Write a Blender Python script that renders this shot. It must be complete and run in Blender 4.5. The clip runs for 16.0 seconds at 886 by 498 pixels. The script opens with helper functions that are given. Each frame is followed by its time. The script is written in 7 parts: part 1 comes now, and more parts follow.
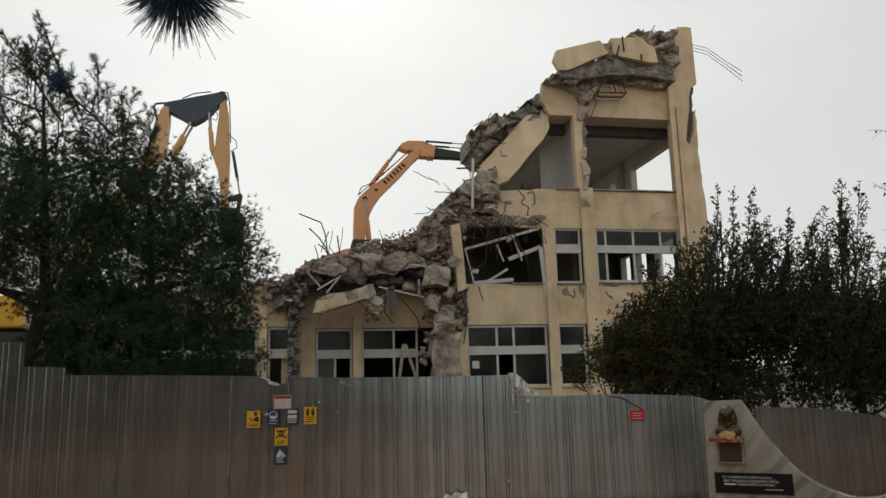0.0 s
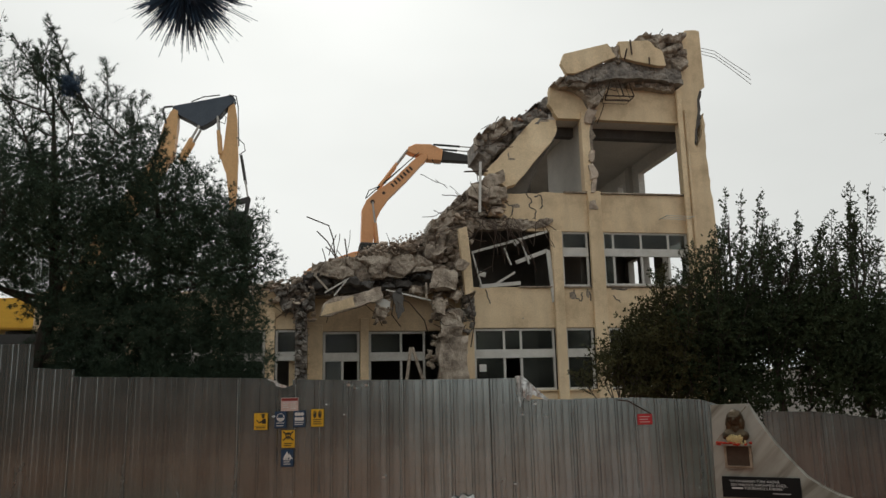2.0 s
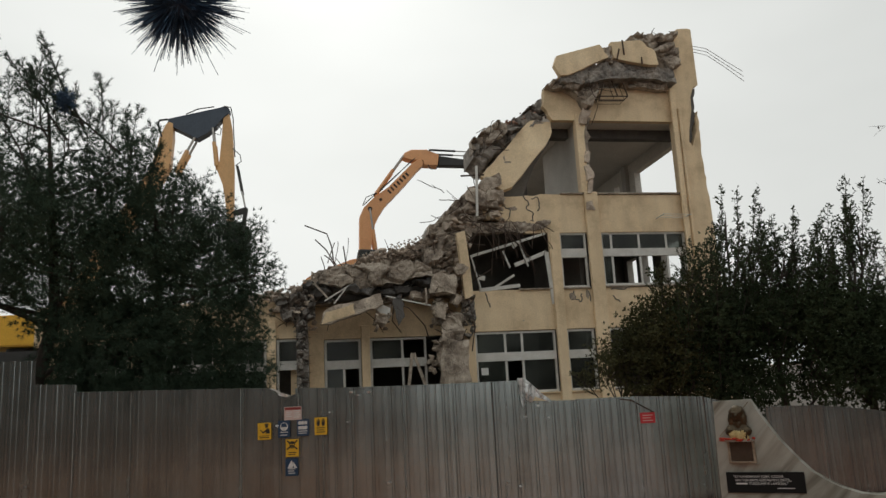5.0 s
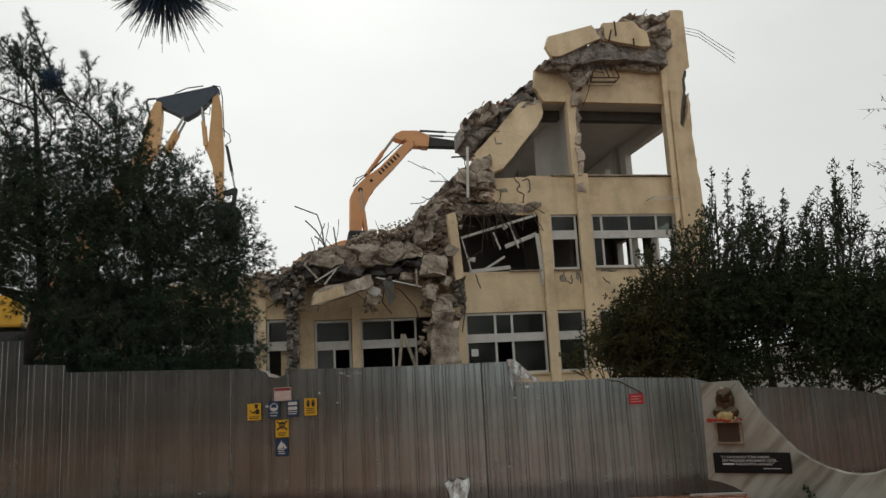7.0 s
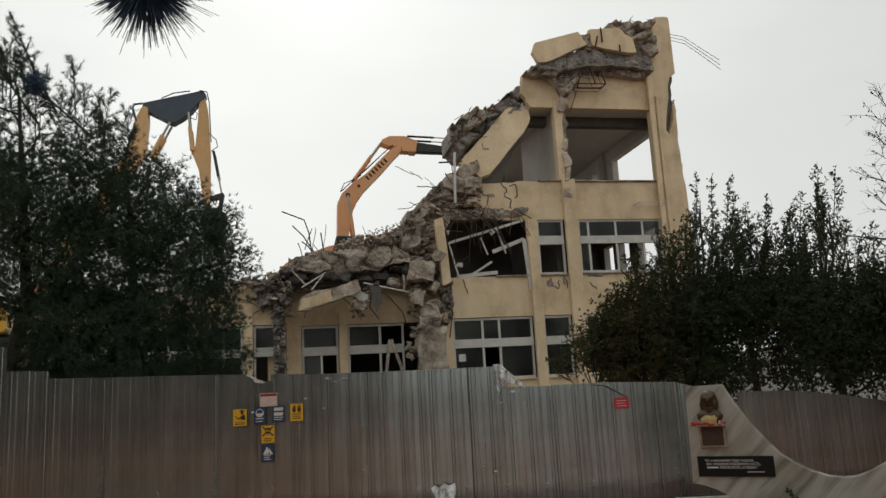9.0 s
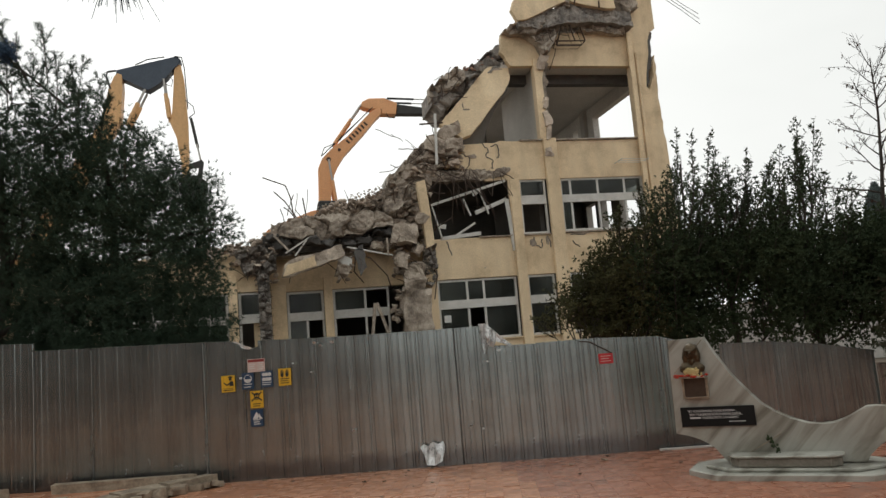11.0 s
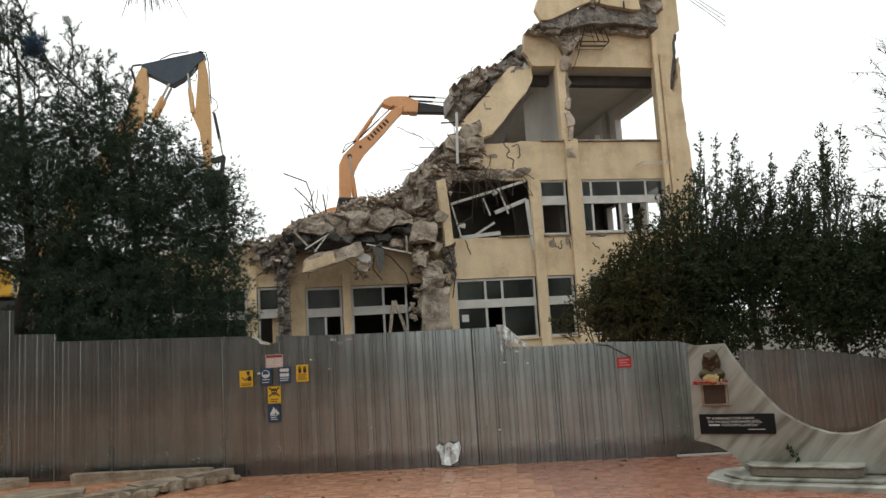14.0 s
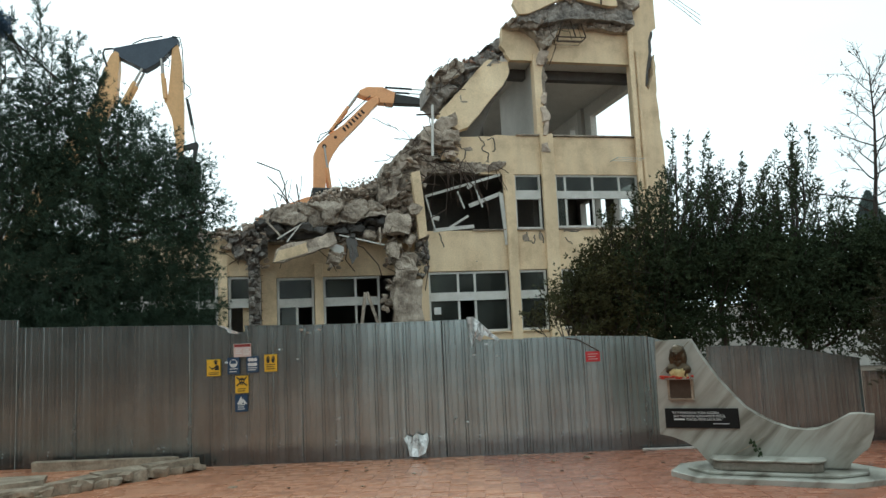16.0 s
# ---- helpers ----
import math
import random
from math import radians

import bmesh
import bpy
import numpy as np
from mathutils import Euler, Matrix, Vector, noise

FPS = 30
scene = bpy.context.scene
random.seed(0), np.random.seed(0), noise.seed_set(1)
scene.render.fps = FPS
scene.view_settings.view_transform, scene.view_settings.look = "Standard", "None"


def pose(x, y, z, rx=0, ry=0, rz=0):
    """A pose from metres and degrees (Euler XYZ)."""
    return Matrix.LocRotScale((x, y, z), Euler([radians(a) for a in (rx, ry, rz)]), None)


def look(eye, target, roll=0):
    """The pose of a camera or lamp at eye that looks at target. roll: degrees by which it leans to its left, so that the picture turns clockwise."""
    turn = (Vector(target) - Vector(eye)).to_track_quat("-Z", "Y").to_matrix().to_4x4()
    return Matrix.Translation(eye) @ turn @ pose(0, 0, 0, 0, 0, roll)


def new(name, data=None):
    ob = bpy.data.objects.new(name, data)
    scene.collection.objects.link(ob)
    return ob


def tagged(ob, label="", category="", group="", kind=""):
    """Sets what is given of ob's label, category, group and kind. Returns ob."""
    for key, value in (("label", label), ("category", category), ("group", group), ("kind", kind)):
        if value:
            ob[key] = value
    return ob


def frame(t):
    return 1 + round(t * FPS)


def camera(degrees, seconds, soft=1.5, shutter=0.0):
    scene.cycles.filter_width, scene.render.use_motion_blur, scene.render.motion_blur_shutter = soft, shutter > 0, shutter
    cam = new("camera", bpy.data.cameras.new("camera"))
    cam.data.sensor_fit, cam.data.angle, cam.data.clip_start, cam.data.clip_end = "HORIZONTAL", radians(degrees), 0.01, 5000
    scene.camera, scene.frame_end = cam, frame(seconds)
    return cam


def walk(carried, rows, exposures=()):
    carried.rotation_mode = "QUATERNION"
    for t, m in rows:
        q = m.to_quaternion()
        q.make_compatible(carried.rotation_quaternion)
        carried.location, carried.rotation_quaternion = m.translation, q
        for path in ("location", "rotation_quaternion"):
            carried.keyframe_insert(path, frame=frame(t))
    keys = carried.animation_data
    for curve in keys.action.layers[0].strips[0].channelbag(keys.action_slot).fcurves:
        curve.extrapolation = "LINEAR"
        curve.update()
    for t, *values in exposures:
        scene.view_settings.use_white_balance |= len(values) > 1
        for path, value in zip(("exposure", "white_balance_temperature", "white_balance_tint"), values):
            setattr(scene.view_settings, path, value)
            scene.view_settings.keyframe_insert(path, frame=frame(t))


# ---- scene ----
cam = camera(59.2, 16.0, soft=1.45)
PATH = [
    (0, (0.163, 0.027, 1.672), (0.537, 1.956, 2.045), -1.5),
    (0.5, (0.161, 0.012, 1.664), (0.523, 1.942, 2.041), -1.4),
    (1, (0.173, 0.003, 1.662), (0.535, 1.933, 2.043), -1.4),
    (1.5, (0.162, 0.013, 1.67), (0.53, 1.942, 2.049), -1.3),
    (2, (0.167, 0.014, 1.662), (0.522, 1.945, 2.044), -1.3),
    (2.5, (0.162, -0.013, 1.664), (0.517, 1.917, 2.052), -1.9),
    (3, (0.166, 0.006, 1.67), (0.525, 1.933, 2.071), -2.6),
    (3.5, (0.164, -0.005, 1.664), (0.522, 1.921, 2.065), -3.0),
    (6, (0.174, -0.016, 1.653), (0.533, 1.917, 2.022), -2.9),
    (6.5, (0.181, 0.009, 1.656), (0.553, 1.943, 2.006), -2.9),
    (7, (0.176, 0.003, 1.657), (0.557, 1.935, 2.003), -2.9),
    (7.5, (0.17, 0.018, 1.662), (0.554, 1.949, 2.016), -2.9),
    (8, (0.177, 0.0, 1.659), (0.552, 1.927, 2.042), -2.8),
    (8.5, (0.176, -0.039, 1.648), (0.561, 1.886, 2.032), -3.0),
    (9, (0.2, -0.023, 1.648), (0.611, 1.901, 2.006), -3.1),
    (11.3, (0.198, -0.041, 1.634), (0.648, 1.891, 1.892), -4.8),
    (11.5, (0.253, 0.014, 1.664), (0.728, 1.938, 1.932), -3.3),
    (12, (0.254, 0.02, 1.643), (0.792, 1.924, 1.937), -2.2),
    (12.5, (0.249, 0.031, 1.649), (0.856, 1.913, 1.949), -2.0),
    (13, (0.183, -0.005, 1.661), (0.717, 1.901, 1.953), -3.4),
    (13.5, (0.173, 0.02, 1.666), (0.622, 1.949, 1.942), -3.2),
    (14, (0.183, -0.027, 1.659), (0.586, 1.914, 1.918), -3.4),
    (14.5, (0.207, 0.008, 1.653), (0.597, 1.952, 1.91), -3.2),
    (15, (0.214, 0.016, 1.654), (0.623, 1.956, 1.916), -2.9),
    (15.5, (0.199, 0.019, 1.664), (0.617, 1.957, 1.928), -2.0),
    (16, (0.232, -0.009, 1.64), (0.698, 1.921, 1.878), -2.6),
]
walk(cam, [(t, look(eye, target, roll)) for t, eye, target, roll in PATH],
     exposures=[(0, 0.0, 6500, 8), (9, 0.03, 6500, 8), (11.5, 0.48, 6500, 9), (12.5, 0.58, 6500, 9), (14, 0.62, 6400, 7), (15, 0.68, 6200, 3), (15.5, 0.7, 5950, -1), (16, 0.72, 5700, -4)])

# ---- world and sun ----
world = bpy.data.worlds.new("overcast_sky")
scene.world = world
world.use_nodes = True
wn, wl = world.node_tree.nodes, world.node_tree.links
wn.clear()
w_out = wn.new("ShaderNodeOutputWorld")
w_bg = wn.new("ShaderNodeBackground")
w_sky = wn.new("ShaderNodeTexSky")
w_sky.sky_type, w_sky.sun_disc = "NISHITA", False
w_sky.sun_elevation, w_sky.sun_rotation = radians(38), radians(3)
w_sky.dust_density, w_sky.air_density = 4.0, 1.5
w_hsv = wn.new("ShaderNodeHueSaturation")
w_hsv.inputs["Saturation"].default_value = 0.12
w_hsv.inputs["Value"].default_value = 0.10
w_tc = wn.new("ShaderNodeTexCoord")
w_map = wn.new("ShaderNodeMapping")
w_map.inputs["Scale"].default_value = (1.0, 1.0, 2.5)
w_noise = wn.new("ShaderNodeTexNoise")
w_noise.inputs["Scale"].default_value, w_noise.inputs["Detail"].default_value = 1.6, 4.0
w_ramp = wn.new("ShaderNodeValToRGB")
w_ramp.color_ramp.elements[0].position, w_ramp.color_ramp.elements[0].color = 0.3, (0.73, 0.745, 0.725, 1)
w_ramp.color_ramp.elements[1].position, w_ramp.color_ramp.elements[1].color = 0.7, (0.88, 0.89, 0.87, 1)
w_mix = wn.new("ShaderNodeMix")
w_mix.data_type = "RGBA"
w_mix.inputs[0].default_value = 0.93
wl.new(w_tc.outputs["Generated"], w_map.inputs["Vector"])
wl.new(w_map.outputs["Vector"], w_noise.inputs["Vector"])
wl.new(w_noise.outputs["Fac"], w_ramp.inputs["Fac"])
wl.new(w_sky.outputs["Color"], w_hsv.inputs["Color"])
wl.new(w_hsv.outputs["Color"], w_mix.inputs[6])
wl.new(w_ramp.outputs["Color"], w_mix.inputs[7])
wl.new(w_mix.outputs[2], w_bg.inputs["Color"])
# the veiled sun stands ahead: the cloud is brighter round it and duller behind
w_dot = wn.new("ShaderNodeVectorMath")
w_dot.operation = "DOT_PRODUCT"
w_dot.inputs[1].default_value = (-0.12, 0.79, 0.60)
w_half = wn.new("ShaderNodeMath")
w_half.operation = "MULTIPLY_ADD"
w_half.inputs[1].default_value, w_half.inputs[2].default_value = 0.5, 0.5
w_fall = wn.new("ShaderNodeValToRGB")
w_fall.color_ramp.interpolation = "EASE"
for i, (p_, v_) in enumerate(((0.0, 0.88), (1.0, 0.92), (0.5, 0.84), (0.84, 0.80))):
    e_ = w_fall.color_ramp.elements[i] if i < 2 else w_fall.color_ramp.elements.new(p_)
    e_.position, e_.color = p_, (v_, v_, v_, 1)
w_gain = wn.new("ShaderNodeMath")
w_gain.operation = "MULTIPLY"
w_gain.inputs[1].default_value = 1.05
wl.new(w_tc.outputs["Generated"], w_dot.inputs[0])
wl.new(w_dot.outputs["Value"], w_half.inputs[0])
wl.new(w_half.outputs["Value"], w_fall.inputs["Fac"])
wl.new(w_fall.outputs["Color"], w_gain.inputs[0])
wl.new(w_gain.outputs["Value"], w_bg.inputs["Strength"])
wl.new(w_bg.outputs["Background"], w_out.inputs["Surface"])

sun = new("sun", bpy.data.lights.new("sun", "SUN"))
sun.data.energy, sun.data.angle, sun.data.color = 0.5, radians(40), (1.0, 0.95, 0.88)
sun.matrix_world = look((2, 60, 45), (0, 10, 0))

# ---- materials ----


def material(name, colours, rough=0.8, metal=0.0, scale=3.0, fine=40.0, bump=0.3, island=0.0, per_object=0.0,
             stretch=(1, 1, 1), spread=0.25, bump_dist=0.01, streak=None, coord="Object"):
    """A surface with two scales of variation: large patches between the colours, a fine grain, and relief."""
    m = bpy.data.materials.new(name)
    m.use_nodes = True
    n, l = m.node_tree.nodes, m.node_tree.links
    b = n["Principled BSDF"]
    b.inputs["Metallic"].default_value = metal
    tc = n.new("ShaderNodeTexCoord")
    mp = n.new("ShaderNodeMapping")
    mp.inputs["Scale"].default_value = stretch
    l.new(tc.outputs[coord], mp.inputs["Vector"])
    big = n.new("ShaderNodeTexNoise")
    big.inputs["Scale"].default_value, big.inputs["Detail"].default_value, big.inputs["Roughness"].default_value = scale, 6, 0.65
    l.new(mp.outputs["Vector"], big.inputs["Vector"])
    ramp = n.new("ShaderNodeValToRGB")
    el = ramp.color_ramp.elements
    for i, c in enumerate(colours):
        p = 0.5 + spread * (2 * i / max(1, len(colours) - 1) - 1)
        e = el[i] if i < 2 else el.new(p)
        e.position, e.color = p, (*c, 1)
    l.new(big.outputs["Fac"], ramp.inputs["Fac"])
    small = n.new("ShaderNodeTexNoise")
    small.inputs["Scale"].default_value, small.inputs["Detail"].default_value = fine, 4
    l.new(tc.outputs[coord], small.inputs["Vector"])
    grain = n.new("ShaderNodeMapRange")
    grain.inputs["To Min"].default_value, grain.inputs["To Max"].default_value = 0.72, 1.25
    l.new(small.outputs["Fac"], grain.inputs["Value"])
    value = grain.outputs["Result"]
    if island or per_object:
        src = n.new("ShaderNodeNewGeometry").outputs["Random Per Island"] if island else n.new("ShaderNodeObjectInfo").outputs["Random"]
        rng = n.new("ShaderNodeMapRange")
        k = island or per_object
        rng.inputs["To Min"].default_value, rng.inputs["To Max"].default_value = 1 - k, 1 + k
        l.new(src, rng.inputs["Value"])
        mul = n.new("ShaderNodeMath")
        mul.operation = "MULTIPLY"
        l.new(value, mul.inputs[0])
        l.new(rng.outputs["Result"], mul.inputs[1])
        value = mul.outputs["Value"]
    if streak:
        sc, lo = streak
        sm = n.new("ShaderNodeMapping")
        sm.inputs["Scale"].default_value = sc
        l.new(tc.outputs[coord], sm.inputs["Vector"])
        sn = n.new("ShaderNodeTexNoise")
        sn.inputs["Scale"].default_value, sn.inputs["Detail"].default_value = 1.0, 5
        l.new(sm.outputs["Vector"], sn.inputs["Vector"])
        sr = n.new("ShaderNodeMapRange")
        sr.inputs["From Min"].default_value, sr.inputs["From Max"].default_value = 0.35, 0.6
        sr.inputs["To Min"].default_value, sr.inputs["To Max"].default_value = lo, 1.0
        l.new(sn.outputs["Fac"], sr.inputs["Value"])
        mul2 = n.new("ShaderNodeMath")
        mul2.operation = "MULTIPLY"
        l.new(value, mul2.inputs[0])
        l.new(sr.outputs["Result"], mul2.inputs[1])
        value = mul2.outputs["Value"]
    vec = n.new("ShaderNodeVectorMath")
    vec.operation = "SCALE"
    l.new(ramp.outputs["Color"], vec.inputs[0])
    l.new(value, vec.inputs["Scale"])
    l.new(vec.outputs["Vector"], b.inputs["Base Color"])
    rr = n.new("ShaderNodeMapRange")
    rr.inputs["To Min"].default_value, rr.inputs["To Max"].default_value = max(0.03, rough - 0.15), min(1.0, rough + 0.15)
    l.new(big.outputs["Fac"], rr.inputs["Value"])
    l.new(rr.outputs["Result"], b.inputs["Roughness"])
    if bump:
        bp = n.new("ShaderNodeBump")
        bp.inputs["Strength"].default_value, bp.inputs["Distance"].default_value = bump, bump_dist
        add = n.new("ShaderNodeMath")
        add.inputs[1].default_value = 0.0
        l.new(small.outputs["Fac"], add.inputs[0])
        l.new(big.outputs["Fac"], add.inputs[1])
        l.new(add.outputs["Value"], bp.inputs["Height"])
        l.new(bp.outputs["Normal"], b.inputs["Normal"])
    return m


PLASTER = material("yellow_plaster", [(0.58, 0.435, 0.27), (0.79, 0.615, 0.40), (0.86, 0.69, 0.465)], 0.9, scale=0.9, fine=25, bump=0.25, spread=0.2,
                   streak=((2.2, 2.2, 0.35), 0.88))
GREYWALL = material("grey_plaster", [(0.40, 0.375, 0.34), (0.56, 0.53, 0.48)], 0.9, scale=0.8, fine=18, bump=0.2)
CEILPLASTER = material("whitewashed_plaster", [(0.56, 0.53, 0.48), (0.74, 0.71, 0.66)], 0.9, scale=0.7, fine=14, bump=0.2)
# inner shade put into the colour: a darker copy of the grey plaster
DIMWALL = material("inner_wall_painted_dim", [(0.10, 0.095, 0.085), (0.2, 0.185, 0.165)], 0.9, scale=0.8, fine=18, bump=0.2)
CONCRETE = material("broken_concrete", [(0.17, 0.135, 0.107), (0.40, 0.333, 0.268), (0.60, 0.52, 0.43)], 0.95, scale=2.6, fine=22, bump=0.9, bump_dist=0.05, spread=0.16, island=0.25)
# for dark broken faces; under slabs and beams the shade is in the colour
DARKCON = material("dark_and_shaded_concrete", [(0.07, 0.066, 0.064), (0.16, 0.15, 0.14)], 0.95, scale=2.0, fine=20, bump=0.8, bump_dist=0.04)
DARKSLAB = material("weathered_slab_concrete", [(0.11, 0.10, 0.093), (0.25, 0.225, 0.20), (0.42, 0.38, 0.335)], 0.95, scale=2.6, fine=22, bump=0.9, bump_dist=0.05, spread=0.18)
RUBBLE = material("rubble", [(0.19, 0.148, 0.118), (0.40, 0.325, 0.26), (0.58, 0.49, 0.405)], 0.95, scale=2.5, fine=25, bump=0.7, bump_dist=0.03, island=0.45)
BRICKRUB = material("brick_rubble", [(0.16, 0.085, 0.06), (0.30, 0.17, 0.12), (0.36, 0.27, 0.21)], 0.95, scale=2.5, fine=25, bump=0.7, bump_dist=0.03, island=0.4)
WHITEPVC = material("white_window_paint", [(0.50, 0.485, 0.445), (0.72, 0.705, 0.665)], 0.5, scale=2.0, fine=30, bump=0.05)
RUST = material("rusty_steel", [(0.045, 0.032, 0.026), (0.11, 0.07, 0.05)], 0.8, metal=0.3, scale=6, fine=60, bump=0.3)
DULLZINC = material("scratch_and_highlight_sheet", [(0.3, 0.31, 0.3), (0.42, 0.43, 0.42)], 0.4, metal=0.6, scale=3, fine=10, bump=0.1)
# the sky's glint on bent metal is put into this pale colour
BRIGHTZINC = material("bent_sheet_sky_glint", [(0.45, 0.46, 0.45), (0.74, 0.75, 0.74), (0.88, 0.88, 0.87)], 0.3, metal=0.35, scale=6, fine=30, bump=0.4, spread=0.15, streak=((45, 45, 4), 0.7))
PAVER = material("terracotta_paver", [(0.33, 0.135, 0.073), (0.49, 0.225, 0.125), (0.60, 0.315, 0.19)], 0.27, scale=1.3, fine=45, bump=0.15, per_object=0.07)
PAVERRED = material("dark_red_paver", [(0.23, 0.09, 0.055), (0.36, 0.15, 0.09), (0.45, 0.21, 0.135)], 0.27, scale=1.3, fine=45, bump=0.15, per_object=0.07)
PAVERSRED = material("dark_red_pavers_far", [(0.23, 0.09, 0.055), (0.36, 0.15, 0.09), (0.45, 0.21, 0.135)], 0.27, scale=1.3, fine=45, bump=0.15, island=0.07)
PAVERS = material("terracotta_pavers_far", [(0.33, 0.135, 0.073), (0.49, 0.225, 0.125), (0.60, 0.315, 0.19)], 0.27, scale=1.3, fine=45, bump=0.15, island=0.07)
ASPHALT = material("unseen_asphalt", [(0.06, 0.06, 0.06), (0.11, 0.11, 0.108)], 0.6, scale=0.7, fine=40, bump=0.3)
EARTH = material("site_earth", [(0.09, 0.07, 0.05), (0.17, 0.135, 0.10)], 0.95, scale=0.4, fine=6, bump=0.5, bump_dist=0.05)
KERB = material("old_limestone", [(0.10, 0.078, 0.055), (0.30, 0.24, 0.175), (0.50, 0.42, 0.315)], 0.9, scale=5, fine=30, bump=0.6, bump_dist=0.02)
BARK = material("bark", [(0.025, 0.02, 0.016), (0.07, 0.055, 0.043)], 0.95, scale=6, fine=40, bump=0.8, bump_dist=0.02, stretch=(2, 2, 0.4))
NEEDLE = material("pine_needles", [(0.028, 0.05, 0.033), (0.07, 0.106, 0.07)], 0.9, scale=1.2, fine=9, bump=0, island=0.2)
# blue haze over the near tuft is put into the needle colour
TUFTN = material("haze_blue_pine_needles", [(0.03, 0.07, 0.13), (0.06, 0.115, 0.19)], 0.6, scale=4, fine=20, bump=0, island=0.3)
LEAF = material("evergreen_leaves", [(0.026, 0.04, 0.02), (0.068, 0.092, 0.046)], 0.95, scale=1.0, fine=8, bump=0, island=0.22)
LEAFOLIVE = material("olive_leaves", [(0.036, 0.04, 0.018), (0.09, 0.088, 0.038)], 0.95, scale=1.0, fine=8, bump=0, island=0.22)
LEAFBROWN = material("browned_leaves", [(0.04, 0.042, 0.024), (0.08, 0.078, 0.042)], 0.9, scale=1.0, fine=8, bump=0, island=0.4)
# distance haze is put into this lighter grey-green
CYPRESS = material("hazed_cypress_foliage", [(0.08, 0.10, 0.095), (0.13, 0.16, 0.15)], 0.85, scale=1.5, fine=8, bump=0, island=0.35)
DRYLEAF = material("dry_leaves", [(0.05, 0.03, 0.018), (0.12, 0.07, 0.04)], 0.8, scale=6, fine=40, bump=0.2)
ORANGE = material("orange_machine_paint", [(0.72, 0.33, 0.14), (0.82, 0.42, 0.20)], 0.5, scale=1.3, fine=20, bump=0.05)
YELLOW = material("yellow_machine_paint", [(0.64, 0.37, 0.16), (0.74, 0.45, 0.21)], 0.5, scale=1.3, fine=20, bump=0.05)
BRIGHTYELLOW = material("bright_yellow_machine_paint", [(0.62, 0.33, 0.02), (0.76, 0.43, 0.04)], 0.5, scale=1.3, fine=20, bump=0.05)
NAVY = material("dark_blue_machine_paint", [(0.035, 0.05, 0.075), (0.06, 0.08, 0.11)], 0.5, scale=1.5, fine=20, bump=0.05)
BLACKSTEEL = material("black_steel", [(0.02, 0.02, 0.02), (0.05, 0.048, 0.045)], 0.5, metal=0.3, scale=3, fine=20, bump=0.1)
CHROME = material("worn_piston", [(0.35, 0.33, 0.31), (0.5, 0.48, 0.45)], 0.35, metal=0.6, scale=3, fine=30, bump=0.05)
BRONZE = material("patinated_bronze", [(0.05, 0.037, 0.024), (0.13, 0.095, 0.055)], 0.36, metal=0.7, scale=5, fine=30, bump=0.2)
GOLDLEAF = material("gilded_bronze", [(0.42, 0.33, 0.13), (0.68, 0.56, 0.28)], 0.45, metal=0.2, scale=8, fine=40, bump=0.2)
PLATE = material("brown_bronze_plate", [(0.055, 0.038, 0.026), (0.10, 0.07, 0.05)], 0.5, metal=0.4, scale=4, fine=30, bump=0.2)
BLACKPLATE = material("black_granite_plate", [(0.008, 0.008, 0.008), (0.016, 0.016, 0.016)], 0.6, scale=5, fine=80, bump=0.0)
STAINEDMARBLE = material("dirt_stained_marble", [(0.09, 0.08, 0.062), (0.2, 0.18, 0.145), (0.34, 0.32, 0.27)], 0.7, scale=4, fine=30, bump=0.1)
WHITEPAINT = material("white_paint", [(0.6, 0.6, 0.58), (0.75, 0.75, 0.73)], 0.6, scale=4, fine=40, bump=0)
SIGNYELLOW = material("sign_yellow", [(0.72, 0.42, 0.02), (0.8, 0.48, 0.03)], 0.5, scale=4, fine=40, bump=0)
SIGNBLUE = material("sign_blue", [(0.012, 0.042, 0.095), (0.018, 0.055, 0.12)], 0.5, scale=4, fine=40, bump=0)
SIGNRED = material("sign_red", [(0.5, 0.02, 0.03), (0.6, 0.03, 0.04)], 0.5, scale=4, fine=40, bump=0)
SIGNDARKRED = material("sign_dark_red", [(0.2, 0.02, 0.02), (0.28, 0.035, 0.03)], 0.6, scale=4, fine=40, bump=0)
SIGNPINK = material("sign_white_faded", [(0.55, 0.42, 0.38), (0.68, 0.55, 0.5)], 0.6, scale=5, fine=30, bump=0)
SIGNBLACK = material("sign_black", [(0.015, 0.015, 0.015), (0.02, 0.02, 0.02)], 0.5, scale=4, fine=40, bump=0)
REDCLOTH = material("red_flowers", [(0.35, 0.02, 0.01), (0.55, 0.05, 0.02)], 0.8, scale=20, fine=60, bump=0.3)
GREENPAINT = material("green_paint", [(0.01, 0.035, 0.025), (0.02, 0.06, 0.04)], 0.5, scale=3, fine=30, bump=0.05)
# dull and dark tones for unseen walls that the fence reflects
DULLWALL = material("unseen_wall_dull", [(0.12, 0.12, 0.108), (0.19, 0.19, 0.172)], 0.9, scale=0.5, fine=5, bump=0.1)
DARKWALL = material("unseen_wall_dark", [(0.045, 0.044, 0.04), (0.08, 0.078, 0.07)], 0.9, scale=0.5, fine=5, bump=0.1)
PALEWALL = material("pale_far_wall", [(0.5, 0.48, 0.45), (0.62, 0.6, 0.56)], 0.9, scale=0.5, fine=5, bump=0)


for m_ in (NEEDLE, LEAF, LEAFOLIVE, LEAFBROWN, CYPRESS, BLACKPLATE):
    m_.node_tree.nodes["Principled BSDF"].inputs["Specular IOR Level"].default_value = 0.18


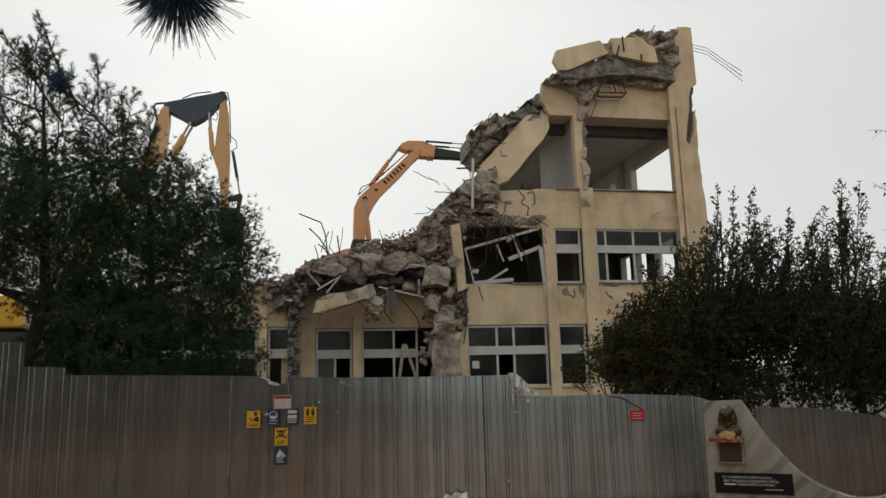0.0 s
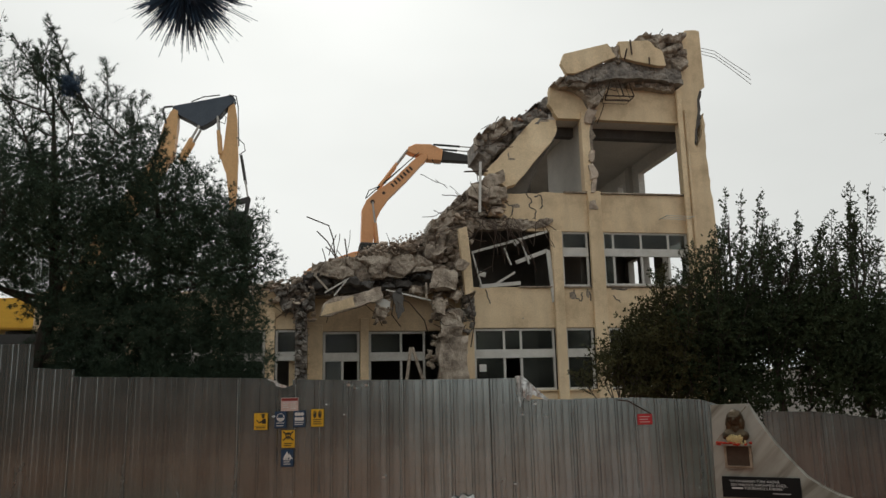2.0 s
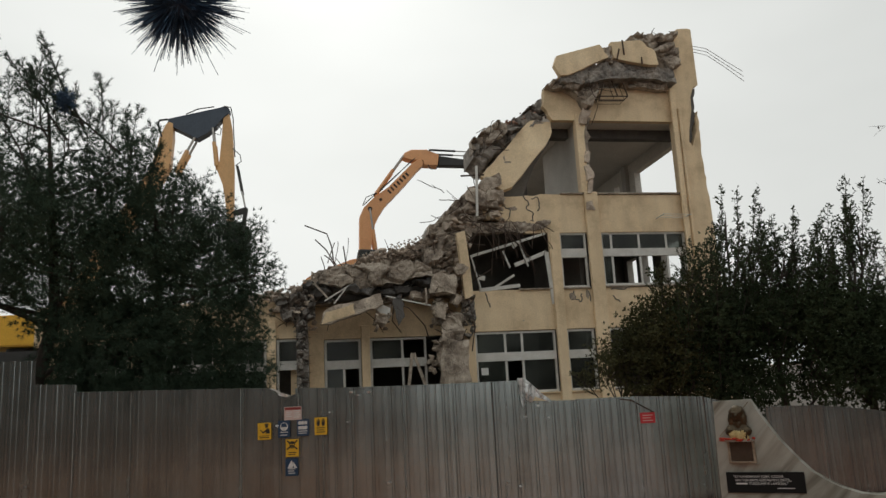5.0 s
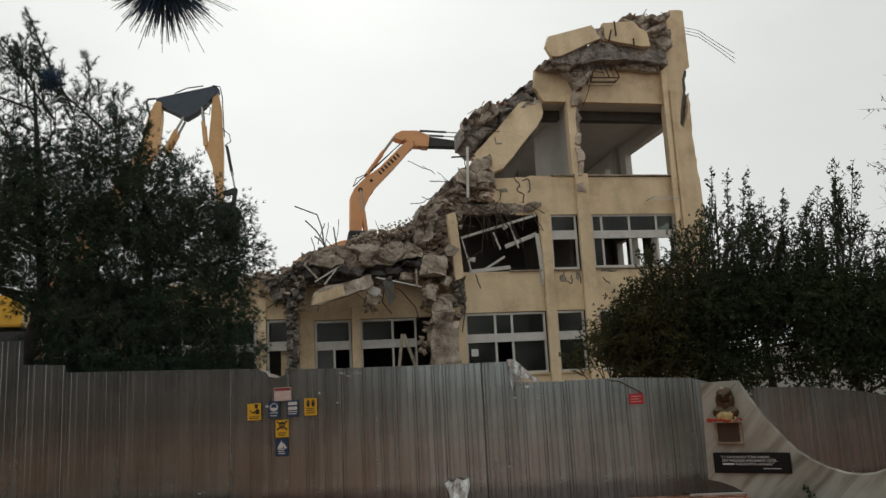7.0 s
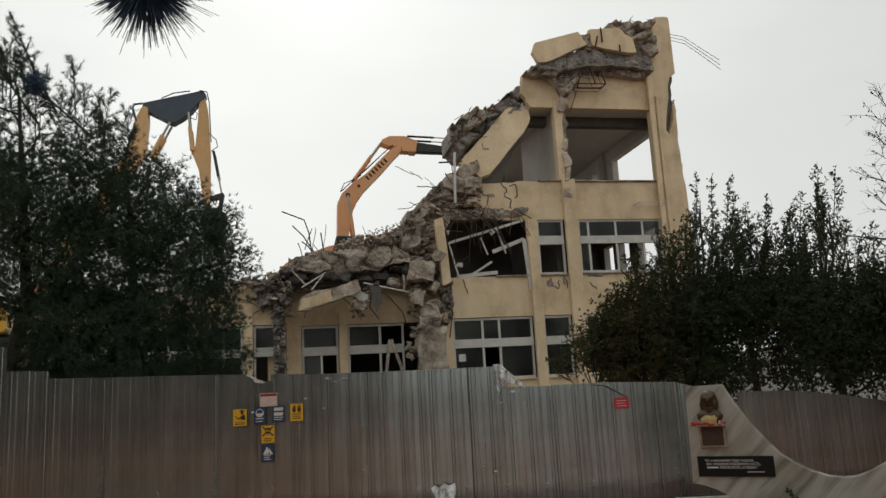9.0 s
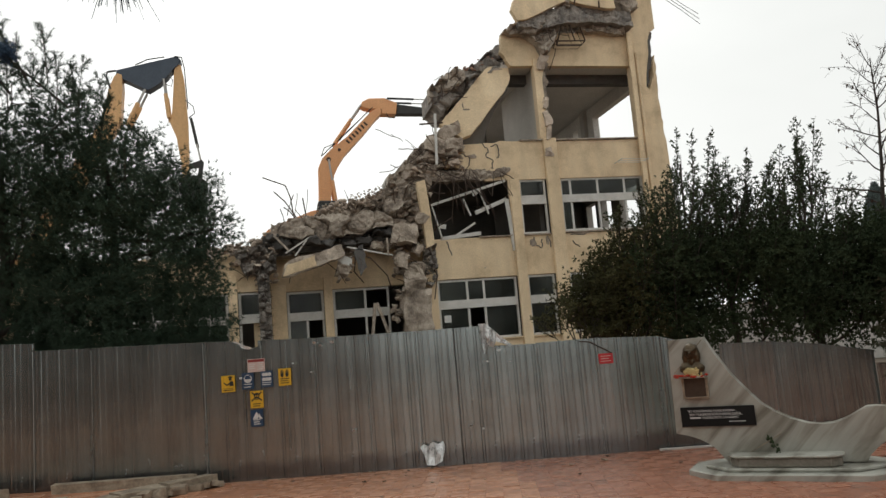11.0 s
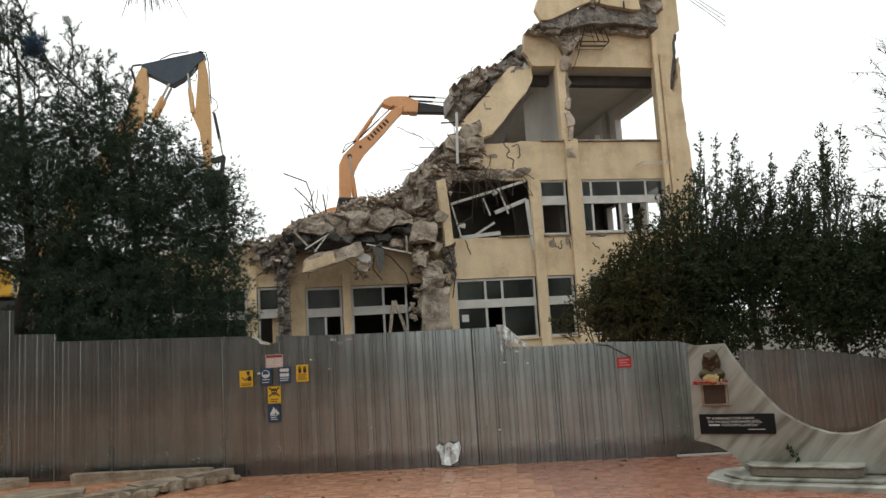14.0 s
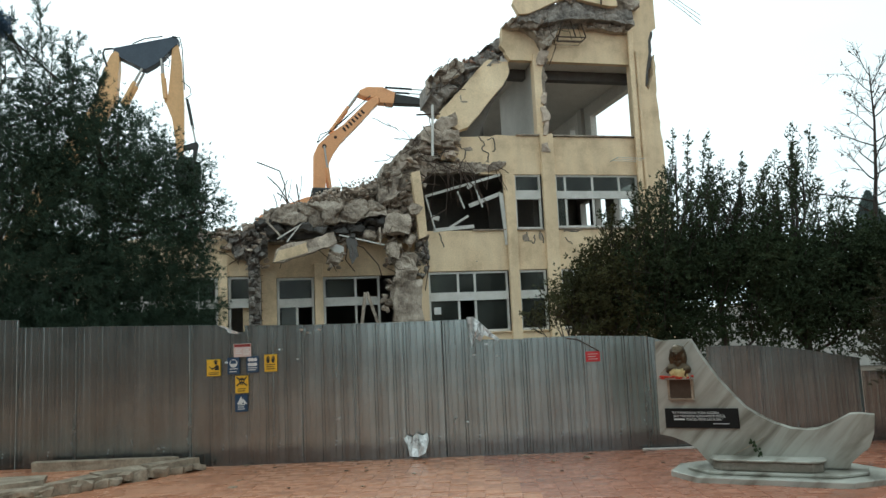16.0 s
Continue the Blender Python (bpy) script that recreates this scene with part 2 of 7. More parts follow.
def marble():
    m = bpy.data.materials.new("veined_marble")
    m.use_nodes = True
    n, l = m.node_tree.nodes, m.node_tree.links
    b = n["Principled BSDF"]
    tc = n.new("ShaderNodeTexCoord")
    mp = n.new("ShaderNodeMapping")
    mp.inputs["Scale"].default_value = (0.45, 1, 3.0)
    turn = n.new("ShaderNodeMapping")
    turn.inputs["Rotation"].default_value = (0, radians(48), 0)
    l.new(tc.outputs["Object"], turn.inputs["Vector"])
    l.new(turn.outputs["Vector"], mp.inputs["Vector"])
    a = n.new("ShaderNodeTexNoise")
    a.inputs["Scale"].default_value, a.inputs["Detail"].default_value, a.inputs["Distortion"].default_value = 1.5, 7, 0.8
    l.new(mp.outputs["Vector"], a.inputs["Vector"])
    r = n.new("ShaderNodeValToRGB")
    e = r.color_ramp.elements
    e[0].position, e[0].color = 0.34, (0.185, 0.175, 0.14, 1)
    e[1].position, e[1].color = 0.66, (0.49, 0.49, 0.435, 1)
    x = e.new(0.46)
    x.color = (0.34, 0.33, 0.28, 1)
    x = e.new(0.52)
    x.color = (0.42, 0.416, 0.366, 1)
    l.new(a.outputs["Fac"], r.inputs["Fac"])
    s = n.new("ShaderNodeTexNoise")
    s.inputs["Scale"].default_value, s.inputs["Detail"].default_value = 2.2, 6
    l.new(tc.outputs["Object"], s.inputs["Vector"])
    g = n.new("ShaderNodeMapRange")
    g.inputs["To Min"].default_value, g.inputs["To Max"].default_value = 0.62, 1.2
    l.new(s.outputs["Fac"], g.inputs["Value"])
    v = n.new("ShaderNodeVectorMath")
    v.operation = "SCALE"
    l.new(r.outputs["Color"], v.inputs[0])
    l.new(g.outputs["Result"], v.inputs["Scale"])
    l.new(v.outputs["Vector"], b.inputs["Base Color"])
    b.inputs["Roughness"].default_value = 0.4
    return m


def glass():
    m = bpy.data.materials.new("dusty_reflection_toned_glass")
    m.use_nodes = True
    n, l = m.node_tree.nodes, m.node_tree.links
    b = n["Principled BSDF"]
    b.inputs["Transmission Weight"].default_value = 0.72
    b.inputs["IOR"].default_value = 1.3
    s = n.new("ShaderNodeTexNoise")
    s.inputs["Scale"].default_value = 1.5
    tc = n.new("ShaderNodeTexCoord")
    l.new(tc.outputs["Object"], s.inputs["Vector"])
    g = n.new("ShaderNodeMapRange")
    g.inputs["To Min"].default_value, g.inputs["To Max"].default_value = 0.02, 0.25
    l.new(s.outputs["Fac"], g.inputs["Value"])
    l.new(g.outputs["Result"], b.inputs["Roughness"])
    # patchy grey-green: dust, with varied sky reflection put into the colour
    pane_patches = n.new("ShaderNodeTexNoise")
    pane_patches.inputs["Scale"].default_value, pane_patches.inputs["Detail"].default_value = 0.55, 4
    l.new(tc.outputs["Object"], pane_patches.inputs["Vector"])
    dr = n.new("ShaderNodeValToRGB")
    dr.color_ramp.elements[0].position, dr.color_ramp.elements[0].color = 0.38, (0.05, 0.055, 0.048, 1)
    dr.color_ramp.elements[1].position, dr.color_ramp.elements[1].color = 0.66, (0.24, 0.26, 0.235, 1)
    l.new(pane_patches.outputs["Fac"], dr.inputs["Fac"])
    l.new(dr.outputs["Color"], b.inputs["Base Color"])
    return m


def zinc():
    """Weathered galvanised sheet: spangle and rain streaks, with a darker band along the foot, its top edge uneven."""
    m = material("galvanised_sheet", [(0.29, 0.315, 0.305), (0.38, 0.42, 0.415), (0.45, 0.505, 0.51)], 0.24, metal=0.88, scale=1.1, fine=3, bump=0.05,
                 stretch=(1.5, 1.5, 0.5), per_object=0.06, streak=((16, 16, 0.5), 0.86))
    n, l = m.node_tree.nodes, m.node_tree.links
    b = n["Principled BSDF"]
    sheet_tone = b.inputs["Base Color"].links[0].from_socket
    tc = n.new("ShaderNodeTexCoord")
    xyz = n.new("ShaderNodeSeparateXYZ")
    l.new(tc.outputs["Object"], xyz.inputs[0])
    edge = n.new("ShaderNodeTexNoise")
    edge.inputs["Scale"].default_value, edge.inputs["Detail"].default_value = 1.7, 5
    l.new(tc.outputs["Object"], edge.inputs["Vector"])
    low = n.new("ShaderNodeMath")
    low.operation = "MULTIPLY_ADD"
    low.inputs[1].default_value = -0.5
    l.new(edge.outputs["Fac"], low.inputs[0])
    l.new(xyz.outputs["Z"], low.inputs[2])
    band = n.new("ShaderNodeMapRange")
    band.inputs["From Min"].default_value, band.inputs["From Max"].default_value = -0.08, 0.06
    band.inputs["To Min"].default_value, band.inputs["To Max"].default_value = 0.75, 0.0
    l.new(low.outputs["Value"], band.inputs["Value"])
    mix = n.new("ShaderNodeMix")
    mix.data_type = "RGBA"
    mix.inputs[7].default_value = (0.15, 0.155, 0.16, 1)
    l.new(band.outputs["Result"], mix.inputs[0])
    l.new(sheet_tone, mix.inputs[6])
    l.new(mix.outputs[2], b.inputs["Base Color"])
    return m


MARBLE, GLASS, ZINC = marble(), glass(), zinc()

# ---- mesh helpers ----
rng = random.Random(7)


def mesh_ob(name, me, mat, parent=None, label=""):
    me.materials.append(mat)
    ob = new(name, me)
    ob.parent = parent
    if label:
        ob["label"] = label
    return ob


def part(name, bm, mat, parent=None, label="", smooth=False):
    me = bpy.data.meshes.new(name)
    bmesh.ops.recalc_face_normals(bm, faces=bm.faces[:])
    bm.to_mesh(me)
    bm.free()
    if smooth:
        for p in me.polygons:
            p.use_smooth = True
    return mesh_ob(name, me, mat, parent, label)


def raw(name, verts, faces, mat, parent=None, label=""):
    me = bpy.data.meshes.new(name)
    me.from_pydata([tuple(v) for v in verts], [], [tuple(f) for f in faces])
    me.update()
    return mesh_ob(name, me, mat, parent, label)


def thing(name, label, category, at=(0, 0, 0), group="", kind=""):
    ob = new(name)
    ob.location = at
    bpy.context.view_layer.update()
    return tagged(ob, label, category, group, kind)


def box(bm, x0, x1, y0, y1, z0, z1, m=None, bev=0.0):
    vs = [bm.verts.new((x, y, z)) for z in (z0, z1) for y in (y0, y1) for x in (x0, x1)]
    fs = [bm.faces.new([vs[i] for i in f]) for f in ((0, 2, 3, 1), (4, 5, 7, 6), (0, 1, 5, 4), (2, 6, 7, 3), (0, 4, 6, 2), (1, 3, 7, 5))]
    if bev:
        es = list({e for f in fs for e in f.edges})
        bmesh.ops.bevel(bm, geom=es, offset=bev, segments=1, affect="EDGES")
    if m is not None:
        bmesh.ops.transform(bm, matrix=m, verts=[v for v in bm.verts if v.is_valid and v in set(vs)] if not bev else bm.verts[:])
    return vs


def boxed(x0, x1, y0, y1, z0, z1, m=None, bev=0.0):
    bm = bmesh.new()
    box(bm, x0, x1, y0, y1, z0, z1, None, bev)
    if m is not None:
        bmesh.ops.transform(bm, matrix=m, verts=bm.verts[:])
    return bm


def prism(pts, y0, y1, m=None):
    """A polygon in x and z, drawn out from y0 to y1."""
    bm = bmesh.new()
    a = [bm.verts.new((x, y0, z)) for x, z in pts]
    b = [bm.verts.new((x, y1, z)) for x, z in pts]
    bm.faces.new(a)
    bm.faces.new(b[::-1])
    for i in range(len(pts)):
        j = (i + 1) % len(pts)
        bm.faces.new((a[j], a[i], b[i], b[j]))
    if m is not None:
        bmesh.ops.transform(bm, matrix=m, verts=bm.verts[:])
    return bm


def jag(p, q, n, amp):
    """Points of a broken edge from p to q, without q."""
    out = []
    dx, dz = q[0] - p[0], q[1] - p[1]
    ln = math.hypot(dx, dz) or 1
    for i in range(n):
        k = i / n + (rng.uniform(-0.3, 0.3) / n if i else 0)
        o = rng.uniform(-amp, amp) if i else 0
        out.append((p[0] + dx * k - dz / ln * o, p[1] + dz * k + dx / ln * o))
    return out


def tube(pts, radius, seg=6, bm=None, taper=1.0):
    bm = bm or bmesh.new()
    pts = [Vector(p) for p in pts]
    rings = []
    for i, p in enumerate(pts):
        d = (pts[min(i + 1, len(pts) - 1)] - pts[max(i - 1, 0)]).normalized()
        u = d.cross(Vector((0.31, 0.77, 0.55))).normalized()
        v = d.cross(u)
        r = radius * (1 + (taper - 1) * i / max(1, len(pts) - 1))
        rings.append([bm.verts.new(p + (u * math.cos(2 * math.pi * k / seg) + v * math.sin(2 * math.pi * k / seg)) * r) for k in range(seg)])
    for a, b in zip(rings, rings[1:]):
        for k in range(seg):
            bm.faces.new((a[k], a[(k + 1) % seg], b[(k + 1) % seg], b[k]))
    bm.faces.new(rings[0][::-1])
    bm.faces.new(rings[-1])
    return bm


def rock_shape(seed, n=13):
    """An angular lump of about unit size."""
    r = random.Random(seed)
    bm = bmesh.new()
    for _ in range(n):
        v = Vector((r.gauss(0, 1), r.gauss(0, 1), r.gauss(0, 1))).normalized()
        bm.verts.new(Vector((v.x, v.y * 0.85, v.z * 0.7)) * r.uniform(0.75, 1.0) * 0.5)
    res = bmesh.ops.convex_hull(bm, input=bm.verts[:])
    bmesh.ops.delete(bm, geom=[g for g in res["geom_interior"] if isinstance(g, bmesh.types.BMVert)], context="VERTS")
    bm.verts.index_update()
    vs = np.array([v.co[:] for v in bm.verts])
    fs = [[v.index for v in f.verts] for f in bm.faces]
    bm.free()
    return vs, fs


ROCKS = [rock_shape(100 + i) for i in range(14)]


def rocks(name, places, mat, parent=None, label=""):
    """One mesh of many lumps: places are (x, y, z, size)."""
    V, Fc, k = [], [], 0
    for x, y, z, s in places:
        vs, fs = ROCKS[rng.randrange(len(ROCKS))]
        e = Euler((rng.uniform(-0.6, 0.6), rng.uniform(-0.6, 0.6), rng.uniform(0, 6.28))).to_matrix()
        sc = np.array([rng.uniform(0.7, 1.4), rng.uniform(0.7, 1.2), rng.uniform(0.5, 1.0)]) * s
        w = (vs * sc) @ np.array(e).T + np.array([x, y, z])
        V.append(w)
        Fc += [[i + k for i in f] for f in fs]
        k += len(vs)
    return raw(name, np.concatenate(V), Fc, mat, parent, label)


def lump(bm_seed, size, disp=0.12, sub=3):
    """One large broken chunk with a rough skin."""
    r = random.Random(bm_seed)
    bm = bmesh.new()
    bmesh.ops.create_cube(bm, size=1.0)
    bmesh.ops.subdivide_edges(bm, edges=bm.edges[:], cuts=sub, use_grid_fill=True)
    off = Vector((r.uniform(0, 50), r.uniform(0, 50), r.uniform(0, 50)))
    for v in bm.verts:
        p = v.co.copy()
        q = p.lerp(p.normalized() * 0.6, 0.22)
        q = Vector((q.x * size[0], q.y * size[1], q.z * size[2]))
        q += noise.noise_vector(q * 2.3 + off) * disp * 2.0 + noise.noise_vector(q * 7 + off) * disp * 0.9
        v.co = q
    return bm

# ---- ground ----
bm = bmesh.new()
bmesh.ops.create_grid(bm, x_segments=40, y_segments=40, size=400)
for v in bm.verts:
    v.co.z = -0.06
tagged(part("ground", bm, EARTH), "bare trampled earth of the site and its surroundings", "ground", kind="structure")

# ---- the half-demolished building ----
YF = 26.0
school = thing("demolished_school_building", "half-demolished three-storey yellow plastered building with broken slabs", "building", (5, 28, 0))
INV = school.matrix_world.inverted()


def bpart(name, bm, mat, parent=None, label="", smooth=False):
    ob = part(name, bm, mat, parent or school, label, smooth)
    if parent is None:
        ob.matrix_parent_inverse = INV
    else:
        ob.matrix_parent_inverse = Matrix.Identity(4)
    return ob


def plate(x, y, z, w, h, d, ang, mat, name, tilt=0.0, n=7):
    """A broken angular slab piece: an uneven polygon with thickness."""
    pts = []
    for i in range(n):
        a = 2 * math.pi * (i + rng.uniform(-0.3, 0.3)) / n
        k = rng.uniform(0.75, 1.1)
        c, s_ = math.cos(a), math.sin(a)
        k /= max(abs(c), abs(s_)) ** 0.6
        pts.append((c * w / 2 * k, s_ * h / 2 * k))
    m = Matrix.Translation((x, y, z)) @ Matrix.Rotation(ang, 4, "Y") @ Matrix.Rotation(tilt, 4, "X")
    return bpart(name, prism(pts, -d / 2, d / 2, m), mat)


def cluster(x, y, z, w, d, h, n, name, mat, label=""):
    """A clot of angular lumps stuck together."""
    pl = [(x, y + 0.08, z, 1.2 * min(w, h)), (x - 0.22 * w, y + 0.1, z - 0.22 * h, 1.0 * min(w, h)), (x + 0.22 * w, y + 0.1, z + 0.22 * h, 1.0 * min(w, h))]
    for _ in range(3 * n):
        pl.append((x + rng.uniform(-.5, .5) * w, y + rng.uniform(-.5, .3) * d, z + rng.uniform(-.5, .5) * h, rng.uniform(0.4, 1.0) ** 2 * 0.8 * min(w, h)))
    ob = tagged(rocks(name, pl, mat, school, label), kind="stuff")
    ob.matrix_parent_inverse = INV
    return ob


def rough_face(name, tops, bots, y, back, mat, cell=0.45, amp=0.16, crack=0.1, res=0.05, ragged=0.07, seed=1.0, label=""):
    """A mass of broken concrete: a front of angular blocks with open cracks between two ragged lines, and a top that runs back."""
    x0, x1 = tops[0][0], tops[-1][0]
    tx, tz, bx, bz = [p[0] for p in tops], [p[1] for p in tops], [p[0] for p in bots], [p[1] for p in bots]
    nx = max(3, int((x1 - x0) / res))
    nz = max(3, int(max(np.interp(x, tx, tz) - np.interp(x, bx, bz) for x in np.linspace(x0, x1, 20)) / res))
    bm = bmesh.new()
    cols = []
    for i in range(nx + 1):
        x = x0 + (x1 - x0) * i / nx
        za = float(np.interp(x, bx, bz)) + ragged * noise.noise(Vector((x * 3.1, seed, 1.7))) * 2
        zb = float(np.interp(x, tx, tz)) + ragged * (noise.noise(Vector((x * 2.7, seed, 9.1))) + noise.noise(Vector((x * 7.3, seed, 4.1)))) * 1.4
        zb = max(zb, za + 0.03)
        col = []
        for k in range(nz + 1):
            z = za + (zb - za) * k / nz
            q = Vector((x / cell, seed * 3.7, z / (cell * 0.75))) + noise.noise_vector(Vector((x * 2, seed, z * 2))) * 0.35
            d, c = noise.voronoi(q)
            block = noise.cell(c[0] * 7.13 + Vector((0.5, 0.5, 0.5)))
            gap = max(0.0, 1 - (d[1] - d[0]) / 0.16)
            tilt = (q - c[0]).x * (block - 0.5) + (q - c[0]).z * noise.cell(c[0] * 3.3) * 0.8
            off = amp * (block - 0.5) * 1.4 + amp * 0.8 * tilt + crack * gap + 0.05 * noise.noise(Vector((x * 9, seed, z * 9)))
            col.append(bm.verts.new((x + 0.03 * noise.noise(Vector((x * 8, z * 8, seed))), y + off, z + 0.03 * noise.noise(Vector((z * 8, x * 8, seed))))))
        col.append(bm.verts.new((x, y + back, zb + 0.04)))
        col.append(bm.verts.new((x, y + back, za)))
        cols.append(col)
    for a, b in zip(cols, cols[1:]):
        n = len(a)
        for k in range(n):
            bm.faces.new((a[k], b[k], b[(k + 1) % n], a[(k + 1) % n]))
    bm.faces.new(cols[0])
    bm.faces.new(cols[-1][::-1])
    return bpart(name, bm, mat, label=label)


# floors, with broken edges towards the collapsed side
# the dimness of the rooms is put into the slab colour
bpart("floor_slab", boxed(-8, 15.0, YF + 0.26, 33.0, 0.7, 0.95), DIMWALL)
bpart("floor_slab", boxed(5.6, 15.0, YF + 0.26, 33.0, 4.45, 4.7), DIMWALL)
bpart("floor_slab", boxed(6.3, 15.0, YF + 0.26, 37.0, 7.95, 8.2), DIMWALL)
bpart("roof_slab", prism(jag((9.0, 11.78), (9.1, 12.0), 2, 0.06) + [(9.1, 12.0), (14.9, 12.0), (14.9, 11.78)], YF + 0.26, 37.2), CEILPLASTER)
bpart("floor_slab", boxed(-8.0, 5.5, YF + 1.12, 33.0, 4.45, 4.68), CONCRETE)

# outer front walls: bands under and over the windows
bpart("wall", boxed(-8.0, 15.1, YF, YF + 0.25, -0.1, 1.9), PLASTER)
bpart("wall", boxed(5.5, 14.1, YF, YF + 0.25, 4.07, 5.48), PLASTER)
RB = YF + 0.85
band_a = [(-8.0, 4.07), (0.0, 4.07), (0.0, 5.3)] + jag((0.0, 5.3), (-8, 5.3), 12, 0.06) + [(-8.0, 5.25)]
bpart("wall", prism(band_a, YF, YF + 0.25), PLASTER)
band_b = [(0.0, 4.07), (5.5, 4.07), (5.5, 5.5)] + jag((5.5, 5.5), (0.0, 5.4), 14, 0.06) + [(0.0, 5.35)]
bpart("wall", prism(band_b, RB, RB + 0.25), PLASTER)
bpart("return_wall", boxed(-0.22, -0.003, YF + 0.253, RB + 0.25, 1.9, 5.25), PLASTER)
bpart("return_wall", boxed(5.503, 5.75, YF + 0.253, RB + 0.25, 1.9, 5.3), PLASTER)
bpart("ledge", boxed(0.0, 5.5, YF + 0.253, RB + 0.25, 1.75, 1.9), CONCRETE)
band2 = [(8.0, 7.5), (14.1, 7.5), (14.1, 8.9), (10.9, 8.9), (10.75, 8.83), (10.5, 8.9), (9.1, 8.92)] + jag((9.1, 8.92), (7.0, 8.83), 6, 0.05) + jag((7.0, 8.83), (6.35, 8.45), 4, 0.08) + jag((6.35, 8.45), (6.6, 8.0), 4, 0.1) + jag((6.6, 8.0), (8.0, 7.86), 5, 0.06) + [(8.0, 7.86)]
bpart("wall", prism(band2, YF, YF + 0.25), PLASTER)
rough_face("lintel", [(5.85, 7.85), (7.0, 7.92), (8.95, 7.95)], [(5.85, 7.47), (8.3, 7.56), (8.75, 7.7), (8.95, 7.88)], YF - 0.04, 0.3, CONCRETE, 0.7, 0.07, 0.05, seed=9.0, ragged=0.03, label="bare broken concrete lintel")
band3 = [(9.35, 11.76), (14.1, 11.76), (14.1, 13.05), (11.0, 13.05)] + jag((11.0, 13.05), (9.1, 12.95), 5, 0.07) + jag((9.1, 12.95), (9.0, 12.3), 3, 0.06) + jag((9.0, 12.3), (9.35, 11.76), 3, 0.05)
bpart("wall", prism(band3, YF, YF + 0.25), PLASTER)
# added beam; the dark strip of ceiling shade is put into its colour
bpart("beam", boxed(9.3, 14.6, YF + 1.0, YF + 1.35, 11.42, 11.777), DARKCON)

# pilasters standing proud of the wall
for x0, x1, z0, z1 in ((10.27, 10.76, -0.1, 8.98), (8.84, 9.20, -0.1, 7.5), (5.5, 5.92, -0.1, 5.3), (2.14, 2.43, -0.1, 4.5), (0.38, 0.88, -0.1, 4.28),
                       (-0.97, -0.68, -0.1, 4.62), (-2.6, -2.25, -0.1, 4.4), (-5.2, -4.85, -0.1, 4.4), (-7.6, -7.25, -0.1, 4.4)):
    yp = RB if 0.0 < x0 < 5.0 else YF
    bpart("pilaster", boxed(x0, x1, yp - 0.16, yp - 0.003, 1.9 if yp > YF else z0, z1, bev=0.015), PLASTER)
bpart("pilaster", prism([(10.2, 8.98), (10.46, 8.98)] + jag((10.46, 8.98), (10.52, 12.0), 12, 0.05) + [(10.5, 12.0), (10.2, 12.0)], YF - 0.1, YF + 0.25), PLASTER)
core_edge = jag((10.44, 8.05), (10.42, 12.35), 16, 0.05) + jag((10.8, 12.4), (10.66, 10.9), 7, 0.08) + jag((10.6, 10.9), (10.58, 9.0), 9, 0.07) + jag((10.6, 9.0), (10.56, 8.05), 6, 0.05)
bpart("broken_column_core", prism(core_edge, YF - 0.06, YF + 0.2), CONCRETE, label="crumbling concrete column core")
for x, z, sx, sz, a in ((10.56, 11.85, 0.3, 0.6, 0.3), (10.5, 10.3, 0.2, 0.45, 0.2), (10.5, 9.7, 0.22, 0.6, -0.15), (10.52, 9.15, 0.16, 0.5, 0.1), (10.42, 8.45, 0.26, 0.4, -0.1)):
    bm = lump(int(900 + z * 10), (sx, 0.3, sz), 0.05, 4)
    bmesh.ops.transform(bm, matrix=Matrix.Translation((x, YF - 0.06, z)) @ Matrix.Rotation(a, 4, "Y"), verts=bm.verts[:])
    bpart("broken_column_core", bm, RUBBLE, label="crumbling concrete column core")
# hanging pilaster stump beside the torn window
bpart("hanging_pilaster", prism([(5.37, 7.38), (5.66, 7.45), (5.76, 6.4), (5.83, 5.24), (5.74, 5.18), (5.55, 5.12), (5.5, 5.9)], YF - 0.7, YF - 0.42), PLASTER, label="loose yellow pilaster piece leaning outwards")
# small broken pilaster foot under the upper windows
bpart("pilaster_foot", prism([(8.78, 7.5), (9.22, 7.5), (9.2, 5.45)] + jag((9.2, 5.45), (8.85, 5.3), 3, 0.04) + [(8.85, 5.3)], YF - 0.13, YF - 0.004), PLASTER)

# corner wall, taller than the rest
corner = [(14.1, 8.8), (14.1, 13.1), (14.25, 13.9), (14.42, 14.7), (14.5, 15.38), (14.62, 15.5), (15.05, 15.54), (15.2, 15.5), (15.22, 13.2), (15.0, 13.08), (14.86, 12.7), (14.84, 12.2), (14.66, 11.4), (14.6, 10.9), (14.72, 10.75), (14.95, 11.3)] + jag((14.98, 11.9), (15.08, 12.15), 2, 0.02) + jag((15.08, 12.15), (15.03, 10.4), 8, 0.04) + jag((15.03, 10.4), (15.14, 8.6), 8, 0.03) + [(15.22, 5.4), (15.24, -0.1), (14.1, -0.1)]
bpart("corner_wall", prism(corner, YF - 0.16, YF + 0.3), PLASTER)
bpart("corner_rib", boxed(13.98, 14.18, YF - 0.26, YF - 0.163, 5.5, 13.0, bev=0.02), PLASTER)
bpart("drain_pipe", tube([(14.3, YF - 0.22, 12.2), (14.3, YF - 0.22, 8), (14.32, YF - 0.22, 2)], 0.06, 8), PLASTER, label="yellow painted drain pipe")
bpart("torn_edge", prism(jag((14.72, 13.0), (15.1, 13.1), 3, 0.03) + jag((15.14, 13.1), (15.0, 12.2), 4, 0.05) + jag((15.0, 12.2), (14.75, 10.9), 6, 0.08) + jag((14.7, 10.9), (14.72, 13.0), 5, 0.04), YF - 0.05, YF + 0.4), DARKCON, label="dark torn concrete edge")
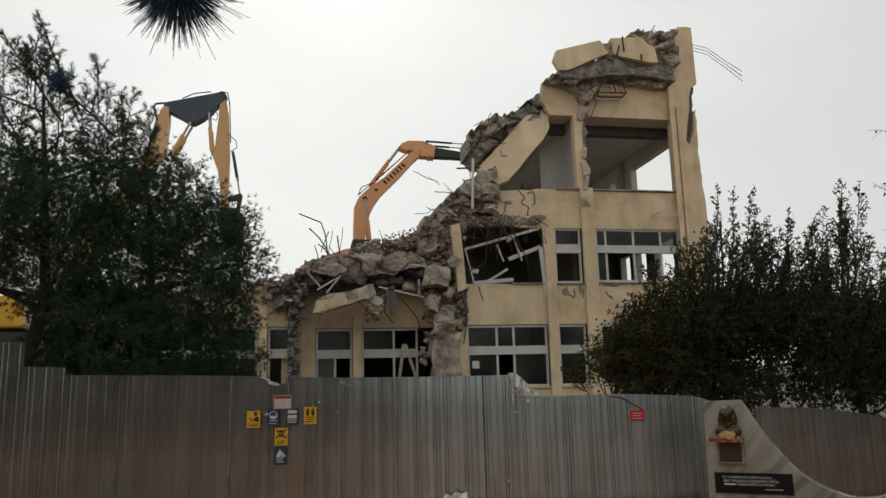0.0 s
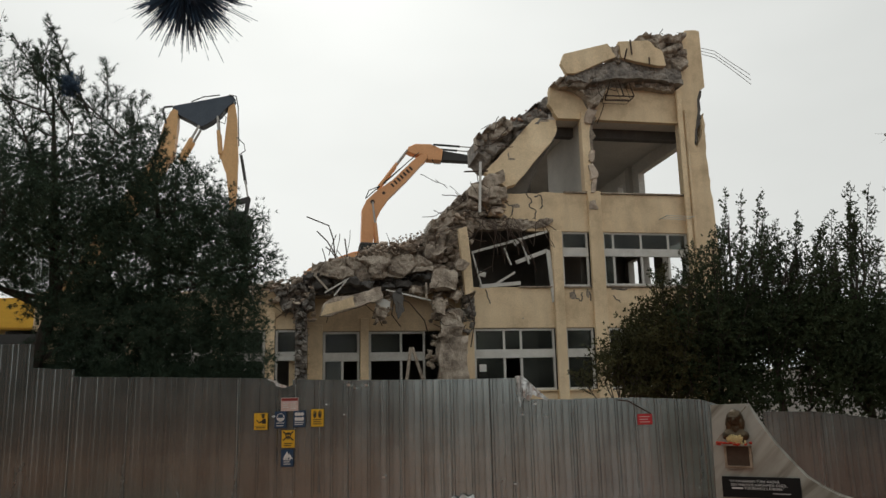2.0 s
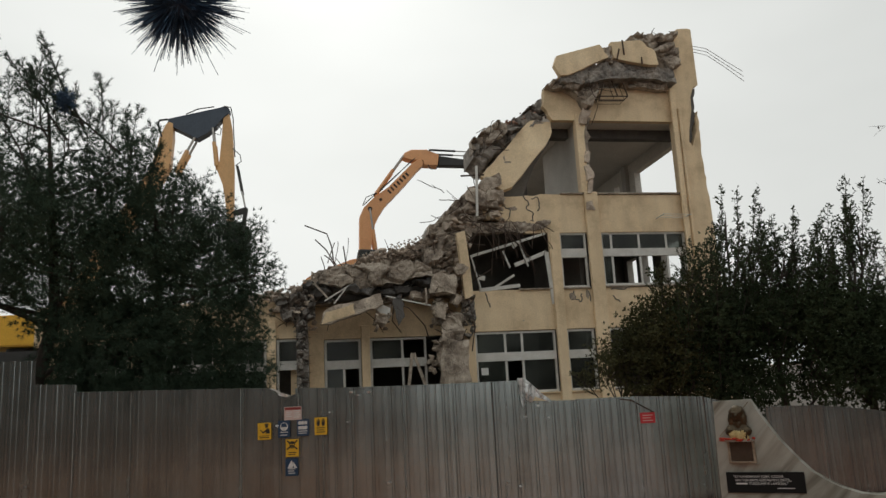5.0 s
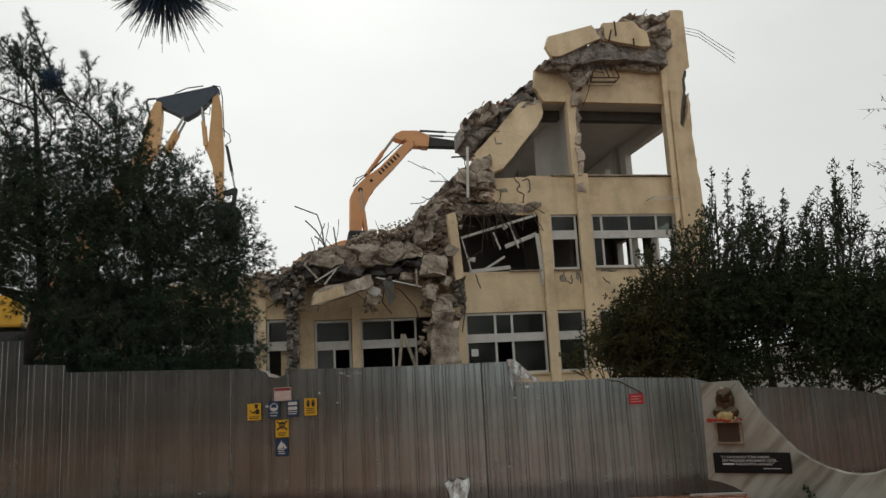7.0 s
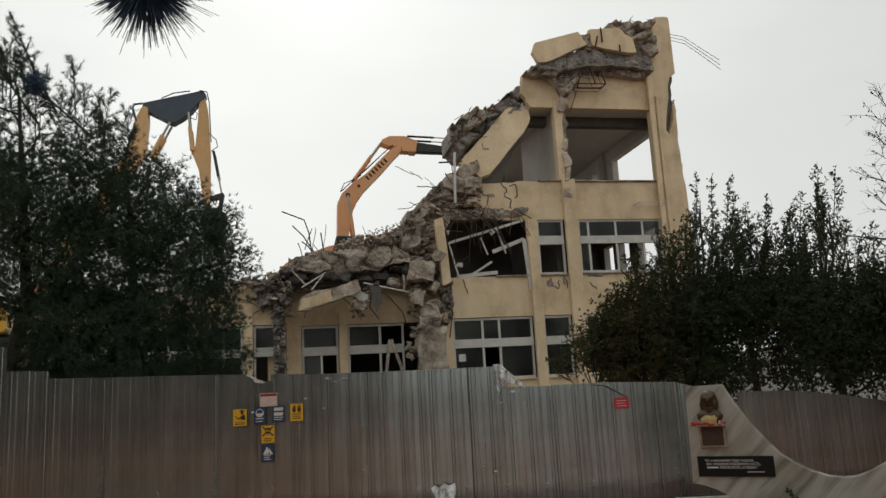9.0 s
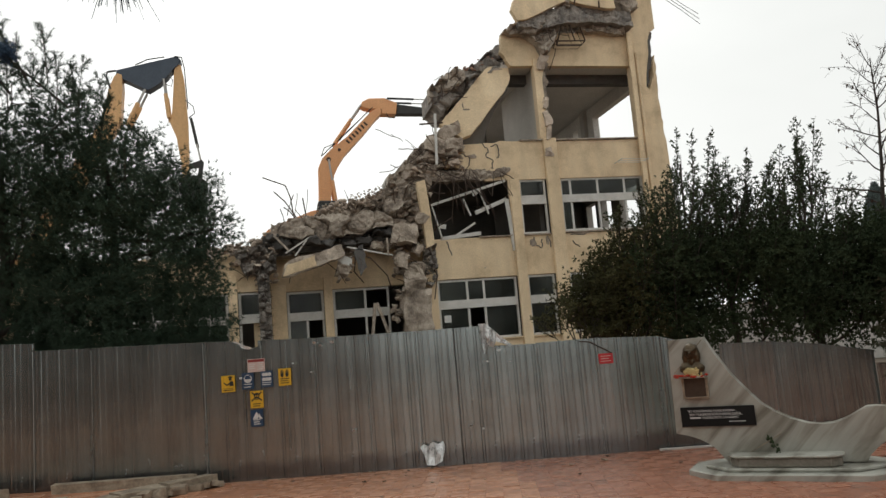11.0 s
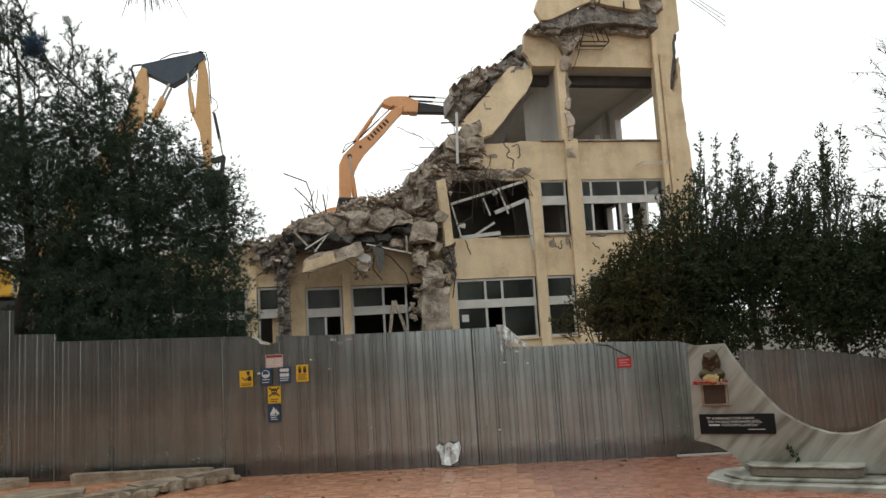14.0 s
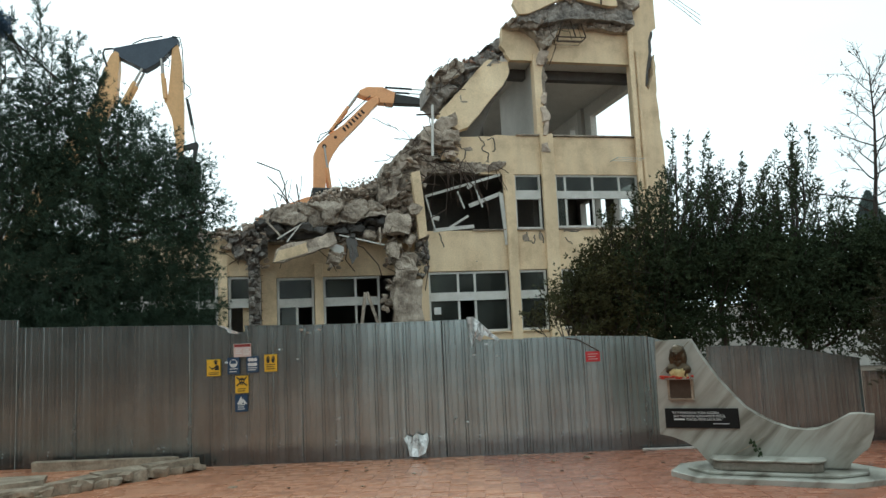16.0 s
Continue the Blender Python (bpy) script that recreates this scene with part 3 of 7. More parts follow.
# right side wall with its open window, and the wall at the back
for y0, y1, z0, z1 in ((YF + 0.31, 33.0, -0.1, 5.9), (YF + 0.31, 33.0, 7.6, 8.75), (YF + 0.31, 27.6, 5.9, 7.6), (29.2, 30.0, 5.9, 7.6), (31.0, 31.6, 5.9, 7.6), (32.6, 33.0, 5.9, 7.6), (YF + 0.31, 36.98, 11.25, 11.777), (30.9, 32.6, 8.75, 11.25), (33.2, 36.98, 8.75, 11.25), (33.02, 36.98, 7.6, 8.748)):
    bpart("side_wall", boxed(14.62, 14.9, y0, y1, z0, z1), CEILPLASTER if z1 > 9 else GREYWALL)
bpart("side_column", boxed(14.45, 14.615, 31.5, 31.9, 8.2, 11.77), GREYWALL)
# lower rooms have their dimness put into the wall colour
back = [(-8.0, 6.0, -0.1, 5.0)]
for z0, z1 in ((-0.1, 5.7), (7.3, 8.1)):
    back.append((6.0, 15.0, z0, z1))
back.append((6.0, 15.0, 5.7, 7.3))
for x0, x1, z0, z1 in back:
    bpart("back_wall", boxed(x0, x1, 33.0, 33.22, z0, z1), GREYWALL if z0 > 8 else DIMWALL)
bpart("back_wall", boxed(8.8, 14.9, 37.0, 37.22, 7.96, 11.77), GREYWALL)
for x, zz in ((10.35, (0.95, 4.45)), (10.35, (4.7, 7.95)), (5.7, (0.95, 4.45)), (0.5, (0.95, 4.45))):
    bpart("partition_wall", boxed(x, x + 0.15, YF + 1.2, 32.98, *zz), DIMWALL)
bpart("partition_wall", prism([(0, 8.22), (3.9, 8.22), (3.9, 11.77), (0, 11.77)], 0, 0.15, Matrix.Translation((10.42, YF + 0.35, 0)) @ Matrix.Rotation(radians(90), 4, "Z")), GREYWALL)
# shade behind the tilted panel is in the dark wall colour
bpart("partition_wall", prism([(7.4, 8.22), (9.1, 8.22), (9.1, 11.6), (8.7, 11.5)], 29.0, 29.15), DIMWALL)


# ---- windows ----
def window(x0, x1, z0, z1, mull, trans=None, panes=True, y=YF + 0.06, skip=(), lower_only=False):
    bm = bmesh.new()
    w = 0.075
    rings = [[bm.verts.new((xx, yy, zz)) for xx, zz in ((x0 + i, z0 + i), (x1 - i, z0 + i), (x1 - i, z1 - i), (x0 + i, z1 - i))] for yy in (y, y + 0.08) for i in (0, w)]
    for a, b in ((0, 1), (1, 3), (3, 2), (2, 0)):
        for k in range(4):
            bm.faces.new((rings[a][k], rings[a][(k + 1) % 4], rings[b][(k + 1) % 4], rings[b][k]))
    fr = bpart("window", bm, WHITEPVC)
    for mx in mull:
        for c, d in ([(z0 + w, trans[0])] if lower_only else [(z0 + w, trans[0]), (trans[1], z1 - w)] if trans else [(z0 + w, z1 - w)]):
            bpart("mullion", boxed(mx - 0.04, mx + 0.04, y + 0.004, y + 0.076, c, d), WHITEPVC, fr)
    if trans:
        b2 = boxed(x0 + 0.01, x1 - 0.01, y - 0.03, y + 0.1, *trans)
        bpart("transom", b2, WHITEPVC, fr)
    if panes:
        xs = [x0 + w] + list(mull) + [x1 - w]
        for i, (a, b) in enumerate(zip(xs, xs[1:])):
            for j, (c, d) in enumerate([(z0 + w, trans[0]), (trans[1], z1 - w)] if trans else [(z0 + w, z1 - w)]):
                if (i, j) in skip or (lower_only and j and i):
                    continue
                if lower_only and j:
                    b = x1 - w
                p = bpart("pane", boxed(a + 0.03, b - 0.03, y + 0.03, y + 0.038, c, d), GLASS, fr)
    return fr


TR = (3.05, 3.34)
window(5.95, 8.82, 1.95, 4.05, (7.01, 7.61), TR, skip=((1, 0),))
window(9.22, 10.25, 1.95, 4.05, (), TR)
window(10.80, 14.05, 1.95, 4.05, (11.3, 12.3, 13.3), TR, skip=((1, 0),))
window(9.24, 10.24, 5.52, 7.5, (), (6.6, 6.92), skip=((0, 0),))
window(10.80, 14.08, 5.56, 7.5, (11.2, 12.27, 13.33), (6.62, 6.9), skip=((1, 0), (2, 0), (3, 0)))
window(2.45, 4.4, 1.95, 4.05, (3.56,), TR, skip=((0, 0), (1, 0), (1, 1)), y=RB + 0.06)
window(0.90, 2.13, 1.95, 4.05, (1.55,), TR, skip=((1, 0),), y=RB + 0.06, lower_only=True)
window(-0.66, 0.36, 1.95, 4.05, (), TR, skip=((0, 0),))
window(-2.24, -0.99, 1.95, 4.05, (-1.6,), TR)
window(-4.84, -2.62, 1.95, 4.05, (-4.1, -3.3), TR)
window(-7.24, -5.22, 1.95, 4.05, (-6.6, -5.9), TR)
bpart("paper_sheet", boxed(6.12, 6.36, YF + 0.05, YF + 0.053, 2.6, 2.84), WHITEPAINT, label="white paper stuck on a window pane")
# sills
for x0, x1, z in ((5.93, 8.83, 1.9), (9.2, 10.3, 1.9), (9.2, 10.3, 5.47), (10.78, 14.05, 5.5), (7.6, 8.8, 5.47), (9.4, 14.1, 8.92)):
    bpart("sill", boxed(x0, x1, YF - 0.08, YF + 0.14, z, z + 0.045), CONCRETE if z > 5 else PLASTER)


# the torn window: white frames hanging askew before a dark room
def stick(name, p, q, w, mat, depth=0.07, y=YF - 0.02, parent=None, label=""):
    v = Vector((q[0] - p[0], 0, q[1] - p[1]))
    ang = math.atan2(v.z, v.x)
    m = Matrix.Translation((p[0], y, p[1])) @ Matrix.Rotation(-ang, 4, "Y")
    return bpart(name, boxed(0, v.length, 0, depth, -w / 2, w / 2, m, 0.006), mat, parent, label)


for p, q, w in (((5.95, 6.69), (8.72, 7.48), 0.09), ((7.55, 6.37), (8.74, 6.82), 0.14), ((7.13, 6.88), (7.36, 6.27), 0.06), ((7.76, 7.12), (8.02, 6.31), 0.06), ((6.54, 5.45), (7.49, 6.01), 0.08), ((8.7, 6.8), (8.85, 4.95), 0.15),
                ((6.2, 5.5), (7.67, 5.63), 0.13), ((5.97, 6.69), (6.26, 5.5), 0.055), ((7.48, 6.98), (7.72, 7.16), 0.12), ((6.24, 5.5), (6.6, 4.7), 0.05), ((6.2, 5.95), (6.42, 5.9), 0.16)):
    stick("hanging_window_frame", p, q, w, WHITEPVC, y=YF - 0.03 + rng.uniform(-0.04, 0.1), label="white window frame piece hanging askew")
stick("white_pole", (6.2, 9.75), (6.12, 7.95), 0.08, WHITEPVC, 0.08, YF - 0.75, label="thin white upright pole")
stick("cross_bar", (5.7, 9.5), (6.55, 9.55), 0.05, RUST, 0.05, YF - 0.36)

# ---- broken upper slabs ----
tilt = jag((6.45, 9.47), (8.45, 11.72), 8, 0.03) + jag((8.45, 11.72), (8.65, 11.83), 2, 0.02) + jag((8.65, 11.83), (9.35, 11.78), 4, 0.05) + jag((9.35, 11.78), (9.33, 11.3), 3, 0.05) + jag((9.33, 11.3), (9.0, 10.74), 4, 0.03) + jag((9.0, 10.74), (7.55, 9.05), 6, 0.02) + [(7.55, 9.05), (7.2, 8.92)]
LEAN = Matrix.Translation((0, YF, 9)) @ Matrix.Rotation(radians(-12), 4, "X") @ Matrix.Translation((0, -YF, -9))
bpart("tilted_wall_slab", prism(tilt, YF - 0.32, YF - 0.1, LEAN), PLASTER, label="yellow wall panel fallen over at a slant")
for x, z, w, h in ((7.5, 10.05, 0.3, 0.1), (7.4, 10.2, 0.07, 0.3), (8.9, 11.72, 0.4, 0.12)):
    pts = [(x + 0.5 * w * math.cos(a) * rng.uniform(0.6, 1.1), z + 0.5 * h * math.sin(a) * rng.uniform(0.6, 1.1)) for a in np.linspace(0, 5.6, 9)]
    bpart("bare_plaster_patch", prism(pts, YF - 0.326, YF - 0.31, LEAN), CONCRETE)
# shade under the tilted panel is put into its colour
bpart("tilted_underside", prism([(7.25, 8.98), (9.4, 11.3), (9.3, 11.0), (8.7, 10.2), (8.15, 9.0)], YF + 0.5, YF + 1.0), DIMWALL)
rough_face("roof_slab_edge", [(9.6, 13.2), (10.83, 13.7), (11.87, 13.95), (13.1, 13.8), (14.1, 13.65)], [(9.6, 13.05), (10.45, 12.9), (11.0, 13.08), (11.9, 13.2), (13.0, 13.28), (14.1, 13.1)], YF - 0.55, 2.0, DARKSLAB, 1.5, 0.05, 0.05, seed=2.0, ragged=0.04, label="sagging broken roof slab with a torn edge")
rough_face("roof_slab_edge", [(12.1, 13.3), (13.95, 13.12)], [(12.1, 13.04), (13.95, 12.9)], YF - 0.2, 0.4, CONCRETE, 0.6, 0.08, 0.05, seed=3.0, ragged=0.03)
par1 = [(9.3, 13.57), (9.43, 13.93), (11.1, 14.43)] + jag((11.14, 14.43), (11.44, 13.94), 5, 0.05) + jag((11.44, 13.94), (9.82, 13.2), 5, 0.02) + [(9.82, 13.2), (9.5, 13.18)]
bpart("parapet_piece", prism(par1, YF - 0.78, YF - 0.56), PLASTER, label="tilted yellow parapet slab")
par2 = jag((11.66, 13.94), (11.58, 14.56), 4, 0.05) + [(11.58, 14.56), (12.76, 14.68)] + jag((12.76, 14.68), (13.47, 14.08), 5, 0.05) + [(13.4, 13.72), (13.06, 13.7), (12.07, 13.84)]
bpart("parapet_piece", prism(par2, YF - 0.75, YF - 0.53), PLASTER, label="tilted yellow parapet slab")
rough_face("broken_parapet_core", [(11.2, 14.4), (11.6, 14.42)], [(11.3, 13.9), (11.6, 13.8)], YF - 0.6, 0.4, CONCRETE, 0.25, 0.1, 0.06, seed=4.0, res=0.04)
rough_face("broken_beam_end", [(12.55, 15.02), (13.0, 15.12), (13.4, 15.2), (13.85, 15.02), (14.4, 15.2)], [(12.55, 14.95), (12.9, 14.75), (13.3, 14.5), (13.7, 14.05), (14.1, 13.65), (14.4, 13.8)], YF - 0.35, 0.7, CONCRETE, 0.55, 0.16, 0.09, seed=5.0, label="ragged grey concrete lump with bare rods")
rough_face("broken_slab_lump", [(9.1, 12.95), (9.6, 13.3), (10.25, 13.3), (11.1, 13.25)], [(9.1, 12.88), (9.8, 12.85), (10.3, 12.5), (10.55, 12.05), (10.8, 12.2), (11.1, 12.85)], YF - 0.28, 0.5, CONCRETE, 0.45, 0.14, 0.08, seed=6.0, label="broken slab end hanging over the wall")
rough_face("torn_roof_edge", [(6.35, 10.9), (7.0, 11.25), (7.9, 11.85), (8.7, 12.45), (9.3, 12.8)], [(6.35, 10.35), (6.9, 10.1), (7.5, 10.7), (8.3, 11.55), (9.3, 11.8)], YF + 0.42, 1.6, DARKSLAB, 0.6, 0.22, 0.14, seed=7.0, ragged=0.1, label="torn roof edge of dark broken concrete")
rough_face("broken_slab_lump", [(6.3, 11.0), (6.9, 11.42), (7.6, 11.75)], [(6.3, 10.6), (6.9, 10.75), (7.6, 11.35)], YF + 0.1, 0.6, CONCRETE, 0.5, 0.2, 0.12, seed=8.0, ragged=0.1)
rods_top = ((12.0, 14.6, 0.05, -0.55), (11.85, 14.25, -0.1, -0.4), (12.7, 13.95, 0.02, -0.25))
for x, z, dx, dz in rods_top:
    bpart("rebar", tube([(x, YF - 0.85, z), (x + dx, YF - 0.8, z + dz)], 0.03, 6), RUST)
for i, (x, y, z, sx, sz, a) in enumerate(((6.75, YF - 0.2, 9.2, 0.8, 0.45, -0.5), (6.2, YF - 0.25, 8.75, 0.7, 0.5, 0.3), (6.9, YF - 0.2, 8.75, 0.7, 0.4, 0.1), (4.87, YF - 0.4, 5.65, 0.8, 0.66, 0.2), (4.75, YF - 0.35, 4.75, 0.4, 0.5, 0.1), (2.75, YF - 0.35, 4.6, 0.4, 0.45, 0.3), (5.5, YF - 0.5, 6.1, 0.32, 0.36, 0.3), (5.3, YF - 0.4, 5.1, 0.22, 0.3, 0.6), (3.9, YF - 0.4, 5.3, 0.25, 0.25, 0.2))):
    bm = lump(70 + i, (sx, 0.5, sz), 0.07, 5)
    bmesh.ops.transform(bm, matrix=Matrix.Translation((x, y, z)) @ Matrix.Rotation(a, 4, "Y"), verts=bm.verts[:])
    bpart("concrete_lump", bm, CONCRETE, label="large ragged lump of grey concrete")
# brick-red slope of debris on the torn roof edge
pl = []
for i in range(150):
    k = rng.random()
    x, z = 6.6 + k * 2.6, 11.25 + k * 1.55
    pl.append((x + rng.uniform(-0.1, 0.15), YF + rng.uniform(0.3, 1.4), z + rng.uniform(-0.35, -0.1), rng.uniform(0.12, 0.3)))
tagged(rocks("brick_debris", pl, BRICKRUB, school), kind="stuff").matrix_parent_inverse = INV
# iron basket hanging under the roof edge
for p, q in (((11.06, 12.38), (12.02, 12.4)), ((11.06, 12.38), (11.3, 13.1)), ((12.02, 12.4), (12.2, 12.58)), ((11.08, 12.56), (12.21, 12.58)), ((12.21, 12.58), (12.05, 13.1)), ((11.6, 13.3), (11.8, 12.6)), ((11.06, 12.38), (11.08, 12.56))):
    stick("iron_bracket", p, q, 0.04, RUST, 0.04, YF - 0.42)
    stick("iron_bracket", p, q, 0.018, RUST, 0.018, YF - 0.08)
# clothes line bracket on the wall
for y_ in (YF - 0.62, YF - 0.36, YF - 0.12):
    stick("wall_bracket", (13.0, 8.02), (14.1, 7.98), 0.02, WHITEPVC, 0.02, y_)
for x_ in (13.0, 14.05):
    bpart("wall_bracket", boxed(x_, x_ + 0.025, YF - 0.63, YF - 0.003, 7.985, 8.01), WHITEPVC)

# ---- collapsed middle part ----
rough_face("collapsed_slab", [(0.5, 6.15), (1.5, 6.33), (2.24, 6.47), (3.4, 6.54), (4.2, 6.45), (4.5, 6.2)], [(0.5, 5.72), (2.24, 5.64), (3.4, 5.76), (4.5, 6.0)], YF - 0.42, 5.0, CONCRETE, 1.1, 0.1, 0.09, seed=11.0, ragged=0.06, label="collapsed floor slab with a broken edge")
# the dark gap beneath the slab is put in as darker colour
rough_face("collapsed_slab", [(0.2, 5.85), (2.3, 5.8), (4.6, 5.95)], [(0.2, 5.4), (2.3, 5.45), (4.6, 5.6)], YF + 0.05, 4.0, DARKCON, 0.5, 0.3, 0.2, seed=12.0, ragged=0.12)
rough_face("packed_rubble", [(4.3, 7.2), (4.55, 7.72), (5.0, 8.1), (5.45, 8.6), (5.9, 9.0), (6.5, 9.25), (7.0, 8.9)], [(4.3, 6.3), (5.0, 6.5), (5.6, 7.35), (5.9, 7.8), (7.0, 8.35)], YF - 0.05, 1.2, CONCRETE, 0.5, 0.17, 0.07, seed=13.0, ragged=0.12, label="packed torn concrete where the bay broke away")
rough_face("packed_rubble", [(4.35, 6.5), (5.0, 6.7), (5.75, 7.5)], [(4.35, 5.9), (5.1, 5.7), (5.75, 5.3)], YF - 0.02, 1.0, RUBBLE, 0.34, 0.2, 0.08, seed=14.0, ragged=0.1)
rough_face("torn_wall_sheet", [(4.36, 7.5), (4.5, 7.78), (4.72, 7.9), (5.0, 7.8), (5.08, 7.4)], [(4.36, 7.2), (5.08, 7.15)], YF + 0.3, 0.15, GREYWALL, 0.9, 0.05, 0.03, seed=15.0, ragged=0.08, label="thin torn piece of grey wall standing up")
rough_face("torn_column_side", [(5.5, 5.3), (5.95, 5.3)], [(5.5, 3.9), (5.7, 3.75), (5.95, 4.2)], YF - 0.22, 0.2, DARKSLAB, 0.3, 0.14, 0.1, seed=16.0, ragged=0.1)
rough_face("torn_wall_side", [(-0.75, 5.35), (0.0, 5.5), (0.6, 5.75)], [(-0.75, 5.2), (-0.3, 4.6), (0.1, 4.3), (0.6, 4.8)], YF - 0.12, 0.3, DARKSLAB, 0.3, 0.2, 0.12, seed=17.0, ragged=0.12)
for i in range(14):
    k = rng.random()
    plate(0.8 + 4.4 * k, YF + rng.uniform(-0.2, 1.2), 6.15 + 1.0 * k + rng.uniform(-0.1, 0.2), rng.uniform(0.25, 0.7), rng.uniform(0.06, 0.16), rng.uniform(0.25, 0.6), rng.uniform(-0.5, 0.3), RUBBLE, "slab_piece", rng.uniform(-0.4, 0.4))
for i in range(22):
    k = rng.random()
    plate(-1.9 + 2.3 * k, YF + rng.uniform(-0.2, 0.8), 5.35 + 0.3 * k + rng.uniform(-0.05, 0.2), rng.uniform(0.2, 0.6), rng.uniform(0.05, 0.12), rng.uniform(0.2, 0.4), rng.uniform(-0.6, 0.6), RUBBLE, "slab_piece", rng.uniform(-0.4, 0.4))
# shade below the slab, built as a dark block
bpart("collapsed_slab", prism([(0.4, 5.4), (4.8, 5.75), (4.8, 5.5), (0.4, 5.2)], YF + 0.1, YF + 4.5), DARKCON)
hang = jag((0.74, 4.43), (0.84, 4.8), 3, 0.03) + jag((0.84, 4.8), (1.1, 4.97), 2, 0.03) + jag((1.1, 4.97), (2.71, 5.38), 8, 0.04) + jag((2.71, 5.38), (2.78, 5.0), 3, 0.05) + jag((2.78, 5.0), (1.09, 4.42), 7, 0.03) + [(1.09, 4.42)]
bpart("hanging_beam", prism(hang, YF - 0.75, YF - 0.35), CONCRETE, label="fallen concrete beam hanging at a slant")
bpart("hanging_beam_plaster", prism([(0.77, 4.41), (0.92, 4.79)] + jag((0.92, 4.79), (1.82, 5.06), 5, 0.03) + jag((1.82, 5.06), (1.86, 4.72), 3, 0.04) + [(1.86, 4.72)], YF - 0.775, YF - 0.753), PLASTER)
bpart("white_board", prism([(2.4, 5.0), (2.65, 5.1), (3.05, 4.9), (3.0, 4.55)], YF - 0.5, YF - 0.47), WHITEPVC, label="torn white board hanging under the slab")
bpart("hanging_flap", prism(jag((3.14, 5.2), (3.42, 5.36), 3, 0.03) + jag((3.42, 5.36), (3.52, 4.6), 5, 0.05) + jag((3.52, 4.6), (3.28, 4.3), 3, 0.03) + jag((3.28, 4.3), (3.14, 5.2), 6, 0.06), YF - 0.55, YF - 0.51), DARKCON, label="dark torn sheet hanging down")
for i, (x, z, sx, sz) in enumerate(((2.75, 4.55, 0.5, 0.6), (2.95, 4.95, 0.5, 0.3), (4.7, 5.0, 0.35, 0.4), (4.65, 4.5, 0.4, 0.4),
                                    (4.55, 3.0, 0.5, 0.6), (4.6, 3.6, 0.3, 0.4), (5.7, 5.05, 0.4, 0.9), (5.65, 4.5, 0.35, 0.6), (5.4, 6.6, 0.5, 0.5), (5.6, 7.2, 0.6, 0.6))):
    cluster(x, YF - 0.2, z, sx, 0.45, sz, 7, "rubble_clot", CONCRETE)
rough_face("broken_post", [(-0.02, 4.6), (0.12, 4.75), (0.34, 4.5)], [(-0.02, 1.9), (0.34, 1.9)], YF - 0.36, 0.2, DARKSLAB, 0.22, 0.12, 0.08, seed=18.0, ragged=0.03, res=0.04, label="ragged bare concrete post")
for k in range(9):
    z_ = 2.0 + 0.3 * k
    bpart("post_link", tube([(-0.08, YF - 0.4, z_), (0.18, YF - 0.46, z_ + rng.uniform(-.05, .05)), (0.42, YF - 0.38, z_ + rng.uniform(-.06, .06))], 0.011, 4), RUST)
bm = lump(330, (0.95, 0.6, 1.95), 0.07, 6)
bmesh.ops.transform(bm, matrix=Matrix.Translation((5.15, YF - 0.2, 2.85)), verts=bm.verts[:])
bpart("broken_column", bm, CONCRETE, label="pale torn column stump")
bm = lump(331, (0.66, 0.5, 1.0), 0.09, 6)
bmesh.ops.transform(bm, matrix=Matrix.Translation((5.08, YF - 0.25, 4.15)) @ Matrix.Rotation(0.2, 4, "Y"), verts=bm.verts[:])
bpart("broken_column", bm, CONCRETE, label="cracked upper part of the torn column")
# rods, cables and posts
for p, q, w in (((2.9, 5.3), (4.4, 4.95), 0.05), ((4.25, 5.55), (4.25, 4.95), 0.06), ((0.6, 5.75), (1.0, 5.3), 0.06), ((0.9, 5.2), (1.8, 5.75), 0.05), ((3.7, 3.4), (3.5, 2.0), 0.1), ((3.75, 3.4), (4.2, 2.0), 0.1), ((1.2, 5.1), (1.6, 5.6), 0.05)):
    stick("loose_lath", p, q, w, WHITEPVC if w < 0.06 else CONCRETE, 0.05, YF - 0.55)


def rod(x, y, z, length, bend, r=0.013, up=0.6):
    pts, d, p = [], Vector((rng.uniform(-1, 1), rng.uniform(-0.6, 0.3), up + rng.uniform(-0.5, 0.5))).normalized(), Vector((x, y, z))
    for i in range(7):
        pts.append(p.copy())
        p += d * length / 6
        d = (d + Vector((rng.uniform(-1, 1), rng.uniform(-1, 1), rng.uniform(-1, 0.8))) * bend).normalized()
    bpart("rebar", tube(pts, r, 5), RUST)


for n, x0, x1, z0, z1, ln, bend, up in ((7, 0.9, 2.2, 6.1, 6.5, 0.8, 0.12, 1.3), (16, 5.0, 6.4, 7.4, 9.2, 1.1, 0.3, 0.2), (14, 6.0, 8.6, 7.5, 8.0, 1.0, 0.5, -0.6), (10, 6.3, 7.0, 10.4, 11.2, 0.9, 0.4, 0.1),
                                        (12, 10.6, 11.4, 12.3, 13.6, 0.9, 0.35, -0.3), (5, 12.8, 14.4, 14.7, 15.1, 0.5, 0.5, 0.2), (6, 1.0, 5.0, 4.8, 5.6, 0.8, 0.3, -0.5), (10, 4.4, 6.0, 3.0, 6.5, 0.9, 0.4, 0.0), (8, -1.5, 0.6, 4.6, 5.6, 0.8, 0.35, -0.2), (6, 3.0, 5.5, 6.2, 6.9, 0.8, 0.2, 0.7)):
    for _ in range(n):
        x = rng.uniform(x0, x1)
        rod(x, YF - rng.uniform(0.1, 0.5), rng.uniform(z0, z1), ln * rng.uniform(0.6, 1.3), bend, rng.uniform(0.009, 0.016), up)
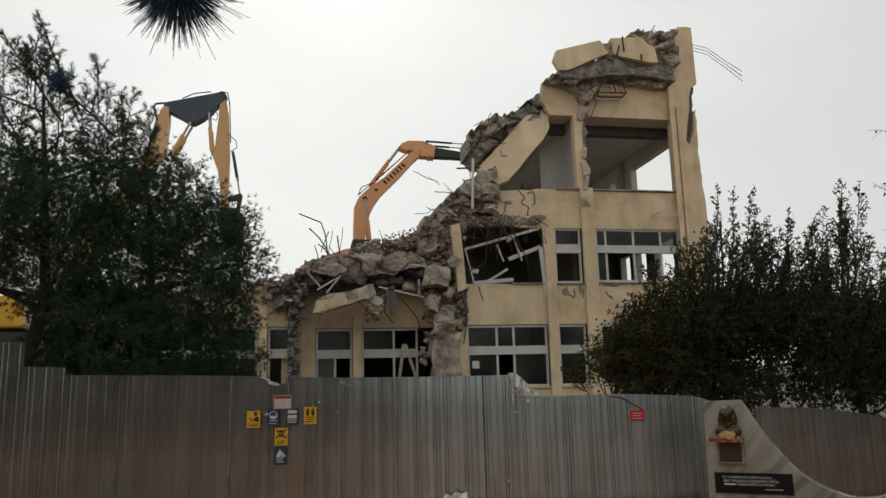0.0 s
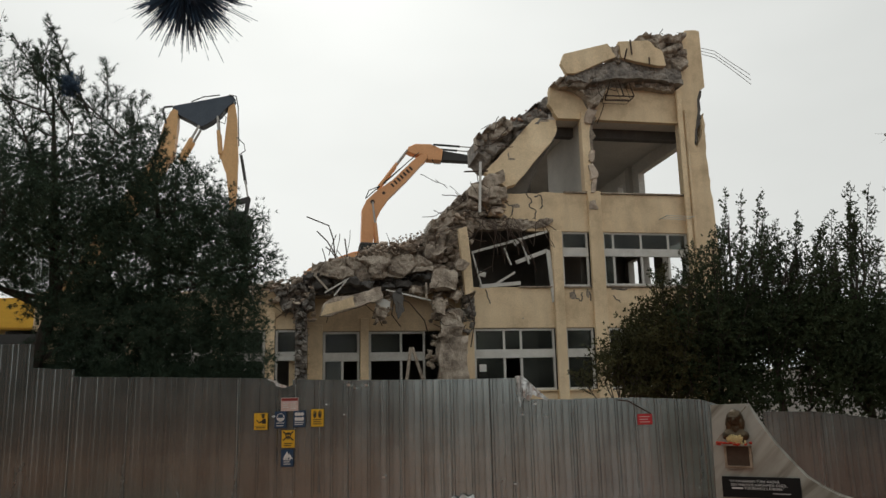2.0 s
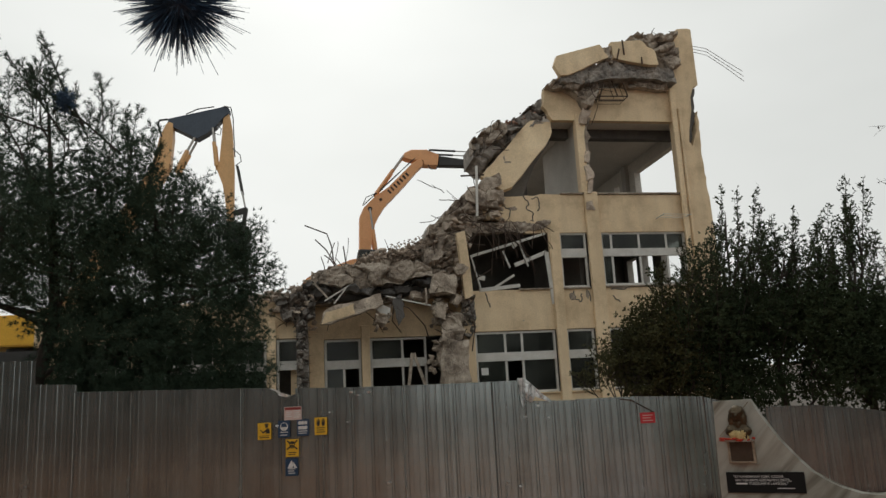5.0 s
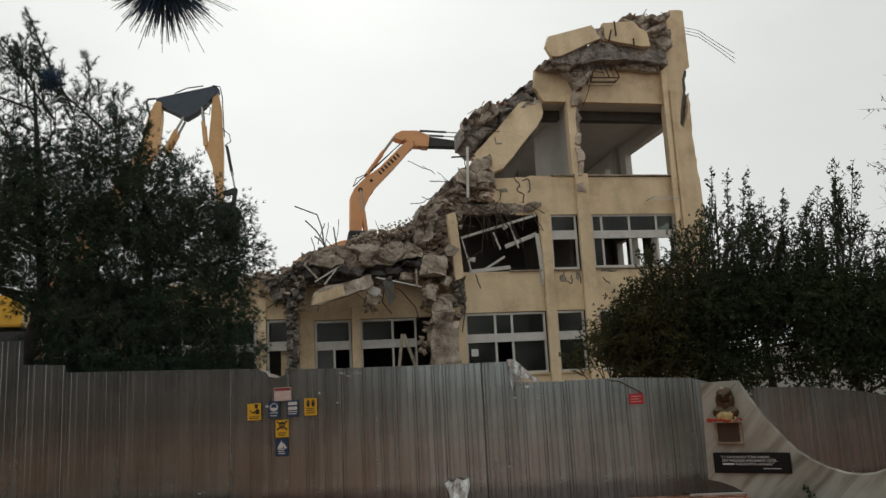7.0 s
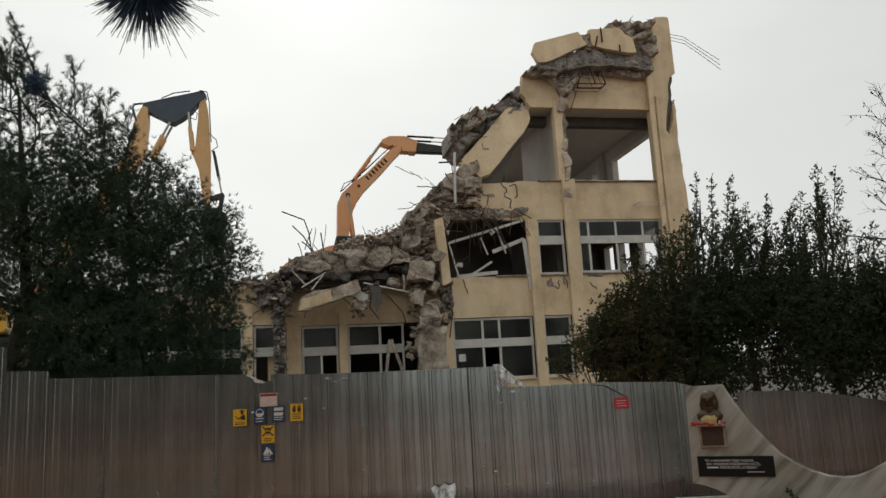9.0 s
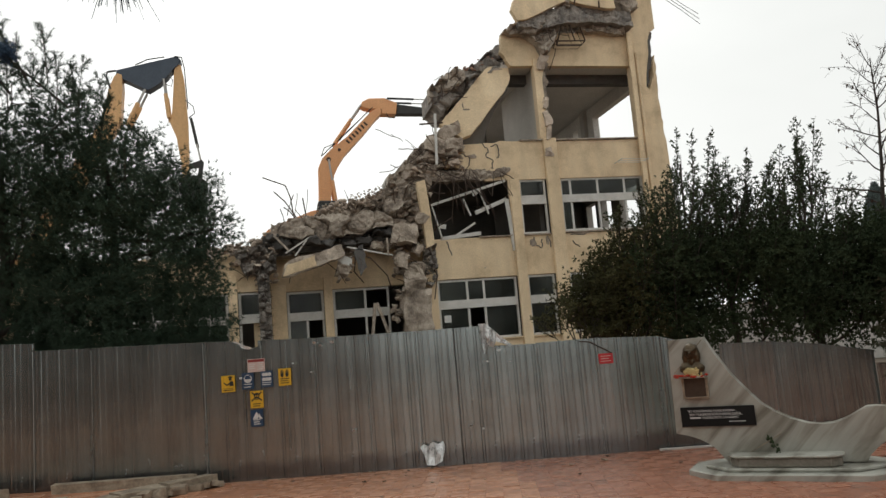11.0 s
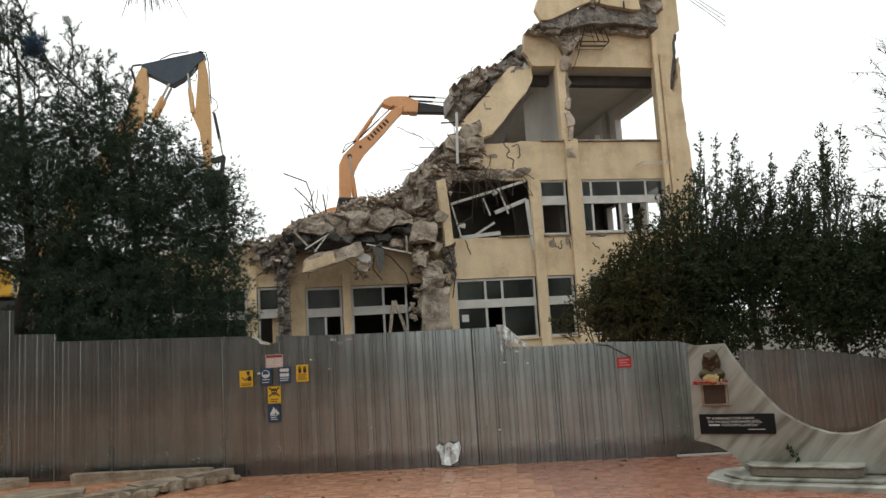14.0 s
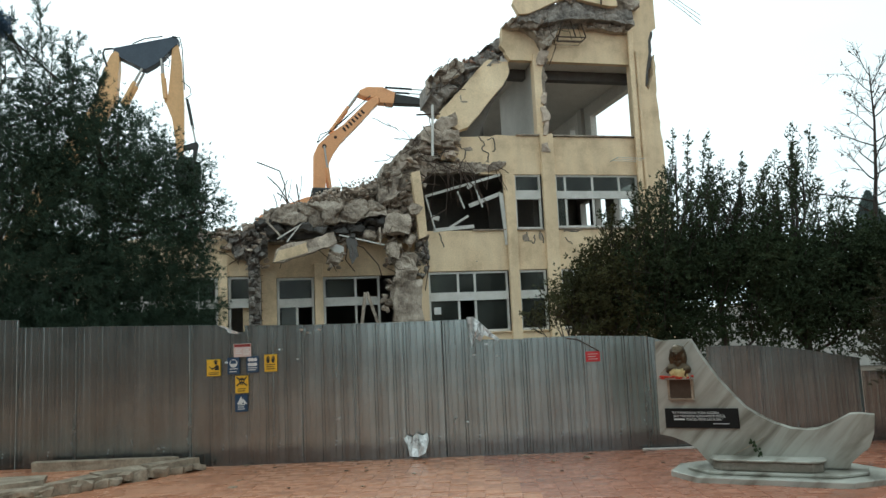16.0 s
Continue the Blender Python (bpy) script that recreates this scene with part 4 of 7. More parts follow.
for k in range(3):
    bpart("rebar", tube([(15.2, YF, 14.9 - 0.12 * k), (15.8, YF - 0.1, 14.75 - 0.14 * k), (16.5, YF - 0.2, 14.2 - 0.15 * k), (17.1, YF - 0.3, 13.75 - 0.2 * k)], 0.011, 5), RUST)
for pts in ([(1.3, 6.3), (1.2, 7.2), (1.05, 7.65), (0.3, 7.95)], [(1.5, 6.3), (1.0, 7.1), (0.65, 7.45)], [(1.45, 6.3), (1.15, 6.75), (0.95, 6.9)], [(1.7, 6.4), (1.6, 7.2)]):
    bpart("bent_rod", tube([(x, YF + 0.4, z) for x, z in pts], 0.024, 6), RUST, label="rusty bent steel rod sticking up")

# rubble lying on the collapsed slabs
def heap_top(x):
    xs, zs = (-9, -4, -1.7, -0.2, 1.0, 2.4, 4.2, 5.2, 5.7, 6.4, 7.0), (5.2, 5.3, 5.4, 5.7, 6.2, 6.82, 7.38, 7.8, 8.15, 9.3, 9.0)
    return float(np.interp(x, xs, zs))


pl = []
for i in range(1500):
    x = rng.uniform(-2.2, 6.9)
    y = YF + rng.uniform(-0.25, 4.5) * rng.random() ** 0.6
    top = heap_top(x) + 0.12 * math.sin(3 * x) - 0.02 * (y - YF)
    s = rng.choice((0.12, 0.16, 0.2, 0.28, 0.42))
    pl.append((x, y, top - rng.random() ** 2 * 0.6 - s * 0.3, s))
for i in range(330):
    x = rng.uniform(5.1, 7.2)
    pl.append((x, YF + rng.uniform(-0.2, 0.9), rng.uniform(7.7, heap_top(x)), rng.choice((0.15, 0.25, 0.4, 0.6))))
for i in range(110):
    pl.append((rng.uniform(4.4, 5.7), YF + rng.uniform(-0.25, 0.4), rng.uniform(5.3, 7.6), rng.choice((0.15, 0.22, 0.35))))
for i in range(40):
    pl.append((rng.uniform(-0.1, 0.6), YF + rng.uniform(-0.4, 0.1), rng.uniform(4.3, 5.8), rng.choice((0.12, 0.2, 0.3))))
for i in range(900):
    x = rng.uniform(-1.8, 6.6)
    pl.append((x, YF + rng.uniform(-0.45, 0.6), heap_top(x) - rng.random() * 0.5 + 0.06, rng.uniform(0.05, 0.13)))
tagged(rocks("rubble", pl, RUBBLE), "grey broken concrete rubble heaped on the collapsed slabs", "rubble", kind="stuff")
rough_face("collapsed_core", [(-2.2, 5.3), (-0.2, 5.65), (1.0, 6.15), (2.4, 6.75), (4.2, 7.3), (5.2, 7.7), (5.8, 7.8)], [(-2.2, 4.9), (0.4, 5.1), (5.8, 5.3)], YF + 0.5, 4.0, RUBBLE, 0.32, 0.24, 0.1, seed=21.0, ragged=0.1, label="packed mass of broken concrete")
# heap on which the machines stand, behind the building
bm = bmesh.new()
bmesh.ops.create_grid(bm, x_segments=60, y_segments=30, size=1)
for v in bm.verts:
    x, y = -4 + v.co.x * 15, 38.5 + v.co.y * 5
    e = max(0, 1 - abs(v.co.y) ** 4) * max(0, 1 - abs(v.co.x) ** 6)
    h = float(np.interp(x, (-20, -9, -7, -1, 1, 8), (3.3, 3.4, 3.4, 4.6, 5.2, 5.2)))
    v.co = Vector((x, y, h * e + (0.35 * noise.noise(Vector((x, y, 0)) * 0.9) + 0.2 * noise.noise(Vector((x, y, 3)) * 2.5)) * e - 0.05))
tagged(part("rubble_mound", bm, RUBBLE), "long mound of grey demolition rubble behind the building", "rubble mound", kind="structure")
pl = []
for i in range(700):
    x = rng.uniform(-16, 7)
    h = float(np.interp(x, (-20, -9, -7, -1, 1, 8), (3.3, 3.4, 3.4, 4.6, 5.2, 5.2)))
    pl.append((x, rng.uniform(34.6, 40), h + rng.uniform(-0.2, 0.2), rng.choice((0.2, 0.3, 0.5, 0.7))))
tagged(rocks("loose_rubble", pl, RUBBLE), "loose lumps of concrete on the mound", "rubble", kind="stuff")
# rubble in front of the left wing, seen under the pines
pl = []
for i in range(500):
    x = rng.uniform(-14, -2)
    pl.append((x, rng.uniform(21, 25), rng.uniform(0.1, 2.6) * (0.6 + 0.4 * math.sin(x)), rng.choice((0.25, 0.4, 0.6, 0.9))))
tagged(rocks("fallen_rubble", pl, RUBBLE), "fallen rubble lying before the left wing", "rubble", kind="stuff")

# cracks and lost plaster on the outer walls
for pts in ([(8.0, 8.86), (8.2, 8.6), (8.1, 8.4), (8.35, 8.2), (8.3, 8.0)], [(8.3, 8.75), (8.55, 8.8), (8.6, 8.4), (8.5, 8.3)], [(7.2, 8.5), (7.5, 8.35), (7.45, 8.1)], [(9.6, 5.4), (9.65, 5.1), (9.85, 5.0), (9.9, 5.3)], [(10.15, 5.35), (10.2, 5.0)], [(11.05, 5.2), (11.3, 4.95)], [(6.4, 5.4), (6.55, 4.9)], [(11.0, 5.42), (11.6, 5.44)]):
    fine_ = [p for a, b in zip(pts, pts[1:]) for p in jag(a, b, 4, 0.035)] + [pts[-1]]
    q = [(x, YF - 0.003, z) for x, z in fine_]
    bpart("crack", tube(q, 0.022, 4), DARKCON)
for x, z, w, h in ((7.6, 8.4, 0.3, 0.16), (9.55, 5.2, 0.22, 0.3), (10.1, 5.25, 0.12, 0.35), (11.4, 5.46, 0.8, 0.08), (6.85, 8.62, 0.35, 0.2), (10.5, 8.7, 0.2, 0.35), (13.0, 5.48, 1.2, 0.06), (7.7, 4.4, 0.06, 0.05), (1.35, 4.85, 0.12, 0.1)):
    plate(x, YF - 0.004, z, w, h, 0.03, 0.0, CONCRETE, "bare_plaster_patch")
# electric box and wires dangling by the torn window
for k in range(16):
    x0 = rng.uniform(6.0, 7.6)
    z0 = rng.uniform(7.3, 8.0)
    d = rng.uniform(-0.5, 0.8)
    l = rng.uniform(0.6, 1.6)
    bpart("dangling_wire", tube([(x0, YF - 0.1, z0), (x0 + d * 0.4, YF - 0.3, z0 - l * 0.25), (x0 + d, YF - 0.25, z0 - l * 0.7), (x0 + d * 1.2, YF - 0.2, z0 - l)], 0.012, 4), RUST)
for pts in ([(-1.5, 5.35), (-1.35, 5.0), (-1.6, 4.4), (-1.7, 4.1)], [(-0.3, 5.3), (-0.2, 4.8), (-0.35, 4.5)], [(3.0, 5.2), (3.7, 4.9), (4.2, 4.3), (4.3, 3.9)], [(3.2, 5.1), (3.1, 4.5), (3.4, 4.1)], [(5.6, 4.9), (5.9, 4.2), (5.75, 3.4)]):
    bpart("dangling_wire", tube([(x, YF - 0.35, z) for x, z in pts], 0.02, 5), WHITEPVC if pts[0][0] == -1.5 else RUST)

# ---- fence of corrugated sheets ----
FA, FB = Vector((-0.71, 12.21)), Vector((5.78, 10.36))
FD = (FB - FA).normalized()
FANG = math.atan2(FD.y, FD.x)


def fence_point(x, off=0.0, z=0.0):
    """The place on the fence line at the world x; off: towards the street."""
    k = (x - FA.x) / FD.x
    p = FA + FD * k
    return Vector((p.x + FD.y * off, p.y - FD.x * off, z))


def sheet_mesh(width, z0, z_left, z_right, pitch=0.28, depth=0.012, thick=0.004, tops=None):
    """A sheet from x = 0 to width with broad flat pans between narrow ribs, every second rib lower; it has a thickness."""
    prof, x = [], 0.0
    while x < width - 1e-4:
        for f, d in ((0.0, 0), (0.013, 0.0), (0.025, 1), (0.049, 1), (0.061, 0), (0.098, 0.08), (0.105, 0.38), (0.117, 0.38), (0.124, 0.06),
                     (0.188, 0.08), (0.195, 0.42), (0.208, 0.42), (0.215, 0.05), (0.262, 0.0)):
            if x + f < width - 0.002:
                prof.append((x + f, -depth * d))
        x += pitch
    prof.append((width, 0))
    V, Fc = [], []
    n = len(prof)
    for side in (0, 1):
        for px, py in prof:
            zt = z_left + (z_right - z_left) * px / width
            if tops:
                zt = min(zt, float(np.interp(px, [a for a, _ in tops], [b for _, b in tops])))
            for z in (z0, z0 + (zt - z0) * 0.5, zt):
                V.append((px, py + side * thick, z))
    for side in (0, 1):
        o = side * n * 3
        for i in range(n - 1):
            for k in range(2):
                f = [o + i * 3 + k, o + (i + 1) * 3 + k, o + (i + 1) * 3 + k + 1, o + i * 3 + k + 1]
                Fc.append(f if side == 0 else f[::-1])
    for i in range(n - 1):
        Fc.append([i * 3 + 2, (i + 1) * 3 + 2, n * 3 + (i + 1) * 3 + 2, n * 3 + i * 3 + 2])
    return V, Fc


fence = thing("site_fence", "grey corrugated galvanised sheet hoarding, stained and dented", "fence", fence_point(2.5))
FINV = fence.matrix_world.inverted()
cosf = FD.x


def panel(x0, x1, zl, zr, tops=None, off=0.0, lean=0.0, z0=0.0):
    w = (x1 - x0) / cosf + 0.02
    V, Fc = sheet_mesh(w, z0, zl, zr, tops=tops)
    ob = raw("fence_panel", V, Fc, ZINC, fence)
    ob.matrix_parent_inverse = FINV
    ob.matrix_basis = Matrix.Translation(fence_point(x0, off)) @ Matrix.Rotation(FANG, 4, "Z") @ Matrix.Rotation(radians(lean), 4, "X")
    return ob


def top(x):
    return float(np.interp(x, (-3.3, -0.8, 0.5, 2.0, 3.3), (2.15, 2.07, 2.0, 1.97, 1.96)))


for x0, x1, zl, zr in ((-6.9, -5.9, 2.7, 2.7), (-5.9, -4.9, 2.72, 2.7), (-4.9, -3.93, 2.69, 2.67), (-3.93, -3.27, 2.3, 2.26)):
    panel(x0, x1, zl, zr, off=rng.uniform(0, 0.03))
cuts = (-3.27, -2.4, -1.6, -0.75, 0.05, 0.85, 1.6, 2.3, 2.85, 3.38)
for i, (a, b) in enumerate(zip(cuts, cuts[1:])):
    t = None
    if i == 3:
        t = [(0, 9), (0.42, 2.04), (0.52, 2.03), (0.62, 1.95), (0.78, 1.92), (0.9, 1.97)]
    if i == 8:
        t = [(0, 9), (0.42, 1.96), (0.55, 1.93)]
    panel(a, b, top(a), top(b), t, off=0.005 * (i % 2) + rng.uniform(0, 0.002), lean=rng.uniform(-0.12, 0.12))
for a, b, zl, zr in ((3.38, 4.0, 1.66, 1.64), (4.0, 4.8, 1.65, 1.65), (4.8, 5.7, 1.65, 1.6), (5.7, 6.5, 1.6, 1.35), (6.5, 7.2, 1.42, 1.4), (7.2, 7.9, 1.4, 1.3), (7.9, 8.56, 1.3, 1.16)):
    t = [(0, 9), (0.3, 1.42), (0.6, 1.26), (0.8, 1.22)] if a == 5.7 else None
    panel(a, b, zl, zr, t, off=rng.uniform(0, 0.02), lean=rng.uniform(-0.8, 0.8))
for a, b, zl, zr in ((8.56, 9.25, 0.98, 0.96), (9.25, 10.0, 1.0, 1.02), (10.0, 10.8, 1.0, 0.95), (10.8, 11.6, 0.95, 0.9)):
    panel(a, b, zl, zr, off=0.05, lean=rng.uniform(-2, 2))
for x in (-5.0, -2.5, 0.0, 2.5, 4.6, 7.0, 9.2):
    zt = 2.6 if x < -4 else 1.9 if x < 3 else 1.5 if x < 6 else 0.9
    p = fence_point(x, -0.06)
    ob = part("fence_post", boxed(p.x - 0.03, p.x + 0.03, p.y, p.y + 0.06, -0.05, zt), RUST, fence)
    ob.matrix_parent_inverse = FINV


def crumple(name, pts, parent, mat, seed, label, lean=0.0):
    """A torn, crumpled piece of bright sheet: a ragged outline with folds, 4 mm thick."""
    r = random.Random(seed)
    bm = prism(pts, -0.004, 0)
    bmesh.ops.triangulate(bm, faces=bm.faces[:])
    bmesh.ops.subdivide_edges(bm, edges=bm.edges[:], cuts=2)
    for v in bm.verts:
        v.co.y += 0.09 * noise.noise(Vector((v.co.x * 9, seed, v.co.z * 7))) - 0.04 + lean * (v.co.z - pts[0][1])
    ob = part(name, bm, mat, parent, label)
    return ob


def on_fence(ob, x, off=0.035, z=0.0):
    ob.matrix_parent_inverse = FINV if ob.parent else Matrix.Identity(4)
    ob.matrix_basis = Matrix.Translation(fence_point(x, off, z)) @ Matrix.Rotation(FANG, 4, "Z")
    return ob


# torn pieces, with the reflected sky painted in as near-white
on_fence(crumple("torn_flap", [(0, 1.99), (0.1, 1.99), (0.17, 1.93), (0.26, 1.84), (0.36, 1.74), (0.46, 1.66), (0.44, 1.63), (0.33, 1.68), (0.24, 1.72), (0.19, 1.63), (0.12, 1.68), (0.06, 1.55), (0.02, 1.75)], fence, BRIGHTZINC, 3, "bright crumpled corner of torn sheet", 0.3), 3.22, 0.05)
on_fence(crumple("torn_patch", [(0, 0.3), (0.05, 0.34), (0.12, 0.31), (0.18, 0.37), (0.26, 0.33), (0.33, 0.36), (0.36, 0.28), (0.31, 0.1), (0.2, 0.04), (0.08, 0.06), (0.05, 0.2)], fence, BRIGHTZINC, 5, "bright torn patch of bent sheet", 0.3), 2.28, 0.05)
on_fence(crumple("torn_flap", [(0, 2.04), (0.08, 2.03), (0.17, 1.97), (0.3, 1.92), (0.24, 1.9), (0.14, 1.93), (0.1, 1.99)], fence, BRIGHTZINC, 8, "bright bent edge"), -0.3)
for x, z, s in ((3.28, 1.45, 0.03), (3.45, 1.6, 0.04), (3.6, 1.42, 0.025), (1.35, 0.62, 0.03), (2.98, 0.55, 0.025), (3.15, 0.5, 0.025), (0.55, 1.65, 0.02), (0.95, 1.88, 0.03), (0.85, 1.93, 0.04), (1.1, 1.92, 0.04), (-0.22, 1.5, 0.04), (0.8, 1.5, 0.02), (-1.2, 0.3, 0.03)):
    on_fence(crumple("bent_scar", [(0, z), (s, z + 0.01), (s * 1.6, z - 0.01), (s, z - s * 0.7), (s * 0.2, z - s * 0.5)], fence, BRIGHTZINC, int(x * 10), ""), x, 0.034)
# overlaps and scratches of the sheets, their long highlights put in as pale strips
for x, z0, z1, w in ((-3.27, 0.05, 2.14, 0.012), (-2.4, 0.1, 2.1, 0.008), (-0.75, 0.05, 2.05, 0.012), (0.45, 0.4, 1.98, 0.01), (0.85, 0.1, 1.99, 0.008), (1.6, 0.3, 1.95, 0.01), (1.35, 1.2, 1.97, 0.012), (2.3, 0.05, 1.95, 0.008), (2.85, 0.1, 1.93, 0.01), (3.05, 0.9, 1.6, 0.012), (4.0, 0.1, 1.62, 0.01), (4.8, 0.05, 1.63, 0.008), (2.98, 0.1, 0.5, 0.014), (0.1, 1.3, 1.95, 0.01), (7.2, 0.1, 1.38, 0.01), (5.4, 0.2, 1.6, 0.01)):
    on_fence(part("sheet_edge", tube([(0, 0, z0), (w * 0.4, 0, (z0 + z1) / 2), (0, 0, z1)], w * 0.35, 4), DULLZINC, fence), x, 0.022)
# loose wire and lath
on_fence(part("loose_cable", tube([(0, 0, 1.62), (0.15, -0.02, 1.6), (0.35, -0.02, 1.48), (0.45, -0.01, 1.42)], 0.008, 5), RUST, fence), 4.6, 0.04)

# ---- signs on the fence ----
def sign(name, label, x, z, w, h, mat, marks):
    ob = part(name, boxed(0, w, -0.004, 0, 0, h, bev=0.0015), mat)
    tagged(ob, label, "sign", "safety signs on the fence")
    on_fence(ob, x, 0.04, z)
    for nm, bm, m in marks(w, h):
        c = part(nm, bm, m, ob)
        c.matrix_parent_inverse = Matrix.Identity(4)
    return ob


def bars(rows, x0, x1, mat=None):
    return [("text_bar", boxed(x0, x1 - 0.015 * (i % 2), -0.0065, -0.0045, z - 0.006, z + 0.006), mat) for i, z in enumerate(rows)]


def disc(cx, cz, r, r2=None, n=20, sx=1.0):
    out = [(cx + sx * r * math.cos(2 * math.pi * i / n), cz + r * math.sin(2 * math.pi * i / n)) for i in range(n)]
    return prism(out, -0.0075, -0.0048)


def marks_worker(w, h):
    z = -0.0075
    return [("border", prism([(0.02, 0.05), (w - 0.02, 0.05), (w - 0.02, 0.056), (0.02, 0.056)], -0.0065, -0.0045), SIGNBLACK),
            ("pictogram_helmet", prism([(w * 0.5, h * 0.86), (w * 0.54, h * 0.93), (w * 0.66, h * 0.96), (w * 0.8, h * 0.92), (w * 0.84, h * 0.86)], z, -0.0048), SIGNBLACK),
            ("pictogram_head", disc(w * 0.67, h * 0.78, 0.022), SIGNBLACK),
            ("pictogram_body", prism([(w * 0.6, h * 0.36), (w * 0.9, h * 0.36), (w * 0.88, h * 0.62), (w * 0.76, h * 0.68), (w * 0.62, h * 0.6)], z, -0.0048), SIGNBLACK),
            ("pictogram_arm", prism([(w * 0.62, h * 0.58), (w * 0.4, h * 0.46), (w * 0.2, h * 0.62), (w * 0.17, h * 0.57), (w * 0.4, h * 0.38), (w * 0.64, h * 0.47)], z - 0.0004, -0.0049), SIGNBLACK)] + bars((0.03,), 0.03, w - 0.03, SIGNBLACK)


def marks_mask(w, h):
    return [("pictogram_disc", disc(w / 2, h * 0.64, 0.06), WHITEPAINT), ("pictogram_shape", prism([(w / 2 - 0.05, h * 0.62), (w / 2 + 0.05, h * 0.62), (w / 2 + 0.03, h * 0.84), (w / 2 - 0.03, h * 0.84)], -0.01, -0.008), SIGNBLUE)] + bars((0.075, 0.035), 0.03, w - 0.03, WHITEPAINT)


def marks_six(w, h):
    o = []
    for i in range(3):
        for j in range(2):
            o.append(("pictogram_disc", disc(0.045 + i * (w - 0.09) / 2, h - 0.05 - 0.07 * j, 0.026), WHITEPAINT))
    return o + bars((0.13, 0.1, 0.07, 0.04), 0.02, w - 0.02, WHITEPAINT)


def marks_arms_up(w, h):
    o = []
    for sgn in (-1, 1):
        c = w / 2 + sgn * 0.037
        o.append(("pictogram_palm", prism([(c - 0.024, h * 0.62), (c - 0.012, h * 0.5), (c + 0.012, h * 0.5), (c + 0.024, h * 0.62), (c + 0.022, h * 0.74), (c - 0.022, h * 0.74)], -0.0075, -0.0048), SIGNBLACK))
        for k in range(4):
            x = c - 0.021 + 0.0125 * k
            o.append(("pictogram_finger", boxed(x, x + 0.009, -0.0073, -0.0047, h * 0.72, h * (0.86 + 0.06 * (k in (1, 2)))), SIGNBLACK))
    return o + bars((0.1, 0.07, 0.04), 0.03, w - 0.03, SIGNBLACK)


def marks_skull(w, h):
    c = w / 2
    o = [("pictogram_skull", disc(c, h * 0.72, 0.042, sx=1.05), SIGNBLACK), ("pictogram_jaw", prism([(c - 0.026, h * 0.62), (c - 0.022, h * 0.48), (c + 0.022, h * 0.48), (c + 0.026, h * 0.62)], -0.0072, -0.0047), SIGNBLACK)]
    for sgn in (-1, 1):
        o.append(("pictogram_eye", prism([(c + sgn * 0.016 + 0.011 * math.cos(a), h * 0.7 + 0.011 * math.sin(a)) for a in np.linspace(0, 5.5, 9)], -0.0092, -0.0078), SIGNYELLOW))
        o.append(("pictogram_bone", prism([(c - sgn * 0.085, h * 0.45), (c - sgn * 0.07, h * 0.39), (c + sgn * 0.085, h * 0.9), (c + sgn * 0.07, h * 0.96)], -0.0066, -0.0046), SIGNBLACK))
    o.append(("pictogram_teeth", boxed(c - 0.016, c + 0.016, -0.009, -0.0074, h * 0.535, h * 0.555), SIGNYELLOW))
    return o + bars((0.06, 0.03), 0.04, w - 0.04, SIGNBLACK)


def marks_tri(w, h):
    return [("pictogram_shape", prism([(0.03, h * 0.45), (0.09, h * 0.9), (0.13, h * 0.62), (0.1, h * 0.45)], -0.0075, -0.0048), WHITEPAINT),
            ("pictogram_shape", prism([(0.13, h * 0.45), (0.12, h * 0.8), (0.18, h * 0.45)], -0.0075, -0.0048), WHITEPAINT)] + bars((0.1, 0.07, 0.04), 0.04, w - 0.04, WHITEPAINT)


def marks_notice(w, h):
    return [("heading", prism([(0.01, h - 0.045), (w - 0.01, h - 0.045), (w - 0.01, h - 0.008), (0.01, h - 0.008)], -0.0065, -0.0045), SIGNDARKRED)] + bars((0.13, 0.1, 0.07, 0.04), w * 0.55, w - 0.02, WHITEPAINT) + bars((0.115, 0.085, 0.055), 0.03, w * 0.45, WHITEPAINT)


def marks_red(w, h):
    return [("text_bar", boxed(0.03, w - 0.03 - 0.03 * (i % 2), -0.0065, -0.0045, z - 0.005, z + 0.005), SIGNPINK) for i, z in enumerate((h * 0.75, h * 0.5, h * 0.25))]


SIGNS = (("warning_sign", "small yellow warning sign with a helmeted worker pictogram", -0.492, 1.301, 0.204, 0.242, SIGNYELLOW, marks_worker),
         ("mandatory_sign", "small blue sign with a white mask pictogram", -0.193, 1.319, 0.179, 0.241, SIGNBLUE, marks_mask),
         ("mandatory_sign", "small blue sign with six round pictograms", 0.08, 1.329, 0.178, 0.238, SIGNBLUE, marks_six),
         ("warning_sign", "small yellow sign with two raised arms pictogram", 0.335, 1.332, 0.187, 0.249, SIGNYELLOW, marks_arms_up),
         ("warning_sign", "small yellow danger sign with a black skull", -0.085, 1.04, 0.195, 0.248, SIGNYELLOW, marks_skull),
         ("mandatory_sign", "small blue sign with white triangular pictogram", -0.092, 0.769, 0.186, 0.246, SIGNBLUE, marks_tri),
         ("notice_board", "faded white notice with a red heading", -0.104, 1.564, 0.264, 0.192, SIGNPINK, marks_notice),
         ("red_notice", "small red notice with white lines", 4.848, 1.272, 0.203, 0.144, SIGNRED, marks_red))
for s in SIGNS:
    sign(*s)

# ---- marble monument with a bust ----
MA, MU = Vector((4.91, 8.585)), Vector((0.755, -0.656))
MANG = math.atan2(MU.y, MU.x)
MON = Matrix.Translation((MA.x, MA.y, 0)) @ Matrix.Rotation(MANG, 4, "Z")


def mpart(name, bm, mat, parent, label="", smooth=False):
    return part(name, bm, mat, parent, label, smooth)


monument = tagged(new("marble_monument"), "white veined marble monument slab on a stepped polygonal base", "monument")
monument.matrix_world = MON
K, Z0 = 1.06, 0.099


